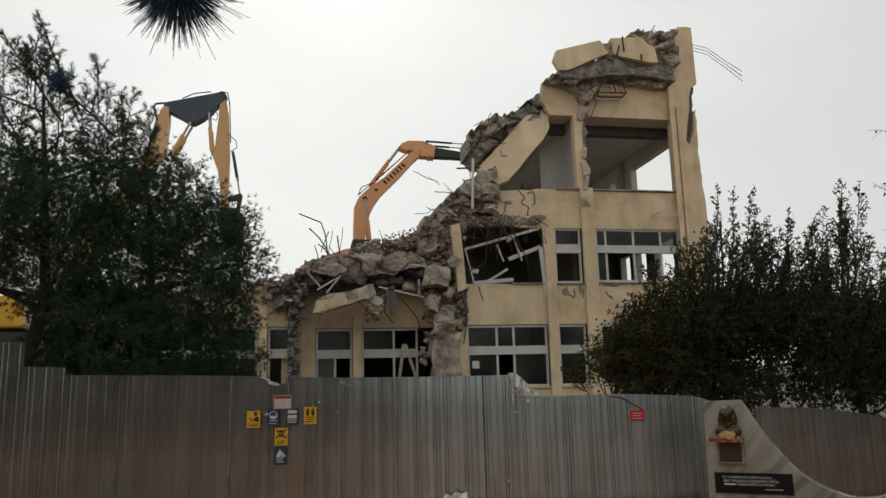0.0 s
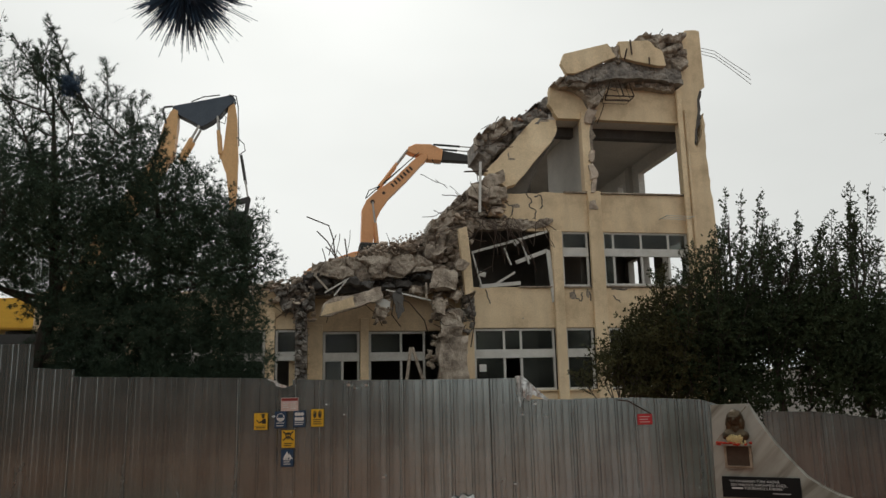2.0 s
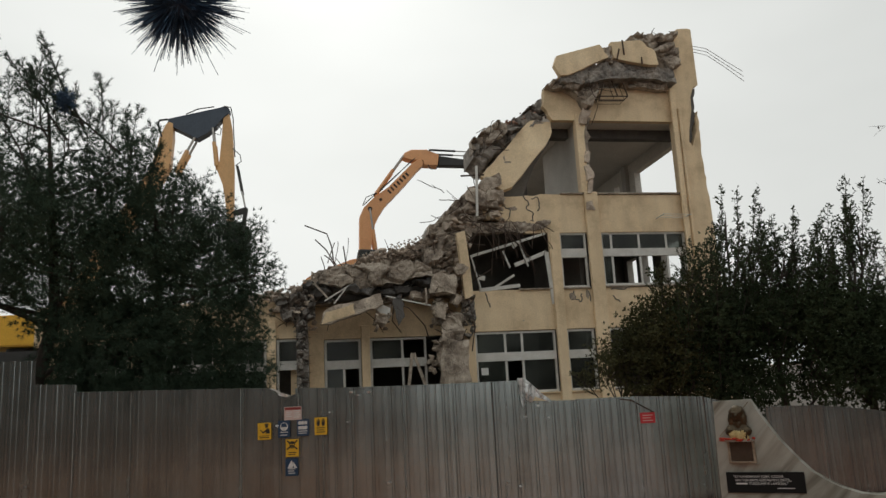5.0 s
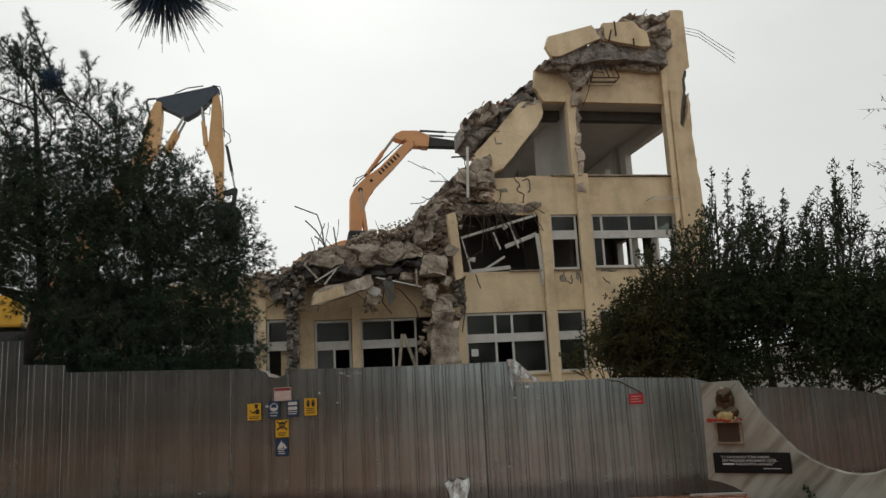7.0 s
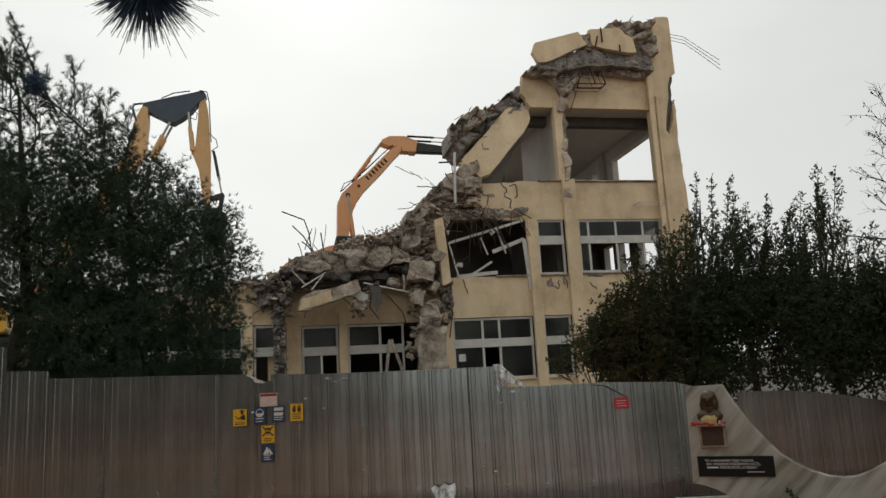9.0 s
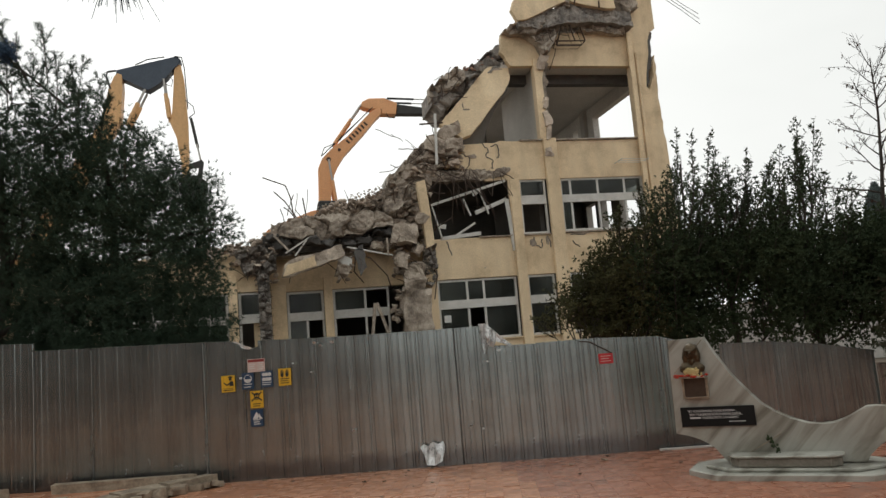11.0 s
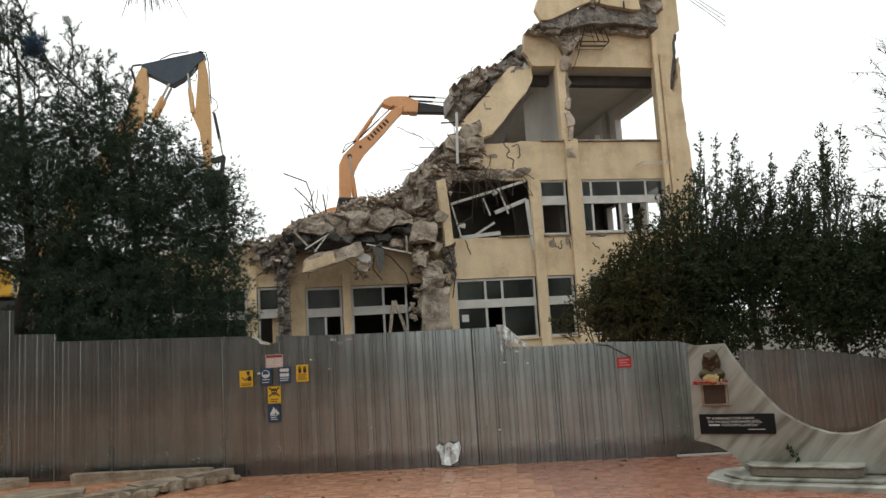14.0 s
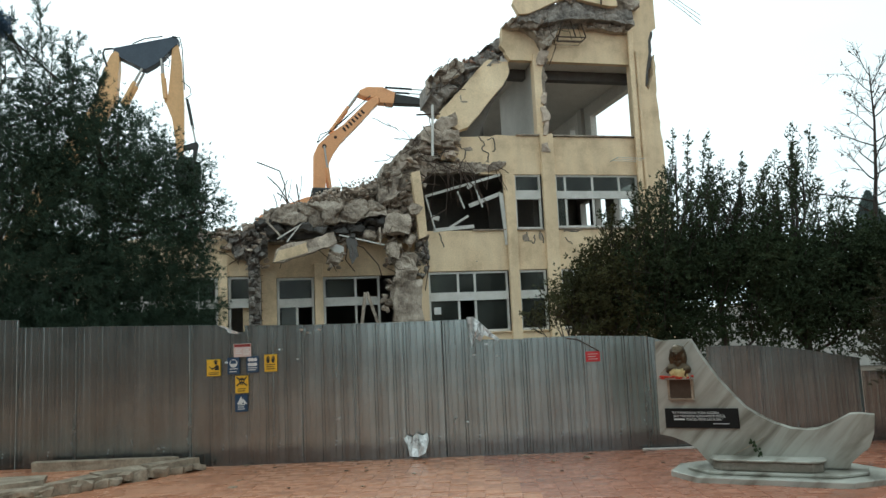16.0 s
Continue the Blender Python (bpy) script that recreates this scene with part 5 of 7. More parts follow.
def mz(z):
    return K * z - Z0


outline = [(-0.02, 1.55), (0.36, 1.56), (0.46, 1.37), (0.61, 1.13), (0.78, 0.92), (0.88, 0.81), (0.99, 0.72), (1.14, 0.64), (1.31, 0.595), (1.45, 0.575), (1.56, 0.585), (1.68, 0.63), (1.78, 0.70), (1.86, 0.745), (1.95, 0.75), (2.08, 0.735),
           (2.06, 0.56), (2.01, 0.42), (1.92, 0.35), (1.83, 0.28), (1.80, 0.20), (0.49, 0.20), (0.455, 0.24), (0.42, 0.28), (0.36, 0.36), (0.30, 0.42), (0.22, 0.465), (0.10, 0.495), (-0.04, 0.52)]
bm = prism([(x * K, mz(z)) for x, z in outline], -0.09, 0.09)
bmesh.ops.bevel(bm, geom=[e for e in bm.edges if abs(e.verts[0].co.y - e.verts[1].co.y) < 1e-4], offset=0.012, segments=2, affect="EDGES")
mpart("slab", bm, MARBLE, monument)
for (xa, za), (xb, zb) in (((0.35, 1.53), (0.02, 1.18)), ((1.04, 0.5), (0.54, 0.21)), ((0.02, 1.17), (0.13, 1.08))):
    d = Vector((xb - xa, zb - za)).normalized() * 0.004
    pts = [(xa * K - d.y, mz(za) + d.x), (xb * K - d.y, mz(zb) + d.x), (xb * K + d.y, mz(zb) - d.x), (xa * K + d.y, mz(za) - d.x)]
    mpart("slab_joint", prism(pts, -0.0925, -0.089), KERB, monument, "brown stained joint between marble pieces")


def octagon(cx, cy, a, b, ch, z0, z1, skew=0.0):
    pts = [(cx - a + ch, cy - b), (cx + a - ch, cy - b), (cx + a, cy - b + ch), (cx + a, cy + b - ch), (cx + a - ch, cy + b), (cx - a + ch, cy + b), (cx - a, cy + b - ch), (cx - a, cy - b + ch)]
    bm = bmesh.new()
    lo = [bm.verts.new((x, y, z0)) for x, y in pts]
    hi = [bm.verts.new((x, y, z1)) for x, y in pts]
    bm.faces.new(lo[::-1])
    bm.faces.new(hi)
    for i in range(8):
        bm.faces.new((lo[i], lo[(i + 1) % 8], hi[(i + 1) % 8], hi[i]))
    bmesh.ops.bevel(bm, geom=bm.edges[:], offset=0.01, segments=1, affect="EDGES")
    return bm


mpart("base_step", octagon(1.2, 0.05, 1.12, 0.62, 0.36, -0.05, 0.065), MARBLE, monument)
mpart("base_step", octagon(1.18, 0.03, 0.92, 0.45, 0.28, 0.067, 0.105), MARBLE, monument)
mpart("trough", octagon(1.12, -0.2, 0.56, 0.17, 0.1, 0.107, 0.205), STAINEDMARBLE, monument, "low polygonal trough of dark stained marble")
mpart("trough_rim", octagon(1.12, -0.2, 0.59, 0.2, 0.11, 0.207, 0.235), MARBLE, monument)
mpart("plaque", boxed(0.04 * K, 0.81 * K, -0.115, -0.092, mz(0.595), mz(0.805), bev=0.003), BLACKPLATE, monument, "black stone plaque with white lettering")
mpart("bronze_plate", boxed(0.12 * K, 0.345 * K, -0.15, -0.092, mz(0.92), mz(1.125), bev=0.006), PLATE, monument, "brown bronze plate")
for x0, x1, z0, z1 in ((0.095, 0.12, 0.9, 1.125), (0.345, 0.37, 0.9, 1.125), (0.12, 0.345, 0.9, 0.92)):
    mpart("plate_edge", boxed(x0 * K, x1 * K, -0.153, -0.092, mz(z0), mz(z1), bev=0.003), KERB, monument, "worn pale edge round the plate")
mpart("shelf", boxed(0.08 * K, 0.37 * K, -0.24, -0.092, mz(1.125), mz(1.145), bev=0.004), MARBLE, monument)


def letters(name, body, x, z, size, mat):
    cu = bpy.data.curves.new(name, "FONT")
    cu.body, cu.size, cu.extrude = body, size, 0.0012
    ob = bpy.data.objects.new(name, cu)
    scene.collection.objects.link(ob)
    dg = bpy.context.evaluated_depsgraph_get()
    me = bpy.data.meshes.new_from_object(ob.evaluated_get(dg))
    bpy.data.objects.remove(ob)
    me.materials.clear()
    o = mesh_ob(name, me, mat, monument)
    o.matrix_basis = Matrix.Translation((x, -0.1165, z)) @ Matrix.Rotation(radians(90), 4, "X")
    return o


letters("inscription_line", "\"EY KAHRAMAN T\u00dcRK KADINI,", 0.115 * K, mz(0.748), 0.038, WHITEPAINT)
letters("inscription_line", "SEN YERLERDE S\u00dcR\u00dcNMEYE DE\u011e\u0130L,", 0.13 * K, mz(0.712), 0.037, WHITEPAINT)
mpart("text_bar", boxed(0.135 * K, 0.25 * K, -0.1185, -0.1155, mz(0.681), mz(0.697)), WHITEPAINT, monument)
letters("inscription_line", "Y\u00dcKSELMEYE LAYIKSIN.\"", 0.262 * K, mz(0.677), 0.038, WHITEPAINT)
mpart("text_bar", boxed(0.54 * K, 0.71 * K, -0.1185, -0.1155, mz(0.640), mz(0.647)), WHITEPAINT, monument)
# bust: one plain shape
bm = bmesh.new()
for x, y, z, rx, ry, rz in ((0, 0, 0.27, 0.066, 0.075, 0.09), (0, 0.02, 0.295, 0.088, 0.085, 0.085), (-0.07, 0.015, 0.22, 0.035, 0.05, 0.085), (0.07, 0.015, 0.22, 0.035, 0.05, 0.085), (0, 0, 0.17, 0.05, 0.05, 0.07),
                            (-0.06, 0, 0.09, 0.085, 0.062, 0.065), (0.06, 0, 0.09, 0.085, 0.062, 0.065), (0, -0.01, 0.05, 0.11, 0.065, 0.055), (0, -0.074, 0.262, 0.013, 0.02, 0.024), (0, -0.06, 0.295, 0.05, 0.02, 0.012), (0, -0.062, 0.222, 0.024, 0.016, 0.01), (0, 0, 0.012, 0.08, 0.055, 0.016)):
    bmesh.ops.create_uvsphere(bm, u_segments=20, v_segments=14, radius=1, matrix=Matrix.Translation((x, y, z)) @ Matrix.Diagonal((rx, ry, rz, 1)))
tmp = part("bust_form", bm, BRONZE)
mod = tmp.modifiers.new("skin", "REMESH")
mod.mode, mod.voxel_size = "VOXEL", 0.009
me = bpy.data.meshes.new_from_object(tmp.evaluated_get(bpy.context.evaluated_depsgraph_get()))
bpy.data.objects.remove(tmp)
for v in me.vertices:
    v.co += noise.noise_vector(v.co * 35) * 0.006
bm = bmesh.new()
bm.from_mesh(me)
bmesh.ops.smooth_vert(bm, verts=bm.verts[:], factor=0.5, use_axis_x=True, use_axis_y=True, use_axis_z=True)
bust = tagged(part("bust", bm, BRONZE, None, smooth=True), "dark patinated bronze portrait bust on a small shelf", "bust")
bust.matrix_world = MON @ Matrix.Translation((0.232 * K, -0.165, mz(1.145)))
bm = bmesh.new()
for i in range(46):
    a, l = rng.uniform(0, 6.28), rng.uniform(0.01, 0.024)
    m = Matrix.Translation((rng.uniform(-0.17, 0.2), rng.uniform(-0.05, 0.03), rng.uniform(-0.012, 0.02))) @ Matrix.Rotation(a, 4, "Z")
    bmesh.ops.create_icosphere(bm, subdivisions=1, radius=l, matrix=m @ Matrix.Diagonal((1.3, 1, 0.6, 1)))
fl = tagged(part("red_flowers", bm, REDCLOTH), "faded red flowers laid at the foot of the bust", "flowers")
fl.matrix_world = MON @ Matrix.Translation((0.2 * K, -0.215, mz(1.15)))
# gilded garland over the chest of the bust
bm = bmesh.new()
for i in range(110):
    m = Matrix.Translation((rng.gauss(0, 0.042), -0.075 + rng.uniform(-0.015, 0.015), rng.uniform(0.015, 0.085))) @ Matrix.Rotation(rng.uniform(0, 6), 4, "Y")
    bmesh.ops.create_icosphere(bm, subdivisions=1, radius=0.017, matrix=m @ Matrix.Diagonal((1.7, 0.45, 0.7, 1)))
ob = tagged(part("wreath", bm, GOLDLEAF), "pale gold wreath lying against the bust", "wreath")
ob.matrix_world = MON @ Matrix.Translation((0.232 * K, -0.165, mz(1.145)))
# dry twig in the trough
bm = tube([(0, 0, 0), (-0.08, -0.01, 0.12), (-0.16, 0, 0.26)], 0.005, 5)
for i in range(16):
    k = rng.uniform(0.3, 1)
    bmesh.ops.create_icosphere(bm, subdivisions=1, radius=0.014, matrix=Matrix.Translation((-0.16 * k + rng.uniform(-.04, .04), rng.uniform(-.03, .03), 0.26 * k + rng.uniform(-.03, .03))) @ Matrix.Diagonal((1, 0.4, 1.3, 1)))
ob = tagged(part("dry_twig", bm, LEAF), "small leafy twig standing in the marble trough", "twig")
ob.matrix_world = MON @ Matrix.Translation((1.12, -0.16, 0.17))

# ---- broken stone kerb bed at the street side ----
def bed_slab(name, pts, z0, z1, mat, label):
    bm = bmesh.new()
    lo = [bm.verts.new((x, y, z0)) for x, y in pts]
    hi = [bm.verts.new((x + rng.uniform(-0.02, 0.02), y + rng.uniform(-0.02, 0.02), z1 + rng.uniform(-0.022, 0.022))) for x, y in pts]
    bm.faces.new(lo[::-1])
    bm.faces.new(hi)
    n = len(pts)
    for i in range(n):
        bm.faces.new((lo[i], lo[(i + 1) % n], hi[(i + 1) % n], hi[i]))
    return part(name, bm, mat, bed, label)


bed = thing("raised_stone_bed", "raised bed edged with broken limestone kerb slabs", "planting bed")
bed_slab("fill", [(-7, 14.0), (-7, 10.45), (-3.0, 10.5), (-2.15, 10.95), (-0.85, 12.0), (-0.9, 12.12), (-3.2, 12.85)], -0.05, 0.09, PAVERS, "red trampled paving inside the bed")
kerb_pts = [(-0.58, 11.95), (-1.2, 11.5), (-1.75, 11.05), (-2.25, 10.62), (-2.75, 10.35), (-3.6, 10.2), (-4.6, 10.2), (-5.6, 10.2)]
for i, (a, b) in enumerate(zip(kerb_pts, kerb_pts[1:])):
    a, b = Vector(a), Vector(b)
    d = (b - a).normalized()
    nrm = Vector((-d.y, d.x)) if i < 5 else Vector((0, 1))
    if nrm.y < 0:
        nrm = -nrm
    zt = 0.15 - 0.01 * i
    bed_slab("kerb_stone", [a + d * 0.012, b - d * 0.012, b - d * 0.012 + nrm * 0.3, a + d * 0.012 + nrm * 0.3], -0.05, zt, KERB, "")
    for k in range(4):
        p = a.lerp(b, (k + 0.5) / 4)
        bm = lump(500 + i * 9 + k, (0.2 + 0.06 * ((i + k) % 3), 0.13, 0.09 + 0.03 * (k % 2)), 0.035, 4)
        bmesh.ops.transform(bm, matrix=Matrix.Translation((p.x - nrm.x * 0.03, p.y - nrm.y * 0.03, 0.035)), verts=bm.verts[:])
        part("edge_stone", bm, KERB, bed)
for pts in ([(-3.1, 10.7), (-2.4, 10.9), (-2.5, 11.5), (-3.3, 11.6), (-3.6, 11.1)], [(-5.0, 10.8), (-3.75, 10.8), (-3.6, 11.6), (-4.6, 11.9), (-5.2, 11.5)], [(-2.9, 12.35), (-1.5, 11.95), (-0.9, 12.0), (-1.0, 12.1), (-2.9, 12.6)], [(-5.4, 12.6), (-3.9, 12.3), (-3.5, 12.55), (-4.4, 13.0)]):
    bed_slab("flat_slab", pts, 0.08, rng.uniform(0.13, 0.19), KERB, "cracked flat limestone slab")
for k in range(4):
    y = 12.3 + 0.12 * k
    part("lath", tube([(-5.3, y, 0.2 + 0.02 * k), (-3.9, y - 0.2, 0.19)], 0.02, 5), BARK, bed, "old wooden lath")

# ---- leaf litter and small debris on the paving ----
for i in range(70):
    x = rng.uniform(-0.5, 8)
    p = fence_point(x)
    y = p.y - abs(rng.gauss(0.1, 0.9)) - 0.05
    if (x - 5.8) ** 2 + (y - 8) ** 2 < 1.6 or y < 6:
        continue
    s = rng.uniform(0.012, 0.035) * (2.0 if i % 9 == 0 else 1.0)
    bm = lump(800 + i, (s * 1.5, s, s * 0.35), s * 0.2, 2)
    ob = tagged(part("dry_leaf" if i % 3 else "stone_chip", bm, DRYLEAF if i % 3 else KERB), "brown dry leaf on the paving" if i % 3 else "pale stone chip on the paving", "leaf" if i % 3 else "stone", "litter on the paving")
    ob.location, ob.rotation_euler = (x, y, 0.004 + s * 0.12), (0, 0, rng.uniform(0, 6))
ob = tagged(part("wooden_lath", boxed(-0.6, 0.6, -0.02, 0.02, 0, 0.03, bev=0.004), WHITEPVC), "pale lath lying at the foot of the fence", "lath")
ob.matrix_world = Matrix.Translation(fence_point(6.1, 0.12, 0.003)) @ Matrix.Rotation(FANG, 4, "Z")

# ---- excavators ----
def machine(name, label, at, paint, house, cab, arms, cylinders, track, bucket, marks):
    ex = thing(name, label, "excavator", at)
    inv = ex.matrix_world.inverted()

    def ep(nm, bm, mat, lab="", parent=None):
        ob = part(nm, bm, mat, parent or ex, lab)
        ob.matrix_parent_inverse = inv if parent is None else Matrix.Identity(4)
        return ob

    yc = at[1]
    for yy in (yc - 1.35, yc + 0.75):
        x0, x1, z0, z1 = track
        h = (z1 - z0) / 2
        pts = [(x0 + h + (x1 - x0 - 2 * h) * k, z0) for k in (0, 0.33, 0.66, 1)]
        pts += [(x1 - h + h * math.sin(a), z0 + h - h * math.cos(a)) for a in (0.5, 1.1, 1.57, 2.1, 2.6)]
        pts += [(x1 - h, z1), (x0 + h, z1)] + [(x0 + h - h * math.sin(a), z0 + h + h * math.cos(a)) for a in (0.5, 1.1, 1.57, 2.1, 2.6)]
        tr = ep("track", prism(pts, yy, yy + 0.6), BLACKSTEEL)
        for i in range(5):
            cx = x0 + h + (x1 - x0 - 2 * h) * i / 4
            ep("roller", prism([(cx + 0.2 * math.cos(a * 0.5236), z0 + h + 0.2 * math.sin(a * 0.5236)) for a in range(12)], yy - 0.03, yy + 0.63), RUST, parent=tr)
    ep("turntable", tube([(sum(track[:2]) / 2, yc, track[3] - 0.2), (sum(track[:2]) / 2, yc, house[0][1] + 0.05)], 0.7, 20), BLACKSTEEL)
    bm = prism(house, yc - 1.25, yc + 1.25)
    bmesh.ops.bevel(bm, geom=bm.edges[:], offset=0.06, segments=2, affect="EDGES")
    ep("house", bm, paint if paint is ORANGE else BRIGHTYELLOW)
    bm = prism(cab, yc - 1.2, yc - 0.3)
    bmesh.ops.bevel(bm, geom=bm.edges[:], offset=0.05, segments=1, affect="EDGES")
    cb = ep("cab", bm, BLACKSTEEL)
    cx, cz = [p[0] for p in cab], [p[1] for p in cab]
    ep("cab_window", boxed(min(cx) + 0.15, max(cx) - 0.15, yc - 1.215, yc - 1.203, min(cz) + 0.2, max(cz) - 0.12), GLASS, parent=cb)
    for nm, pts, w, mat, lab in arms:
        bm = prism(pts, yc - w, yc + w)
        bmesh.ops.bevel(bm, geom=[e for e in bm.edges if abs(e.verts[0].co.y - e.verts[1].co.y) < 1e-4], offset=0.03, segments=1, affect="EDGES")
        ep(nm, bm, mat, lab)
    for a, b, r in cylinders:
        A, B = Vector((a[0], yc, a[1])), Vector((b[0], yc, b[1]))
        for s in (-1, 1):
            o = Vector((0, s * 0.3, 0))
            cy = ep("hydraulic_cylinder", tube([A + o, A.lerp(B, 0.62) + o], r, 10), paint if r > 0.06 else BLACKSTEEL)
            ep("piston_rod", tube([A.lerp(B, 0.6) + o, B + o], r * 0.55, 8), CHROME, parent=cy)
    for pts, r in marks:
        ep("hose", tube([(x, yc - 0.32, z) for x, z in pts], r, 6), BLACKSTEEL)
    bm = prism(bucket, yc - 0.55, yc + 0.55)
    bmesh.ops.bevel(bm, geom=bm.edges[:], offset=0.04, segments=1, affect="EDGES")
    ep("bucket", bm, BLACKSTEEL)
    for k in range(4):
        px, pz = bucket[0]
        yk = yc - 0.45 + 0.3 * k
        ep("tooth", prism([(px - 0.07, pz - 0.16), (px + 0.09, pz), (px - 0.09, pz + 0.02)], yk - 0.05, yk + 0.05), BLACKSTEEL)
    return ep


boom = [(2.65, 7.3), (2.76, 10.1), (2.95, 10.5), (3.36, 10.9), (4.1, 11.45), (5.15, 12.5), (5.4, 12.7), (5.6, 12.78), (5.74, 12.65), (5.7, 12.47), (5.46, 12.25), (4.86, 11.57), (3.95, 10.63), (3.63, 10.22), (3.4, 9.74), (3.25, 8.9), (3.14, 7.3)]
arm_a = [(4.79, 12.88), (4.88, 13.07), (5.2, 13.23), (5.92, 13.24), (6.48, 13.0), (6.4, 12.47), (5.73, 12.49), (5.78, 12.72), (5.56, 12.8), (5.3, 12.7), (4.97, 12.78)]
arm_b = [(6.47, 12.97), (7.78, 12.77), (8.42, 12.67), (8.35, 12.45), (6.42, 12.49)]
link = [(7.87, 12.85), (8.02, 13.15), (8.13, 13.18), (8.54, 12.94), (8.5, 12.84), (8.16, 13.02), (8.09, 12.99), (7.97, 12.77)]
ep1 = machine("orange_excavator", "orange tracked excavator with raised boom, working on the rubble behind", (2.2, 34.0, 5.3), ORANGE,
                   [(0.15, 6.35), (0.2, 7.0), (0.5, 7.3), (2.3, 7.98), (3.5, 8.1), (3.6, 6.35)], [(2.5, 7.9), (2.6, 8.42), (3.65, 8.38), (3.8, 7.9)],
                   [("boom", boom, 0.3, ORANGE, ""), ("arm", arm_a, 0.26, ORANGE, ""), ("arm_tip", arm_b, 0.2, BLACKSTEEL, "blackened arm tip"), ("bucket_link", link, 0.12, BLACKSTEEL, "")],
                   [((3.49, 7.9), (3.22, 10.43), 0.085), ((3.52, 11.15), (4.82, 12.92), 0.075), ((6.02, 13.2), (7.99, 13.12), 0.05)], (-0.2, 4.4, 5.3, 6.2),
                   [(8.95, 12.2), (9.05, 12.7), (8.74, 12.8), (8.5, 12.92), (8.3, 12.62), (8.4, 12.4)],
                   [([(5.93, 12.49), (6.05, 12.28), (6.31, 12.28), (6.4, 12.47)], 0.02), ([(2.9, 10.56), (3.06, 10.95), (3.37, 11.08), (3.83, 11.33)], 0.02), ([(2.95, 10.6), (3.2, 10.85), (3.6, 11.2), (5.33, 12.78)], 0.022), ([(3.4, 11.0), (4.1, 11.62), (5.2, 12.68)], 0.02), ([(7.9, 12.7), (8.1, 12.35), (8.5, 12.3)], 0.02)])
# maker's lettering on the boom, as plain bars
for k in range(7):
    c = Vector((4.12 + 0.14 * k, 11.22 + 0.135 * k))
    m = Matrix.Translation((c.x, 33.7, c.y)) @ Matrix.Rotation(-0.76, 4, "Y")
    ep1("lettering_bar", boxed(-0.045, 0.045, -0.012, -0.004, -0.1, 0.1, m), RUST)
ep1("pivot_disc", prism([(3.22 + 0.1 * math.cos(a), 10.43 + 0.1 * math.sin(a)) for a in np.linspace(0, 6.0, 14)], 33.68, 33.7), RUST)
ep1("pivot_disc", prism([(3.72 + 0.07 * math.cos(a), 10.85 + 0.07 * math.sin(a)) for a in np.linspace(0, 6.0, 14)], 33.68, 33.7), RUST)

boom2 = [(-10.2, 5.2), (-9.4, 5.2), (-7.3, 8.9), (-5.34, 12.32), (-5.23, 13.73), (-5.24, 14.33), (-5.41, 14.4), (-5.55, 14.27), (-5.77, 13.72), (-6.08, 12.31), (-8.2, 8.9)]
dark = [(-5.5, 14.3), (-5.44, 14.56), (-4.26, 14.85), (-3.3, 15.06), (-3.1, 15.17), (-2.96, 15.17), (-2.83, 14.99), (-2.93, 14.8), (-3.24, 14.56), (-3.41, 14.26), (-3.76, 13.94), (-4.19, 13.65), (-4.35, 13.69), (-4.83, 13.97), (-5.19, 14.15)]
arm2 = [(-3.14, 14.64), (-3.0, 14.88), (-2.86, 14.8), (-2.75, 14.17), (-2.66, 12.34), (-2.67, 10.81), (-2.71, 9.8), (-2.95, 9.8), (-3.0, 10.55), (-3.11, 11.57), (-3.4, 12.28), (-3.48, 12.49), (-3.26, 12.6), (-3.18, 13.9)]
link2 = [(-2.93, 10.35), (-2.16, 10.6), (-2.08, 10.5), (-2.19, 9.8), (-2.9, 9.8), (-2.88, 9.9), (-2.3, 9.9), (-2.26, 10.35), (-2.9, 10.2)]
machine("yellow_excavator", "yellow high-reach excavator with a dark blue linkage over the trees", (-10.6, 34.0, 3.4), YELLOW,
        [(-12.6, 4.75), (-12.6, 5.7), (-12.2, 5.95), (-10.6, 6.0), (-10.2, 5.75), (-9.5, 5.5), (-9.5, 4.75)], [(-9.6, 4.9), (-9.6, 6.3), (-8.7, 6.2), (-8.5, 4.9)],
        [("boom", boom2, 0.32, YELLOW, ""), ("linkage", dark, 0.28, NAVY, "dark blue linkage plate"), ("arm", arm2, 0.22, YELLOW, ""), ("bucket_link", link2, 0.15, BLACKSTEEL, "")],
        [((-5.1, 12.1), (-4.33, 13.68), 0.1), ((-3.41, 12.41), (-3.57, 14.15), 0.085), ((-2.52, 12.4), (-2.2, 10.55), 0.06)], (-13.0, -8.6, 3.45, 4.55),
        [(-2.1, 8.4), (-2.0, 9.6), (-2.8, 9.9), (-3.1, 9.3), (-2.8, 8.4)],
        [([(-4.7, 14.75), (-4.2, 15.0), (-3.5, 15.12)], 0.025), ([(-3.4, 14.3), (-3.2, 14.1), (-3.25, 13.8), (-3.5, 13.9)], 0.02), ([(-2.72, 13.2), (-2.4, 12.9), (-2.35, 12.6), (-2.6, 12.4)], 0.02), ([(-5.45, 14.5), (-5.8, 14.45), (-5.86, 14.25), (-5.7, 13.7)], 0.045), ([(-3.1, 15.15), (-2.8, 15.1), (-2.7, 14.6), (-2.62, 12.8)], 0.025)])


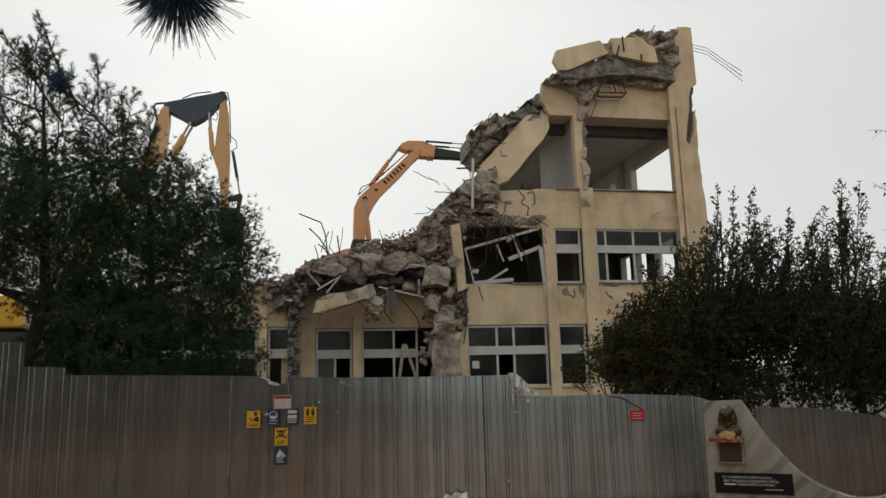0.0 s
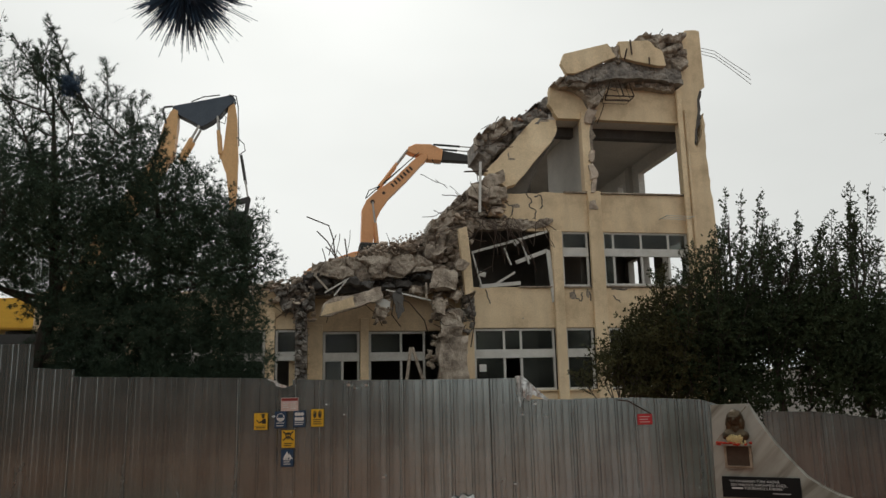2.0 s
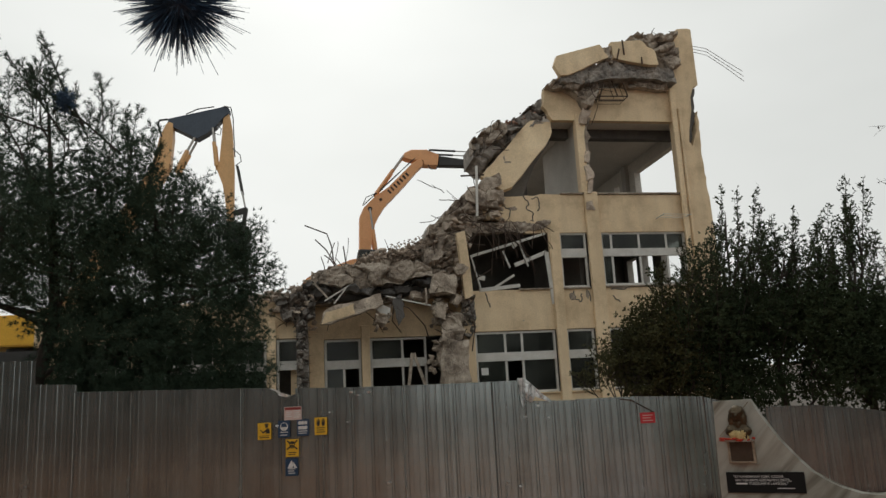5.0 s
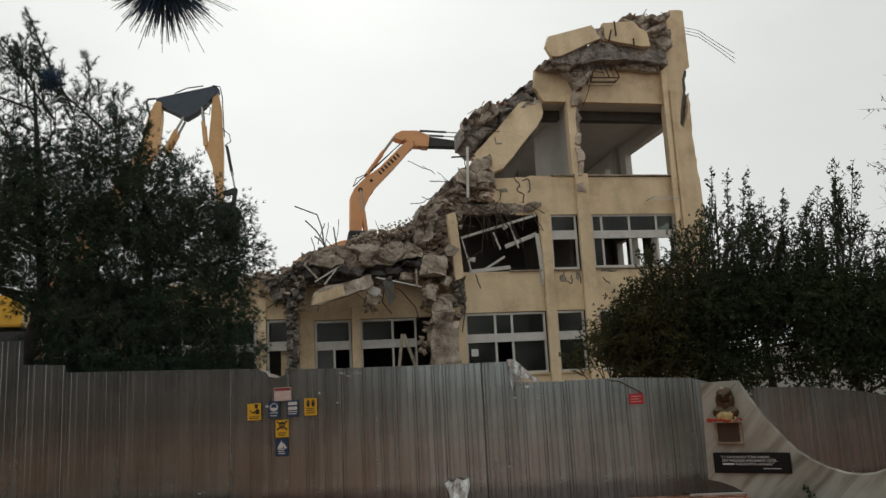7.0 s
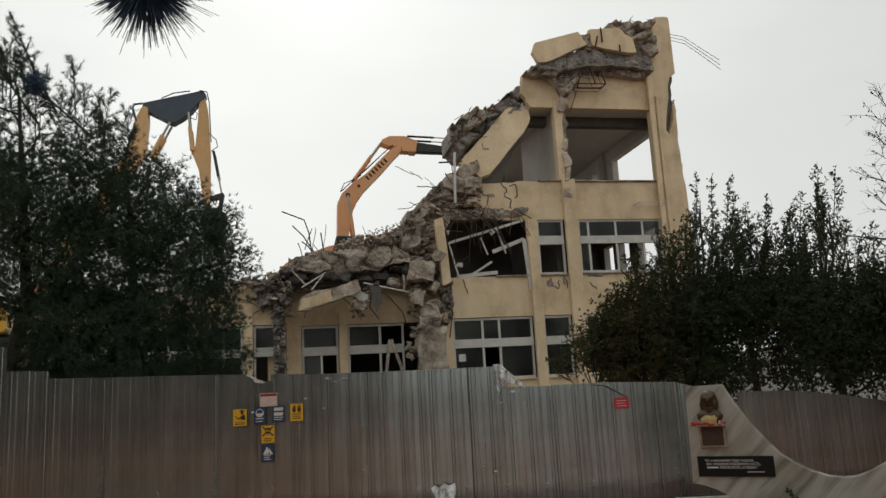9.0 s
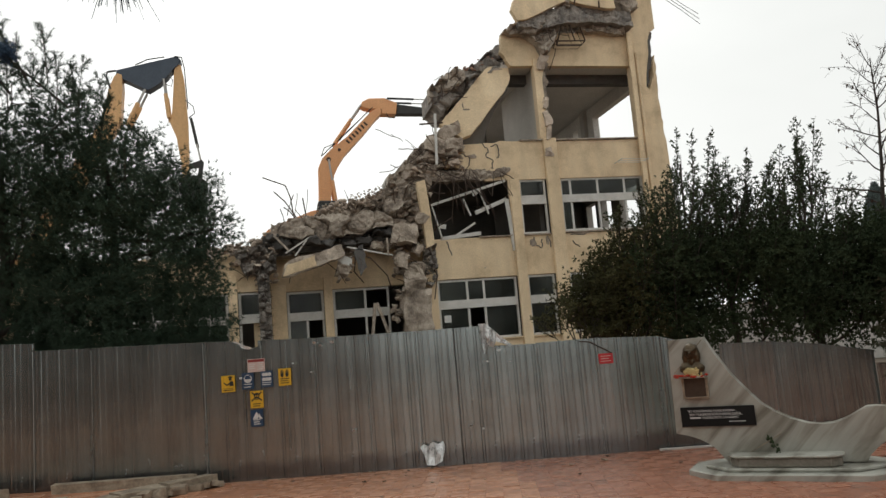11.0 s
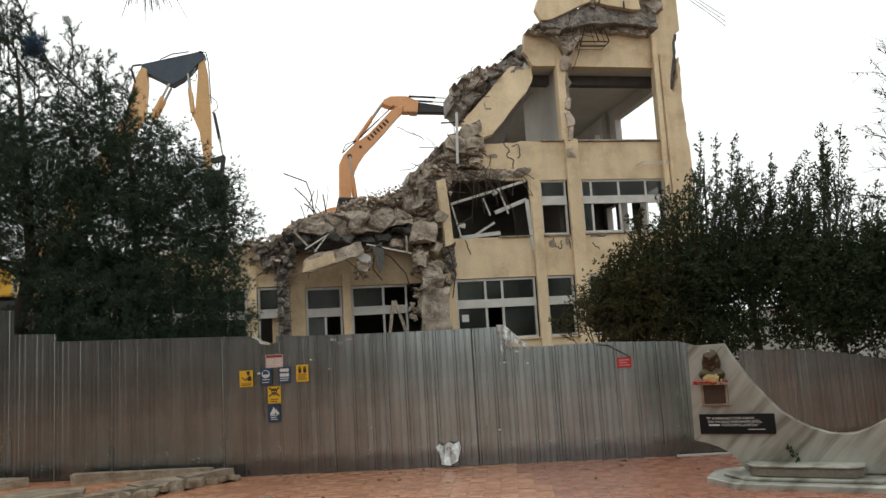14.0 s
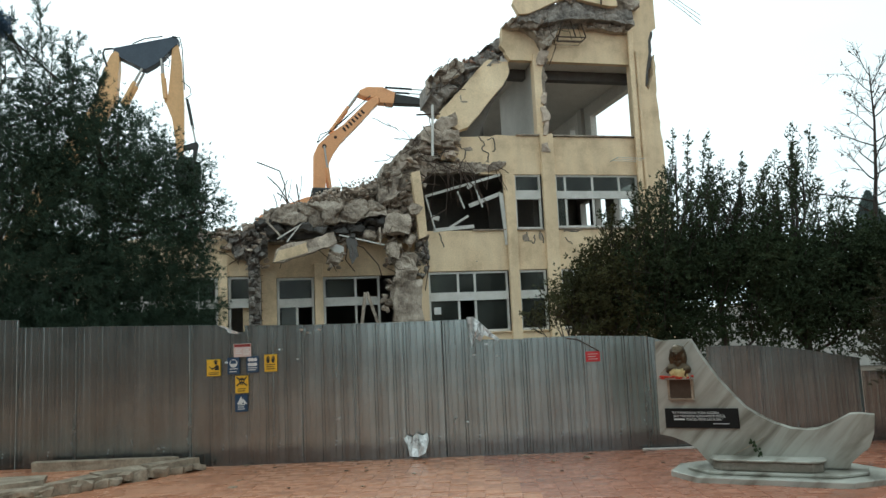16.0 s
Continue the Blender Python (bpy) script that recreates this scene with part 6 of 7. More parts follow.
# ---- foliage ----
def blades(pos, dirs, k, length, width, along=0.55, spread=0.9, seed=1, quads=False, lvar=0.3, blunt=False):
    """Needles (triangles) or leaves (lozenges) set round points; returns vertices and faces."""
    g = np.random.default_rng(seed)
    n = len(pos)
    P = np.repeat(pos, k, axis=0)
    D = np.repeat(dirs, k, axis=0) * along + g.normal(size=(n * k, 3)) * spread * 0.6
    D /= np.linalg.norm(D, axis=1, keepdims=True) + 1e-9
    S = np.cross(D, g.normal(size=D.shape))
    S /= np.linalg.norm(S, axis=1, keepdims=True) + 1e-9
    L = length * (1 - lvar + 2 * lvar * g.random((n * k, 1)))
    m = n * k
    if blunt:
        V = np.stack([P - S * width / 2, P + S * width / 2, P + D * L + S * width * 0.35, P + D * L - S * width * 0.35], axis=1).reshape(-1, 3)
        return V, np.arange(4 * m).reshape(m, 4)
    if not quads:
        V = np.stack([P - S * width / 2, P + S * width / 2, P + D * L], axis=1).reshape(-1, 3)
        return V, np.arange(3 * m).reshape(m, 3)
    V = np.stack([P, P + D * L * 0.5 + S * width / 2, P + D * L, P + D * L * 0.5 - S * width / 2], axis=1).reshape(-1, 3)
    return V, np.arange(4 * m).reshape(m, 4)


def fast_mesh(name, V, Fc, mat, parent=None, label=""):
    me = bpy.data.meshes.new(name)
    nf, c = Fc.shape
    me.vertices.add(len(V))
    me.vertices.foreach_set("co", V.astype(np.float32).ravel())
    me.loops.add(nf * c)
    me.loops.foreach_set("vertex_index", Fc.astype(np.int32).ravel())
    me.polygons.add(nf)
    me.polygons.foreach_set("loop_start", np.arange(0, nf * c, c, dtype=np.int32))
    me.polygons.foreach_set("loop_total", np.full(nf, c, dtype=np.int32))
    me.update(calc_edges=True)
    return mesh_ob(name, me, mat, parent, label)


def spine(pts, k):
    """The point at the fraction k along a list of points."""
    f = k * (len(pts) - 1)
    i = min(int(f), len(pts) - 2)
    return pts[i].lerp(pts[i + 1], f - i)


def conifer(name, label, trunk, radius, branches, env, seed, mat, needle=0.11, nw=0.011, per=15, step=0.085, z_from=0.12, bark=None, droop=0.15, bias=None, keep=None):
    """trunk: points; env(h): branch length at the height fraction h."""
    r = random.Random(seed)
    tree = thing(name, label, "tree", trunk[0])
    inv = tree.matrix_world.inverted()
    tp = [Vector(p) for p in trunk]
    bm = tube(tp, radius, 9, taper=0.15)
    pos, dirs = [], []
    for i in range(branches):
        h = z_from + (1 - z_from) * (i + r.random()) / branches
        p0 = spine(tp, h)
        az = i * 2.4 + r.uniform(-0.4, 0.4)
        ln = env(h) * r.uniform(0.65, 1.1)
        d = Vector((math.cos(az), math.sin(az), 0.25 + 0.5 * h + r.uniform(-0.15, 0.25)))
        if bias:
            d += Vector(bias)
        d.normalize()
        path, p = [p0], p0.copy()
        for s in range(5):
            d = (d + Vector((r.uniform(-.15, .15), r.uniform(-.15, .15), r.uniform(-droop, droop) + 0.05))).normalized()
            p = p + d * ln / 5
            path.append(p.copy())
        tube(path, max(0.012, radius * 0.28 * (1 - h * 0.6)), 5, bm, taper=0.25)
        n = max(3, int(ln / step))
        for j in range(n):
            k = 0.18 + 0.82 * (j + r.random()) / n
            q = spine(path, min(k, 1))
            td = (d * 0.6 + Vector((r.gauss(0, 0.6), r.gauss(0, 0.6), r.gauss(0.15, 0.45)))).normalized()
            tl = r.uniform(0.22, 0.5) * (1.15 - 0.5 * k)
            tn = 4
            if keep and not keep(q):
                continue
            for a in range(1, tn + 1):
                pos.append(q + td * tl * a / tn)
                dirs.append(td)
            if r.random() < 0.5:
                tube([q, q + td * tl], 0.006, 3, bm)
    tk = part("trunk", bm, bark or BARK, tree)
    tk.matrix_parent_inverse = inv
    V, Fc = blades(np.array([p[:] for p in pos]), np.array([p[:] for p in dirs]), per, needle, nw, seed=seed)
    cr = fast_mesh("crown", V, Fc, mat, tree)
    cr.matrix_parent_inverse = inv
    return tree


def lobed_tree(name, label, trunk, radius, lobes, seed, mat, per_area, twig, tufts, per, length, width, quads, bark=None, up=0.35):
    """A tree whose boughs end in lobes of foliage: (x, y, z, rx, ry, rz, density). Every lobe hangs on a limb of its own."""
    r = random.Random(seed)
    g = np.random.default_rng(seed)
    tree = thing(name, label, "tree", trunk[0])
    inv = tree.matrix_world.inverted()
    tp = [Vector(p) for p in trunk]
    bm = tube(tp, radius, 9, taper=0.1)
    P, D = [], []
    for x, y, z, rx, ry, rz, dens in lobes:
        c = Vector((x, y, z))
        k = min(0.97, max(0.15, (z - 0.5 * rz - tp[0].z - 0.35 * abs(x - tp[0].x)) / (tp[-1].z - tp[0].z)))
        a = spine(tp, k)
        m = a.lerp(c, 0.55) + Vector((r.uniform(-.1, .1), r.uniform(-.1, .1), -0.08 * (c - a).length))
        tube([a, m, c, c + Vector((0, 0, rz * 0.75))], max(0.012, radius * (0.28 if z < 5.5 else 0.13)), 5, bm, taper=0.25)
        for _ in range(5):
            e = c + Vector((r.gauss(0, rx * .5), r.gauss(0, ry * .5), r.gauss(0.1, .5) * rz))
            tube([c.lerp(m, r.random() * .4), c.lerp(e, 0.5) + Vector((0, 0, -.03)), e], 0.011, 4, bm, taper=0.4)
        n = int(per_area * dens * (rx * ry + ry * rz + rx * rz))
        v = g.normal(size=(n, 3))
        v /= np.linalg.norm(v, axis=1, keepdims=True)
        bumpy = 1 + 0.22 * np.sin(v[:, 0] * 5 + seed + x * 3) * np.cos(v[:, 2] * 6 + z) + 0.12 * np.sin(v[:, 1] * 9 + v[:, 2] * 8)
        rad = (0.3 + 0.7 * g.random(n) ** 0.5) * bumpy + 0.12 * np.abs(g.normal(size=n))
        q = v * rad[:, None] * np.array([rx, ry, rz]) + np.array([x, y, z])
        d = v * 0.7 + g.normal(size=(n, 3)) * 0.4 + np.array([0, 0, up])
        d /= np.linalg.norm(d, axis=1, keepdims=True)
        tl = twig * (0.6 + 0.8 * g.random(n))
        for t in range(tufts):
            o = g.normal(size=(n, 3)) * twig * 0.13
            P.append(q + d * (tl * (t + 0.5) / tufts)[:, None] + o)
            D.append(d + g.normal(size=(n, 3)) * 0.25)
    part("trunk", bm, bark or BARK, tree).matrix_parent_inverse = inv
    V, Fc = blades(np.concatenate(P), np.concatenate(D), per, length, width, along=0.75, spread=0.95, seed=seed, quads=quads)
    fast_mesh("crown", V, Fc, mat, tree).matrix_parent_inverse = inv
    return tree


def plume(r, bm, P, D, base, tip, shoots, reach, step, lift=0.9, start=0.15, gauge=0.008):
    """An upright leader with side shoots that shorten towards its tip; adds the places of its leaves to P and D."""
    b, t = Vector(base), Vector(tip)
    m = b.lerp(t, 0.5) + Vector((r.gauss(0, 0.06), r.gauss(0, 0.06), 0))
    stem = [b, m, t]
    ax = (t - b).normalized()
    tube(stem, gauge * 1.5, 4, bm, taper=0.3)
    lines = [(b.lerp(m, 0.8), t + ax * 0.03, ax)]
    for i in range(shoots):
        h = start + (0.97 - start) * (i + r.random()) / shoots
        p = spine(stem, h)
        a = r.uniform(0, 6.283)
        d = (Vector((math.cos(a), math.sin(a), 0)) + ax * (lift + r.gauss(0, 0.25))).normalized()
        ln = reach * (0.22 + 0.95 * (1 - h) ** 0.8) * r.uniform(0.6, 1.25)
        e = p + d * ln + Vector((0, 0, 0.12 * ln))
        tube([p, p + d * ln * 0.5, e], gauge * 0.6, 3, bm, taper=0.4)
        lines.append((p, e, d))
        for _ in range(2):
            q = p.lerp(e, r.uniform(0.3, 0.8))
            d2 = (d + Vector((r.gauss(0, .5), r.gauss(0, .5), r.gauss(.2, .3)))).normalized()
            lines.append((q, q + d2 * ln * r.uniform(0.25, 0.5), d2))
    for p, e, d in lines:
        n = max(2, int((e - p).length / step))
        for j in range(n):
            q = p.lerp(e, 0.12 + 0.88 * (j + r.random()) / n)
            P.append((q + Vector((r.gauss(0, .012), r.gauss(0, .012), r.gauss(0, .012))))[:])
            D.append(d[:])


def pine(label, trunk, radius, lobes, seed, leaders=()):
    r = random.Random(seed)
    full = [(x, trunk[0][1] + dy, z, rx, max(0.5, 0.85 * rx) if rx > 0.2 else rx, rz, dn * (0.36 if dn < 0.8 else 0.9)) for x, z, rx, rz, dn, dy in lobes]
    tree = lobed_tree("pine_tree", label, trunk, radius, [f for f in full if f[3] > 0.2], seed, NEEDLE, 290, 0.3, 4, 13, 0.095, 0.009, False)
    inv = tree.matrix_world.inverted()
    bm, P, D = bmesh.new(), [], []
    for x, y, z, rx, ry, rz, dn in full:
        if rx <= 0.2:
            plume(r, bm, P, D, (x + r.uniform(-.15, .15), y, z - rz * 1.7), (x, y, z + rz * 1.05), 13, 0.42, 0.035, 1.1, 0.1, 0.009)
    for base, tip, n, reach in leaders:
        plume(r, bm, P, D, base, tip, n, reach, 0.035, 0.9, 0.2, 0.02)
    if P:
        part("leader_wood", bm, BARK, tree).matrix_parent_inverse = inv
        V, Fc = blades(np.array(P), np.array(D), 7, 0.085, 0.008, along=0.8, spread=0.8, seed=seed + 5)
        fast_mesh("leader_needles", V, Fc, NEEDLE, tree, "sparse needles on upright leaders").matrix_parent_inverse = inv
    return tree


pine("tall dark green pine with a leaning trunk behind the fence", [(-5.0, 15.3, -0.05), (-4.78, 15.3, 1.6), (-4.3, 15.3, 3.6), (-4.45, 15.3, 5.8), (-4.6, 15.3, 7.6)], 0.2,
     ((-5.6, 6.05, 1.1, 0.85, 0.85, 0.2), (-4.75, 7.5, 0.3, 0.8, 0.6, 0), (-4.72, 8.45, 0.13, 0.5, 1.6, 0), (-4.98, 8.15, 0.13, 0.4, 1.5, 0.1), (-4.5, 8.0, 0.13, 0.4, 1.5, -0.1), (-5.05, 7.1, 0.45, 0.7, 0.5, 0.3), (-5.35, 7.9, 0.15, 0.5, 1.4, 0), (-4.3, 7.4, 0.15, 0.4, 1.3, 0), (-3.65, 7.9, 0.12, 0.42, 1.6, -0.1), (-3.8, 7.35, 0.14, 0.4, 1.4, 0), (-3.45, 7.35, 0.13, 0.45, 1.4, 0),
      (-4.15, 6.8, 0.4, 0.5, 0.6, -0.2), (-3.2, 7.25, 0.12, 0.4, 1.5, 0), (-2.95, 7.35, 0.11, 0.4, 1.6, 0), (-2.75, 7.05, 0.12, 0.4, 1.5, 0.1), (-3.0, 6.75, 0.3, 0.4, 0.7, 0), (-3.4, 6.5, 0.55, 0.5, 0.85, 0.1), (-2.55, 6.55, 0.15, 0.35, 1.4, 0),
      (-5.2, 5.1, 1.3, 1.1, 1.1, -0.3), (-4.0, 5.6, 1.0, 0.95, 1.2, 0.2), (-4.0, 4.4, 1.1, 0.95, 1.2, -0.2), (-6.4, 4.8, 1.2, 1.4, 1.0, 0.3), (-5.9, 4.3, 0.8, 0.42, 1.0, 0.1), (-5.9, 8.0, 0.5, 1.0, 0.5, 0), (-6.6, 7.2, 0.8, 1.1, 0.7, 0.2), (-3.6, 3.5, 0.8, 0.7, 1.2, 0.3)), 21,
     (((-3.24, 15.3, 6.76), (-5.23, 15.3, 8.63), 34, 0.5), ((-3.93, 15.3, 7.27), (-4.81, 15.3, 9.27), 20, 0.4), ((-4.23, 15.3, 7.03), (-5.42, 15.3, 8.8), 22, 0.45), ((-4.79, 15.3, 6.13), (-5.47, 15.3, 7.58), 20, 0.5)))
pine("dense dark green pine with spreading boughs behind the fence", [(-2.45, 15.5, -0.05), (-2.5, 15.5, 2.5), (-2.55, 15.5, 5), (-2.75, 15.5, 6.4)], 0.15,
     ((-3.0, 5.6, 1.0, 0.85, 1.2, 0.2), (-2.25, 5.35, 0.8, 0.8, 1.2, -0.3), (-1.6, 4.95, 0.65, 0.62, 1.1, 0), (-0.95, 5.0, 0.33, 0.36, 0.8, 0.1), (-0.72, 4.35, 0.36, 0.32, 0.8, 0), (-1.15, 4.3, 0.5, 0.5, 1.0, 0.2), (-3.0, 4.2, 1.1, 1.0, 1.3, 0.2), (-1.9, 3.9, 0.95, 0.95, 1.3, -0.2),
      (-3.2, 2.9, 1.1, 0.8, 1.3, -0.3), (-2.0, 2.7, 1.0, 0.8, 1.3, 0.1), (-1.2, 3.3, 0.55, 0.7, 1.2, 0), (-1.0, 2.4, 0.5, 0.5, 1.1, 0.2), (-4.2, 2.6, 0.7, 0.6, 1.2, 0.8), (-2.6, 1.9, 1.2, 0.6, 1.2, 0), (-1.3, 1.9, 0.6, 0.5, 1.2, 0), (-3.9, 1.9, 0.8, 0.5, 1.2, 0.5)), 22)
# a dark close tuft of young needles on the tall pine
g = np.random.default_rng(77)
P = np.array([-4.22, 15.0, 7.72]) + g.normal(size=(260, 3)) * 0.07
V, Fc = blades(P, g.normal(size=(260, 3)), 8, 0.12, 0.011, seed=78)
tuft_tree = [o for o in scene.objects if o.name.startswith("pine_tree")][0]
ob = fast_mesh("needle_clump", V, Fc, TUFTN, tuft_tree, "dense bluish clump of needles")
ob.matrix_parent_inverse = tuft_tree.matrix_world.inverted()
# slender tree before the fence on the paving
conifer("slender_tree", "slender brownish evergreen with a forked thin trunk", [(9.02, 8.83, -0.03), (9.02, 8.83, 0.5), (9.1, 8.83, 1.3), (9.3, 8.81, 2.1), (9.5, 8.80, 3.1)], 0.055, 120, lambda h: float(np.interp(h, (0, 0.3, 0.6, 1), (0.5, 0.75, 0.7, 0.25))), 24, LEAFBROWN, needle=0.075, nw=0.01, z_from=0.3, step=0.06, per=14)


def polar(az, rr, z):
    return (rr * math.sin(radians(az)) + 0.17, rr * math.cos(radians(az)), z)


def evergreen(label, base_az, rows, low, seed, mat=LEAF):
    """rows: plumes as (azimuth, z, half width, half height, density); low: azimuths of the dense lower mass."""
    r = random.Random(seed)
    lobes, tall = [], []
    for az, z, rh, rz, dn in rows:
        rr = 14.4 + r.uniform(-0.35, 0.35)
        x, y, zz = polar(az, rr, z)
        if dn < 0.88 or rh < 0.35:
            tall.append((x, y, zz, rh, rz))
        lobes.append((x - 0.05, y, zz - 0.6 * rz, rh * 1.25, rh * 1.4, rz * 0.7, dn * (0.06 if z > 3.15 else 0.34)))
    for az in low:
        for z in (1.75, 2.55):
            if z < 2.2 and 32.5 < az < 35:
                continue
            x, y, zz = polar(az, 14.5 + r.uniform(-0.3, 0.3), z + r.uniform(-.15, .15))
            lobes.append((x, y, zz, 0.5, 0.6, 0.5, 1.1 if LEAFOLIVE is not mat else 0.75))
    b = polar(base_az, 14.5, -0.05)
    trunk = [b, (b[0] + 0.05, b[1], 0.9), (b[0] + 0.02, b[1] + 0.05, 2.0), (b[0], b[1], 3.2)]
    tree = lobed_tree("evergreen_tree", label, trunk, 0.11, lobes, seed, mat, 225, 0.34, 7, 6, 0.052, 0.024, True, up=0.9)
    inv = tree.matrix_world.inverted()
    bm, P, D = bmesh.new(), [], []
    for x, y, z, rh, rz in tall:
        top = z + rz * 1.05
        for k in range(5):
            w = (0.1, 0.4, 0.6, 0.8, 0.9)[k]
            dx, dy, cut = r.uniform(-w, w), r.uniform(-w, w) * 1.2, (0, 0.3, 0.6, 0.9, 1.2)[k] * rz * r.uniform(0.7, 1.5)
            plume(r, bm, P, D, (0.78 * (x - 0.18 + dx * 0.4) + 0.22 * b[0], 0.78 * (y + dy * 0.4) + 0.22 * b[1], max(1.5, top - cut - 2.0)), (x + dx + r.uniform(0.02, 0.36), y + dy, top - cut), 17, min(0.62, rh * 2.1), 0.05, 1.0, 0.3)
    if not P:
        return tree
    part("shoot_wood", bm, BARK, tree).matrix_parent_inverse = inv
    V, Fc = blades(np.array(P), np.array(D), 2, 0.06, 0.024, along=0.7, spread=0.9, seed=seed + 5, quads=True)
    fast_mesh("shoot_leaves", V, Fc, mat, tree).matrix_parent_inverse = inv
    return tree


evergreen("bushy evergreen tree with olive-brown leaf tips", 26.0, ((22.2, 2.2, 0.2, 0.25, 0.55), (22.9, 2.35, 0.3, 0.32, 0.6), (23.8, 2.6, 0.3, 0.42, 0.6), (24.7, 2.85, 0.26, 0.5, 0.65), (25.6, 3.0, 0.3, 0.55, 0.65), (26.5, 3.3, 0.25, 0.6, 0.7), (27.4, 3.45, 0.28, 0.65, 0.7), (24.0, 1.9, 0.4, 0.4, 0.8), (26.8, 2.5, 0.45, 0.5, 0.9)), (25.2, 27.0), 31, LEAFOLIVE)
evergreen("bushy evergreen tree with tall upright shoots", 30.4, ((28.3, 3.6, 0.24, 0.7, 0.75), (29.1, 3.9, 0.22, 0.6, 0.75), (29.9, 3.75, 0.26, 0.7, 0.8), (30.6, 4.1, 0.2, 0.65, 0.8), (31.05, 4.65, 0.1, 0.6, 1.0), (31.7, 3.6, 0.22, 0.6, 0.8), (29.5, 3.0, 0.5, 0.5, 0.9)), (28.4, 30.0, 31.2), 32)
evergreen("dark bushy evergreen tree with several upright shoots", 33.2, ((32.4, 3.8, 0.2, 0.7, 0.75), (33.1, 4.2, 0.18, 0.65, 0.85), (33.7, 3.6, 0.24, 0.6, 0.75), (34.5, 3.9, 0.2, 0.6, 0.8), (35.3, 4.1, 0.17, 0.55, 0.85), (36.0, 3.4, 0.26, 0.55, 0.75), (34.5, 3.0, 0.55, 0.5, 0.9)), (33.0, 34.8, 36.2), 33)
evergreen("dark bushy evergreen tree with tall feathery shoots", 38.3, ((36.8, 3.5, 0.24, 0.55, 0.75), (37.6, 4.0, 0.2, 0.65, 0.8), (38.4, 4.45, 0.17, 0.65, 0.85), (39.2, 4.35, 0.15, 0.68, 0.85), (39.9, 3.6, 0.24, 0.55, 0.75), (40.8, 3.2, 0.28, 0.5, 0.75), (41.9, 2.7, 0.3, 0.42, 0.8), (38.5, 3.2, 0.5, 0.5, 0.9), (40, 2.7, 0.5, 0.45, 0.9)), (37.6, 39.4, 41.2), 34)
evergreen("dark bushy evergreen tree half hidden by its neighbours", 46.0, ((43.4, 2.5, 0.5, 0.5, 0.9), (45.0, 2.8, 0.5, 0.6, 0.9), (47.0, 3.0, 0.5, 0.6, 0.9), (49, 3.0, 0.5, 0.6, 0.9)), (43.4, 45, 46.8, 48.5), 35)


def bare_tree(base, height, seed):
    """A straight leader with long limbs, drooping low down and rising higher up, each with side twigs."""
    r = random.Random(seed)
    t = thing("bare_tree", "thin leafless tree with a few withered leaves", "tree", base)
    inv = t.matrix_world.inverted()
    bm = bmesh.new()
    ends = []
    b = Vector(base)
    lead = [b + Vector((r.gauss(0, 0.03) * k, r.gauss(0, 0.03) * k, height * k / 6)) for k in range(7)]
    tube(lead, 0.085, 7, bm, taper=0.12)
    for i in range(34):
        h = 0.32 + 0.66 * (i + r.random()) / 34
        p = spine(lead, h)
        a = i * 2.4 + r.uniform(-0.5, 0.5)
        rise = -0.25 + 1.9 * max(0.0, h - 0.35) + r.gauss(0, 0.12)
        ln = (1.75 if h > 0.55 else 1.25) * (1.12 - h) * r.uniform(0.8, 1.5) + 0.25
        d = Vector((math.cos(a), math.sin(a), rise)).normalized()
        path = [p]
        for k in range(5):
            d = (d + Vector((r.gauss(0, .09), r.gauss(0, .09), r.gauss(0.05, .07)))).normalized()
            path.append(path[-1] + d * ln / 5)
        tube(path, 0.02 * (1.15 - h) + 0.008, 5, bm, taper=0.3)
        for k in range(7):
            q = spine(path, r.uniform(0.25, 1.0))
            e = (d + Vector((r.gauss(0, .6), r.gauss(0, .6), r.gauss(0.1, .4)))).normalized()
            w = r.uniform(0.2, 0.5)
            tip = q + e * w
            tube([q, q + e * w * 0.5 + Vector((0, 0, 0.02)), tip], 0.0055, 3, bm, taper=0.5)
            ends += [tip, q.lerp(tip, 0.6)]
            for _ in range(2):
                e2 = (e + Vector((r.gauss(0, .6), r.gauss(0, .6), r.gauss(0.1, .4)))).normalized()
                q2 = q.lerp(tip, r.uniform(0.4, 0.9))
                tube([q2, q2 + e2 * w * 0.6], 0.004, 3, bm, taper=0.5)
    part("trunk", bm, BARK, t).matrix_parent_inverse = inv
    pick = [p for p in ends if r.random() < 0.5]
    P = np.array([p[:] for p in pick])
    V, Fc = blades(P, np.tile([0, 0, -1.0], (len(P), 1)), 2, 0.065, 0.032, seed=seed, quads=True)
    fast_mesh("withered_leaves", V, Fc, DRYLEAF, t).matrix_parent_inverse = inv


bare_tree(polar(43.0, 17.9, -0.05), 6.9, 41)


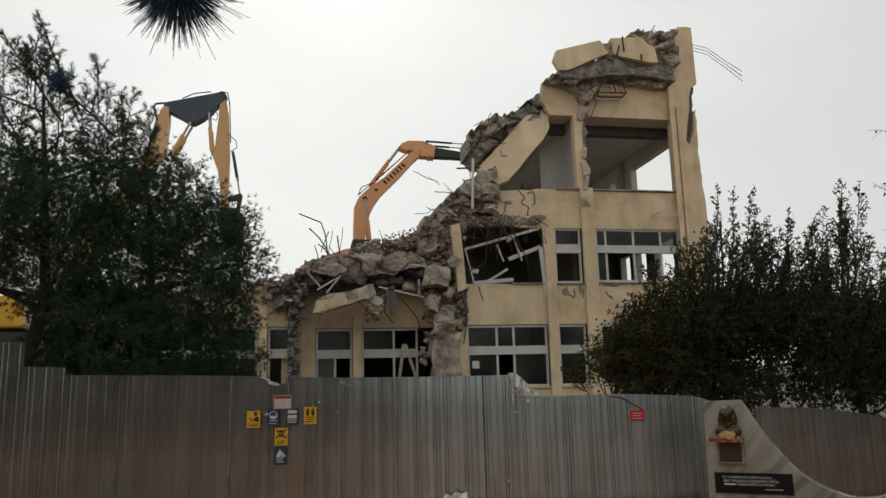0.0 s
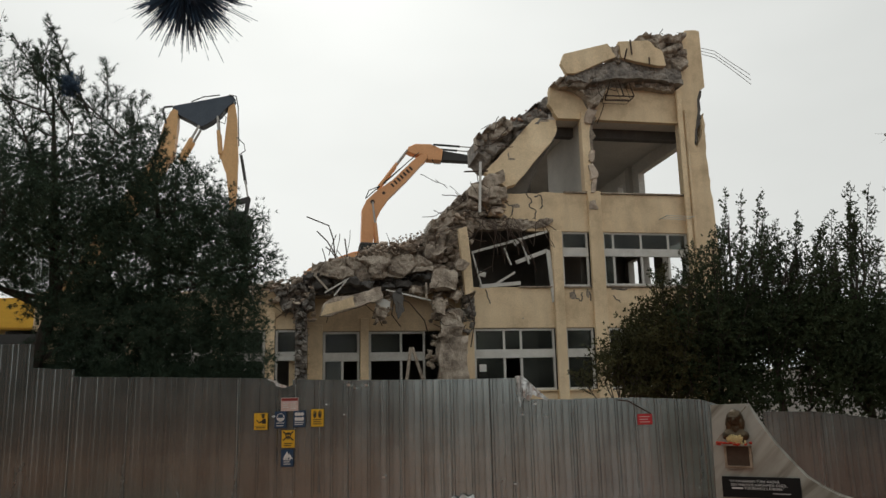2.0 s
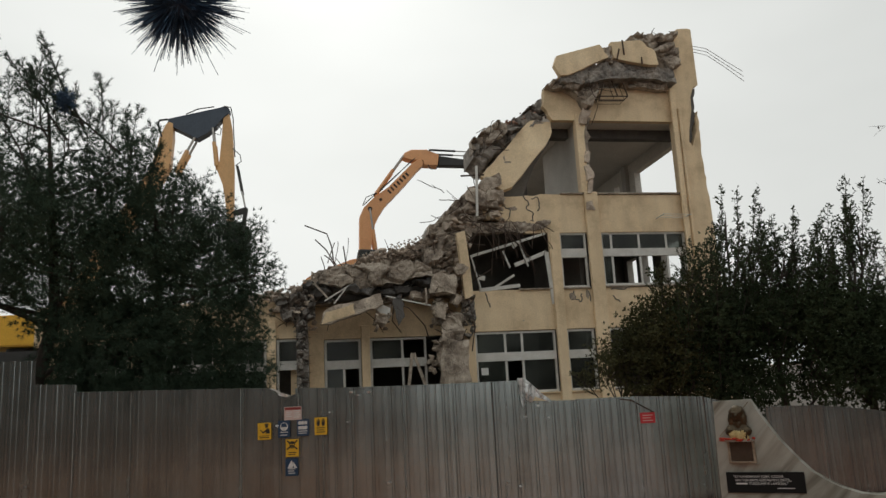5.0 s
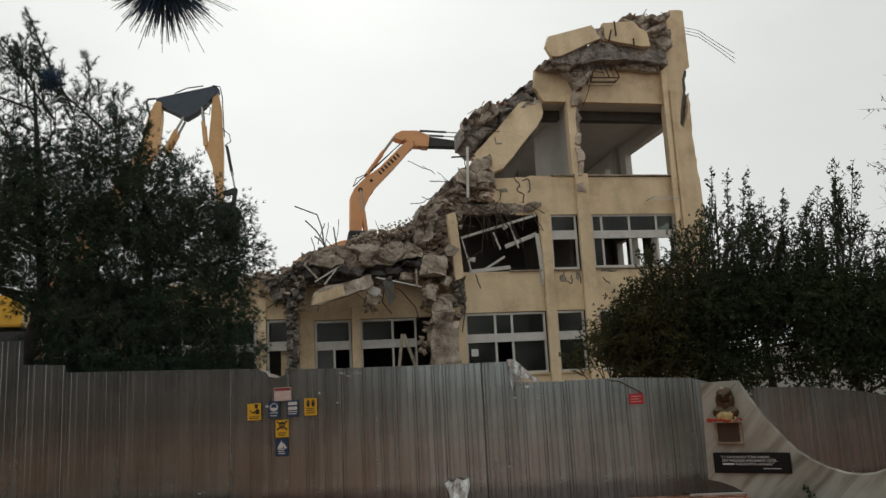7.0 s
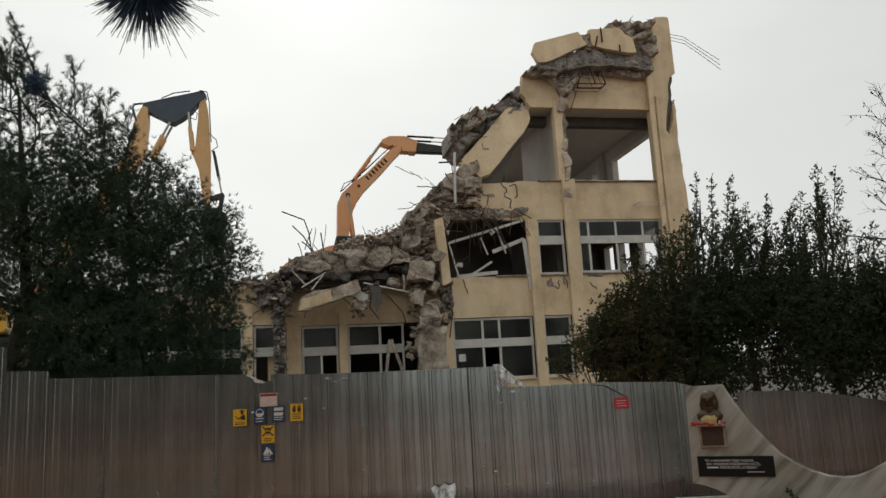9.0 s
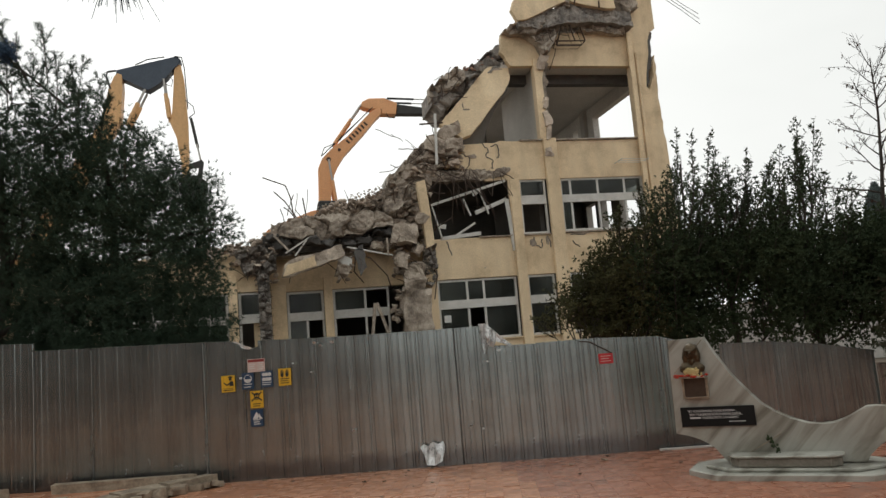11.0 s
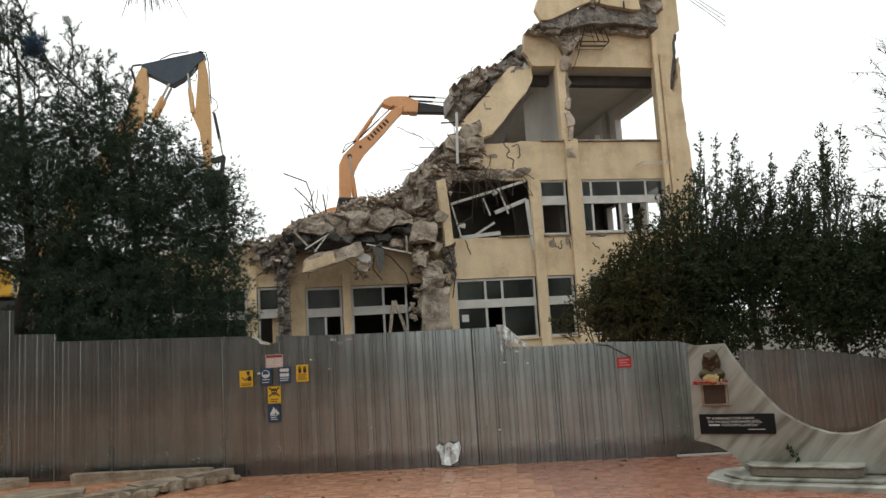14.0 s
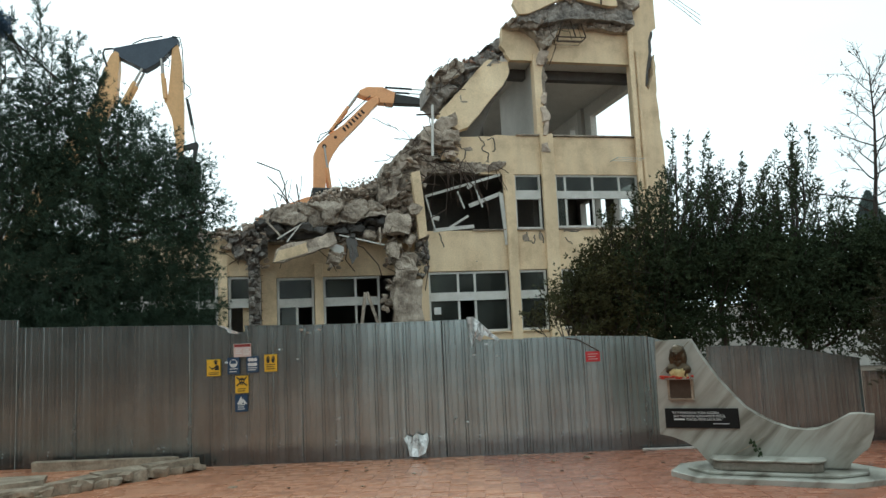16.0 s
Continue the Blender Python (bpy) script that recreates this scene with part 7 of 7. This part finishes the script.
def cypress(base, height, width, seed):
    g = np.random.default_rng(seed)
    t = thing("cypress", "tall narrow dark cypress in the distance", "tree", base, "distant cypresses")
    inv = t.matrix_world.inverted()
    b = Vector(base)
    part("trunk", tube([b, b + Vector((0, 0, height * 0.5)), b + Vector((0, 0, height * 0.93))], width * 0.1, 7, taper=0.2), BARK, t).matrix_parent_inverse = inv
    n = 5200
    h = g.random(n) ** 0.9
    prof = np.interp(h, (0, 0.08, 0.35, 0.7, 0.92, 1), (0.25, 0.75, 1.0, 0.8, 0.35, 0.03)) * width / 2
    a = g.random(n) * 6.283
    lump_ = 0.85 + 0.25 * np.sin(a * 3 + h * 14) * np.cos(h * 23)
    rad = prof * lump_ * np.sqrt(0.35 + 0.65 * g.random(n))
    P = np.stack([b.x + rad * np.cos(a), b.y + rad * np.sin(a), b.z + 0.4 + h * (height - 0.4)], axis=1)
    V, Fc = blades(P, np.tile([0, 0, 1.0], (n, 1)), 4, 0.3, 0.1, along=1.1, spread=0.5, seed=seed, quads=True)
    fast_mesh("crown", V, Fc, CYPRESS, t).matrix_parent_inverse = inv


cypress(polar(45.4, 40, -0.05), 10.2, 2.0, 51)
cypress(polar(47.3, 41, -0.05), 10.2, 2.2, 52)
cypress(polar(49.5, 42, -0.05), 9.6, 2.2, 53)
cypress(polar(42.6, 56, -0.05), 9.8, 3.0, 54)
# pale garden wall far behind
wall_b = tagged(part("garden_wall", boxed(-9, 9, 0, 0.25, -0.05, 2.6, bev=0.02), PALEWALL), "pale rendered garden wall far behind the trees", "wall")
wall_b.matrix_world = Matrix.Translation(polar(44, 36, 0)) @ Matrix.Rotation(radians(-44), 4, "Z")
part("coping", boxed(-9.05, 9.05, -0.05, 0.3, 2.602, 2.68, bev=0.01), KERB, wall_b)

# low green bench end beside the slender tree
bench = tagged(new("green_bench"), "low dark green painted bench standing by the fence", "bench")
bench.matrix_world = Matrix.Translation((9.75, 8.95, 0.0)) @ Matrix.Rotation(FANG, 4, "Z")
for k in range(3):
    part("slat", boxed(-0.5, 0.9, -0.2 + 0.13 * k, -0.1 + 0.13 * k, 0.14, 0.17, bev=0.005), GREENPAINT, bench)
for x in (-0.4, 0.75):
    part("leg", boxed(x, x + 0.06, -0.18, 0.14, -0.012, 0.14, bev=0.005), GREENPAINT, bench)

# ---- pine bough over the street ----
bough = thing("roadside_pine", "roadside pine whose long-needled bough hangs overhead", "tree", (-3.2, 1.0, -0.05))
binv = bough.matrix_world.inverted()
part("trunk", tube([(-3.2, 1.0, -0.05), (-3.15, 1.05, 3), (-3.1, 1.0, 7)], 0.2, 10, taper=0.6), BARK, bough).matrix_parent_inverse = binv
T1, T2, T3 = Vector((-0.3, 2.976, 3.285)), Vector((2.78, 1.92, 2.91)), Vector((-0.3, 3.0, 4.3))
part("branch", tube([(-3.12, 1.0, 5.2), (-1.6, 2.2, 5.1), (-0.6, 2.95, 4.6), T3, (-0.36, 3.06, 3.8), T1], 0.035, 7, taper=0.3), BARK, bough).matrix_parent_inverse = binv
part("branch", tube([(-3.12, 1.0, 5.4), (-0.5, 1.3, 5.0), (1.6, 1.8, 4.3), (2.6, 2.1, 3.7), T2], 0.035, 7, taper=0.3), BARK, bough).matrix_parent_inverse = binv
for T, n, sd in ((T1, 2600, 61), (T2, 900, 62)):
    g = np.random.default_rng(sd)
    P = np.array(T[:]) + g.normal(size=(n, 3)) * np.array([0.052, 0.052, 0.052])
    V, Fc = blades(P, np.tile([0.0, -0.1, -0.55], (n, 1)), 1, 0.1, 0.0036, along=0.3, spread=1.3, seed=sd, lvar=0.3, blunt=True)
    fast_mesh("needle_tuft", V, Fc, TUFTN, bough, "bluish long pine needles").matrix_parent_inverse = binv
    bm = bmesh.new()
    bmesh.ops.create_icosphere(bm, subdivisions=2, radius=0.075, matrix=Matrix.Translation(T))
    for v in bm.verts:
        v.co += noise.noise_vector(v.co * 30) * 0.015
    part("bud", bm, TUFTN, bough).matrix_parent_inverse = binv

# unseen plain walls closing the street behind the viewer, added for the fence's reflections
def reflection_wall(name, x0, x1, y0, y1, h, label):
    tagged(part(name, boxed(x0, x1, y0, y1, -0.05, h), DULLWALL if h < 3 else DARKWALL), label, "wall", kind="structure")


reflection_wall("unseen_wall_low", -10.8, 4.2, -14.3, -14.0, 2.4, "unseen low wall added behind the viewer for fence reflections")
reflection_wall("unseen_wall_high", 4.22, 45, -14.3, -14.0, 15.0, "unseen high dark wall added behind the viewer to darken fence reflections")
reflection_wall("unseen_wall_far_west", -45, -10.82, -14.3, -14.0, 11.0, "unseen dark wall added behind the viewer on the left for fence reflections")
reflection_wall("unseen_wall_west", -16.3, -16.0, -13.98, 15.0, 11.0, "unseen dark wall added on the left to darken fence reflections")
reflection_wall("unseen_wall_east", 19.0, 19.3, -13.98, 12.5, 9.0, "unseen dark wall added on the right to darken fence reflections")

# ---- paving: red square pavers laid along the fence ----
paving = tagged(part("pavement", boxed(-30, 40, -5.0, 14.0, -0.05, -0.01), PAVERS), "damp red terracotta paver pavement with worn joints", "pavement", kind="structure")
# unseen asphalt added so the fence reflects less red paving
tagged(part("road", boxed(-45, 45, -13.95, -5.02, -0.055, -0.03), ASPHALT), "unseen grey asphalt added behind the pavement for fence reflections", "road", kind="structure")
PT = 0.2
tile = boxed(-PT / 2 + 0.0009, PT / 2 - 0.0009, -PT / 2 + 0.0009, PT / 2 - 0.0009, -0.03, 0.0, bev=0.0007)
tile_mesh = bpy.data.meshes.new("paver")
tile.to_mesh(tile_mesh)
tile.free()
tile_mesh.materials.append(PAVER)
red_mesh = tile_mesh.copy()
red_mesh.materials.clear()
red_mesh.materials.append(PAVERRED)


def red_side(x, y):
    """The darker red field of the paving lies right of this line."""
    return (x - 3.3) > (y - 11.0) * LEANX


LEANX = 0.074
ORG = fence_point(0.0)
near, far = [], []
for i in range(-26, 62):
    for j in range(0, 62):
        u, w = i * PT, -0.12 - j * PT
        p = Vector((ORG.x + FD.x * u - FD.y * w, ORG.y + FD.y * u + FD.x * w))
        if p.x < -0.6 and p.y > 10.15 + max(0.0, (p.x + 2.9) * 0.72):
            continue
        (near if j < 18 and 2 <= i < 36 and (i + j) % 2 == 0 else far).append((p.x, p.y))
for x, y in near[:300]:
    ob = new("paver", red_mesh if red_side(x, y) else tile_mesh)
    ob.parent = paving
    ob.location, ob.rotation_euler = (x, y, rng.uniform(-0.003, 0.003)), (rng.uniform(-.003, .003), rng.uniform(-.003, .003), FANG)
far += near[300:]
tv = np.array([v.co[:] for v in tile_mesh.vertices])
tf = [list(p.vertices) for p in tile_mesh.polygons]
cs, sn = math.cos(FANG), math.sin(FANG)
for flag, mat in ((False, PAVERS), (True, PAVERSRED)):
    V, Fc, k = [], [], 0
    for x, y in far:
        if red_side(x, y) != flag:
            continue
        w = tv.copy()
        w[:, 0], w[:, 1] = tv[:, 0] * cs - tv[:, 1] * sn + x, tv[:, 0] * sn + tv[:, 1] * cs + y
        w[:, 2] += rng.uniform(-0.003, 0.003)
        V.append(w)
        Fc += [[a + k for a in f] for f in tf]
        k += len(tv)
    tagged(raw("pavers", np.concatenate(V), Fc, mat, paving), kind="stuff")
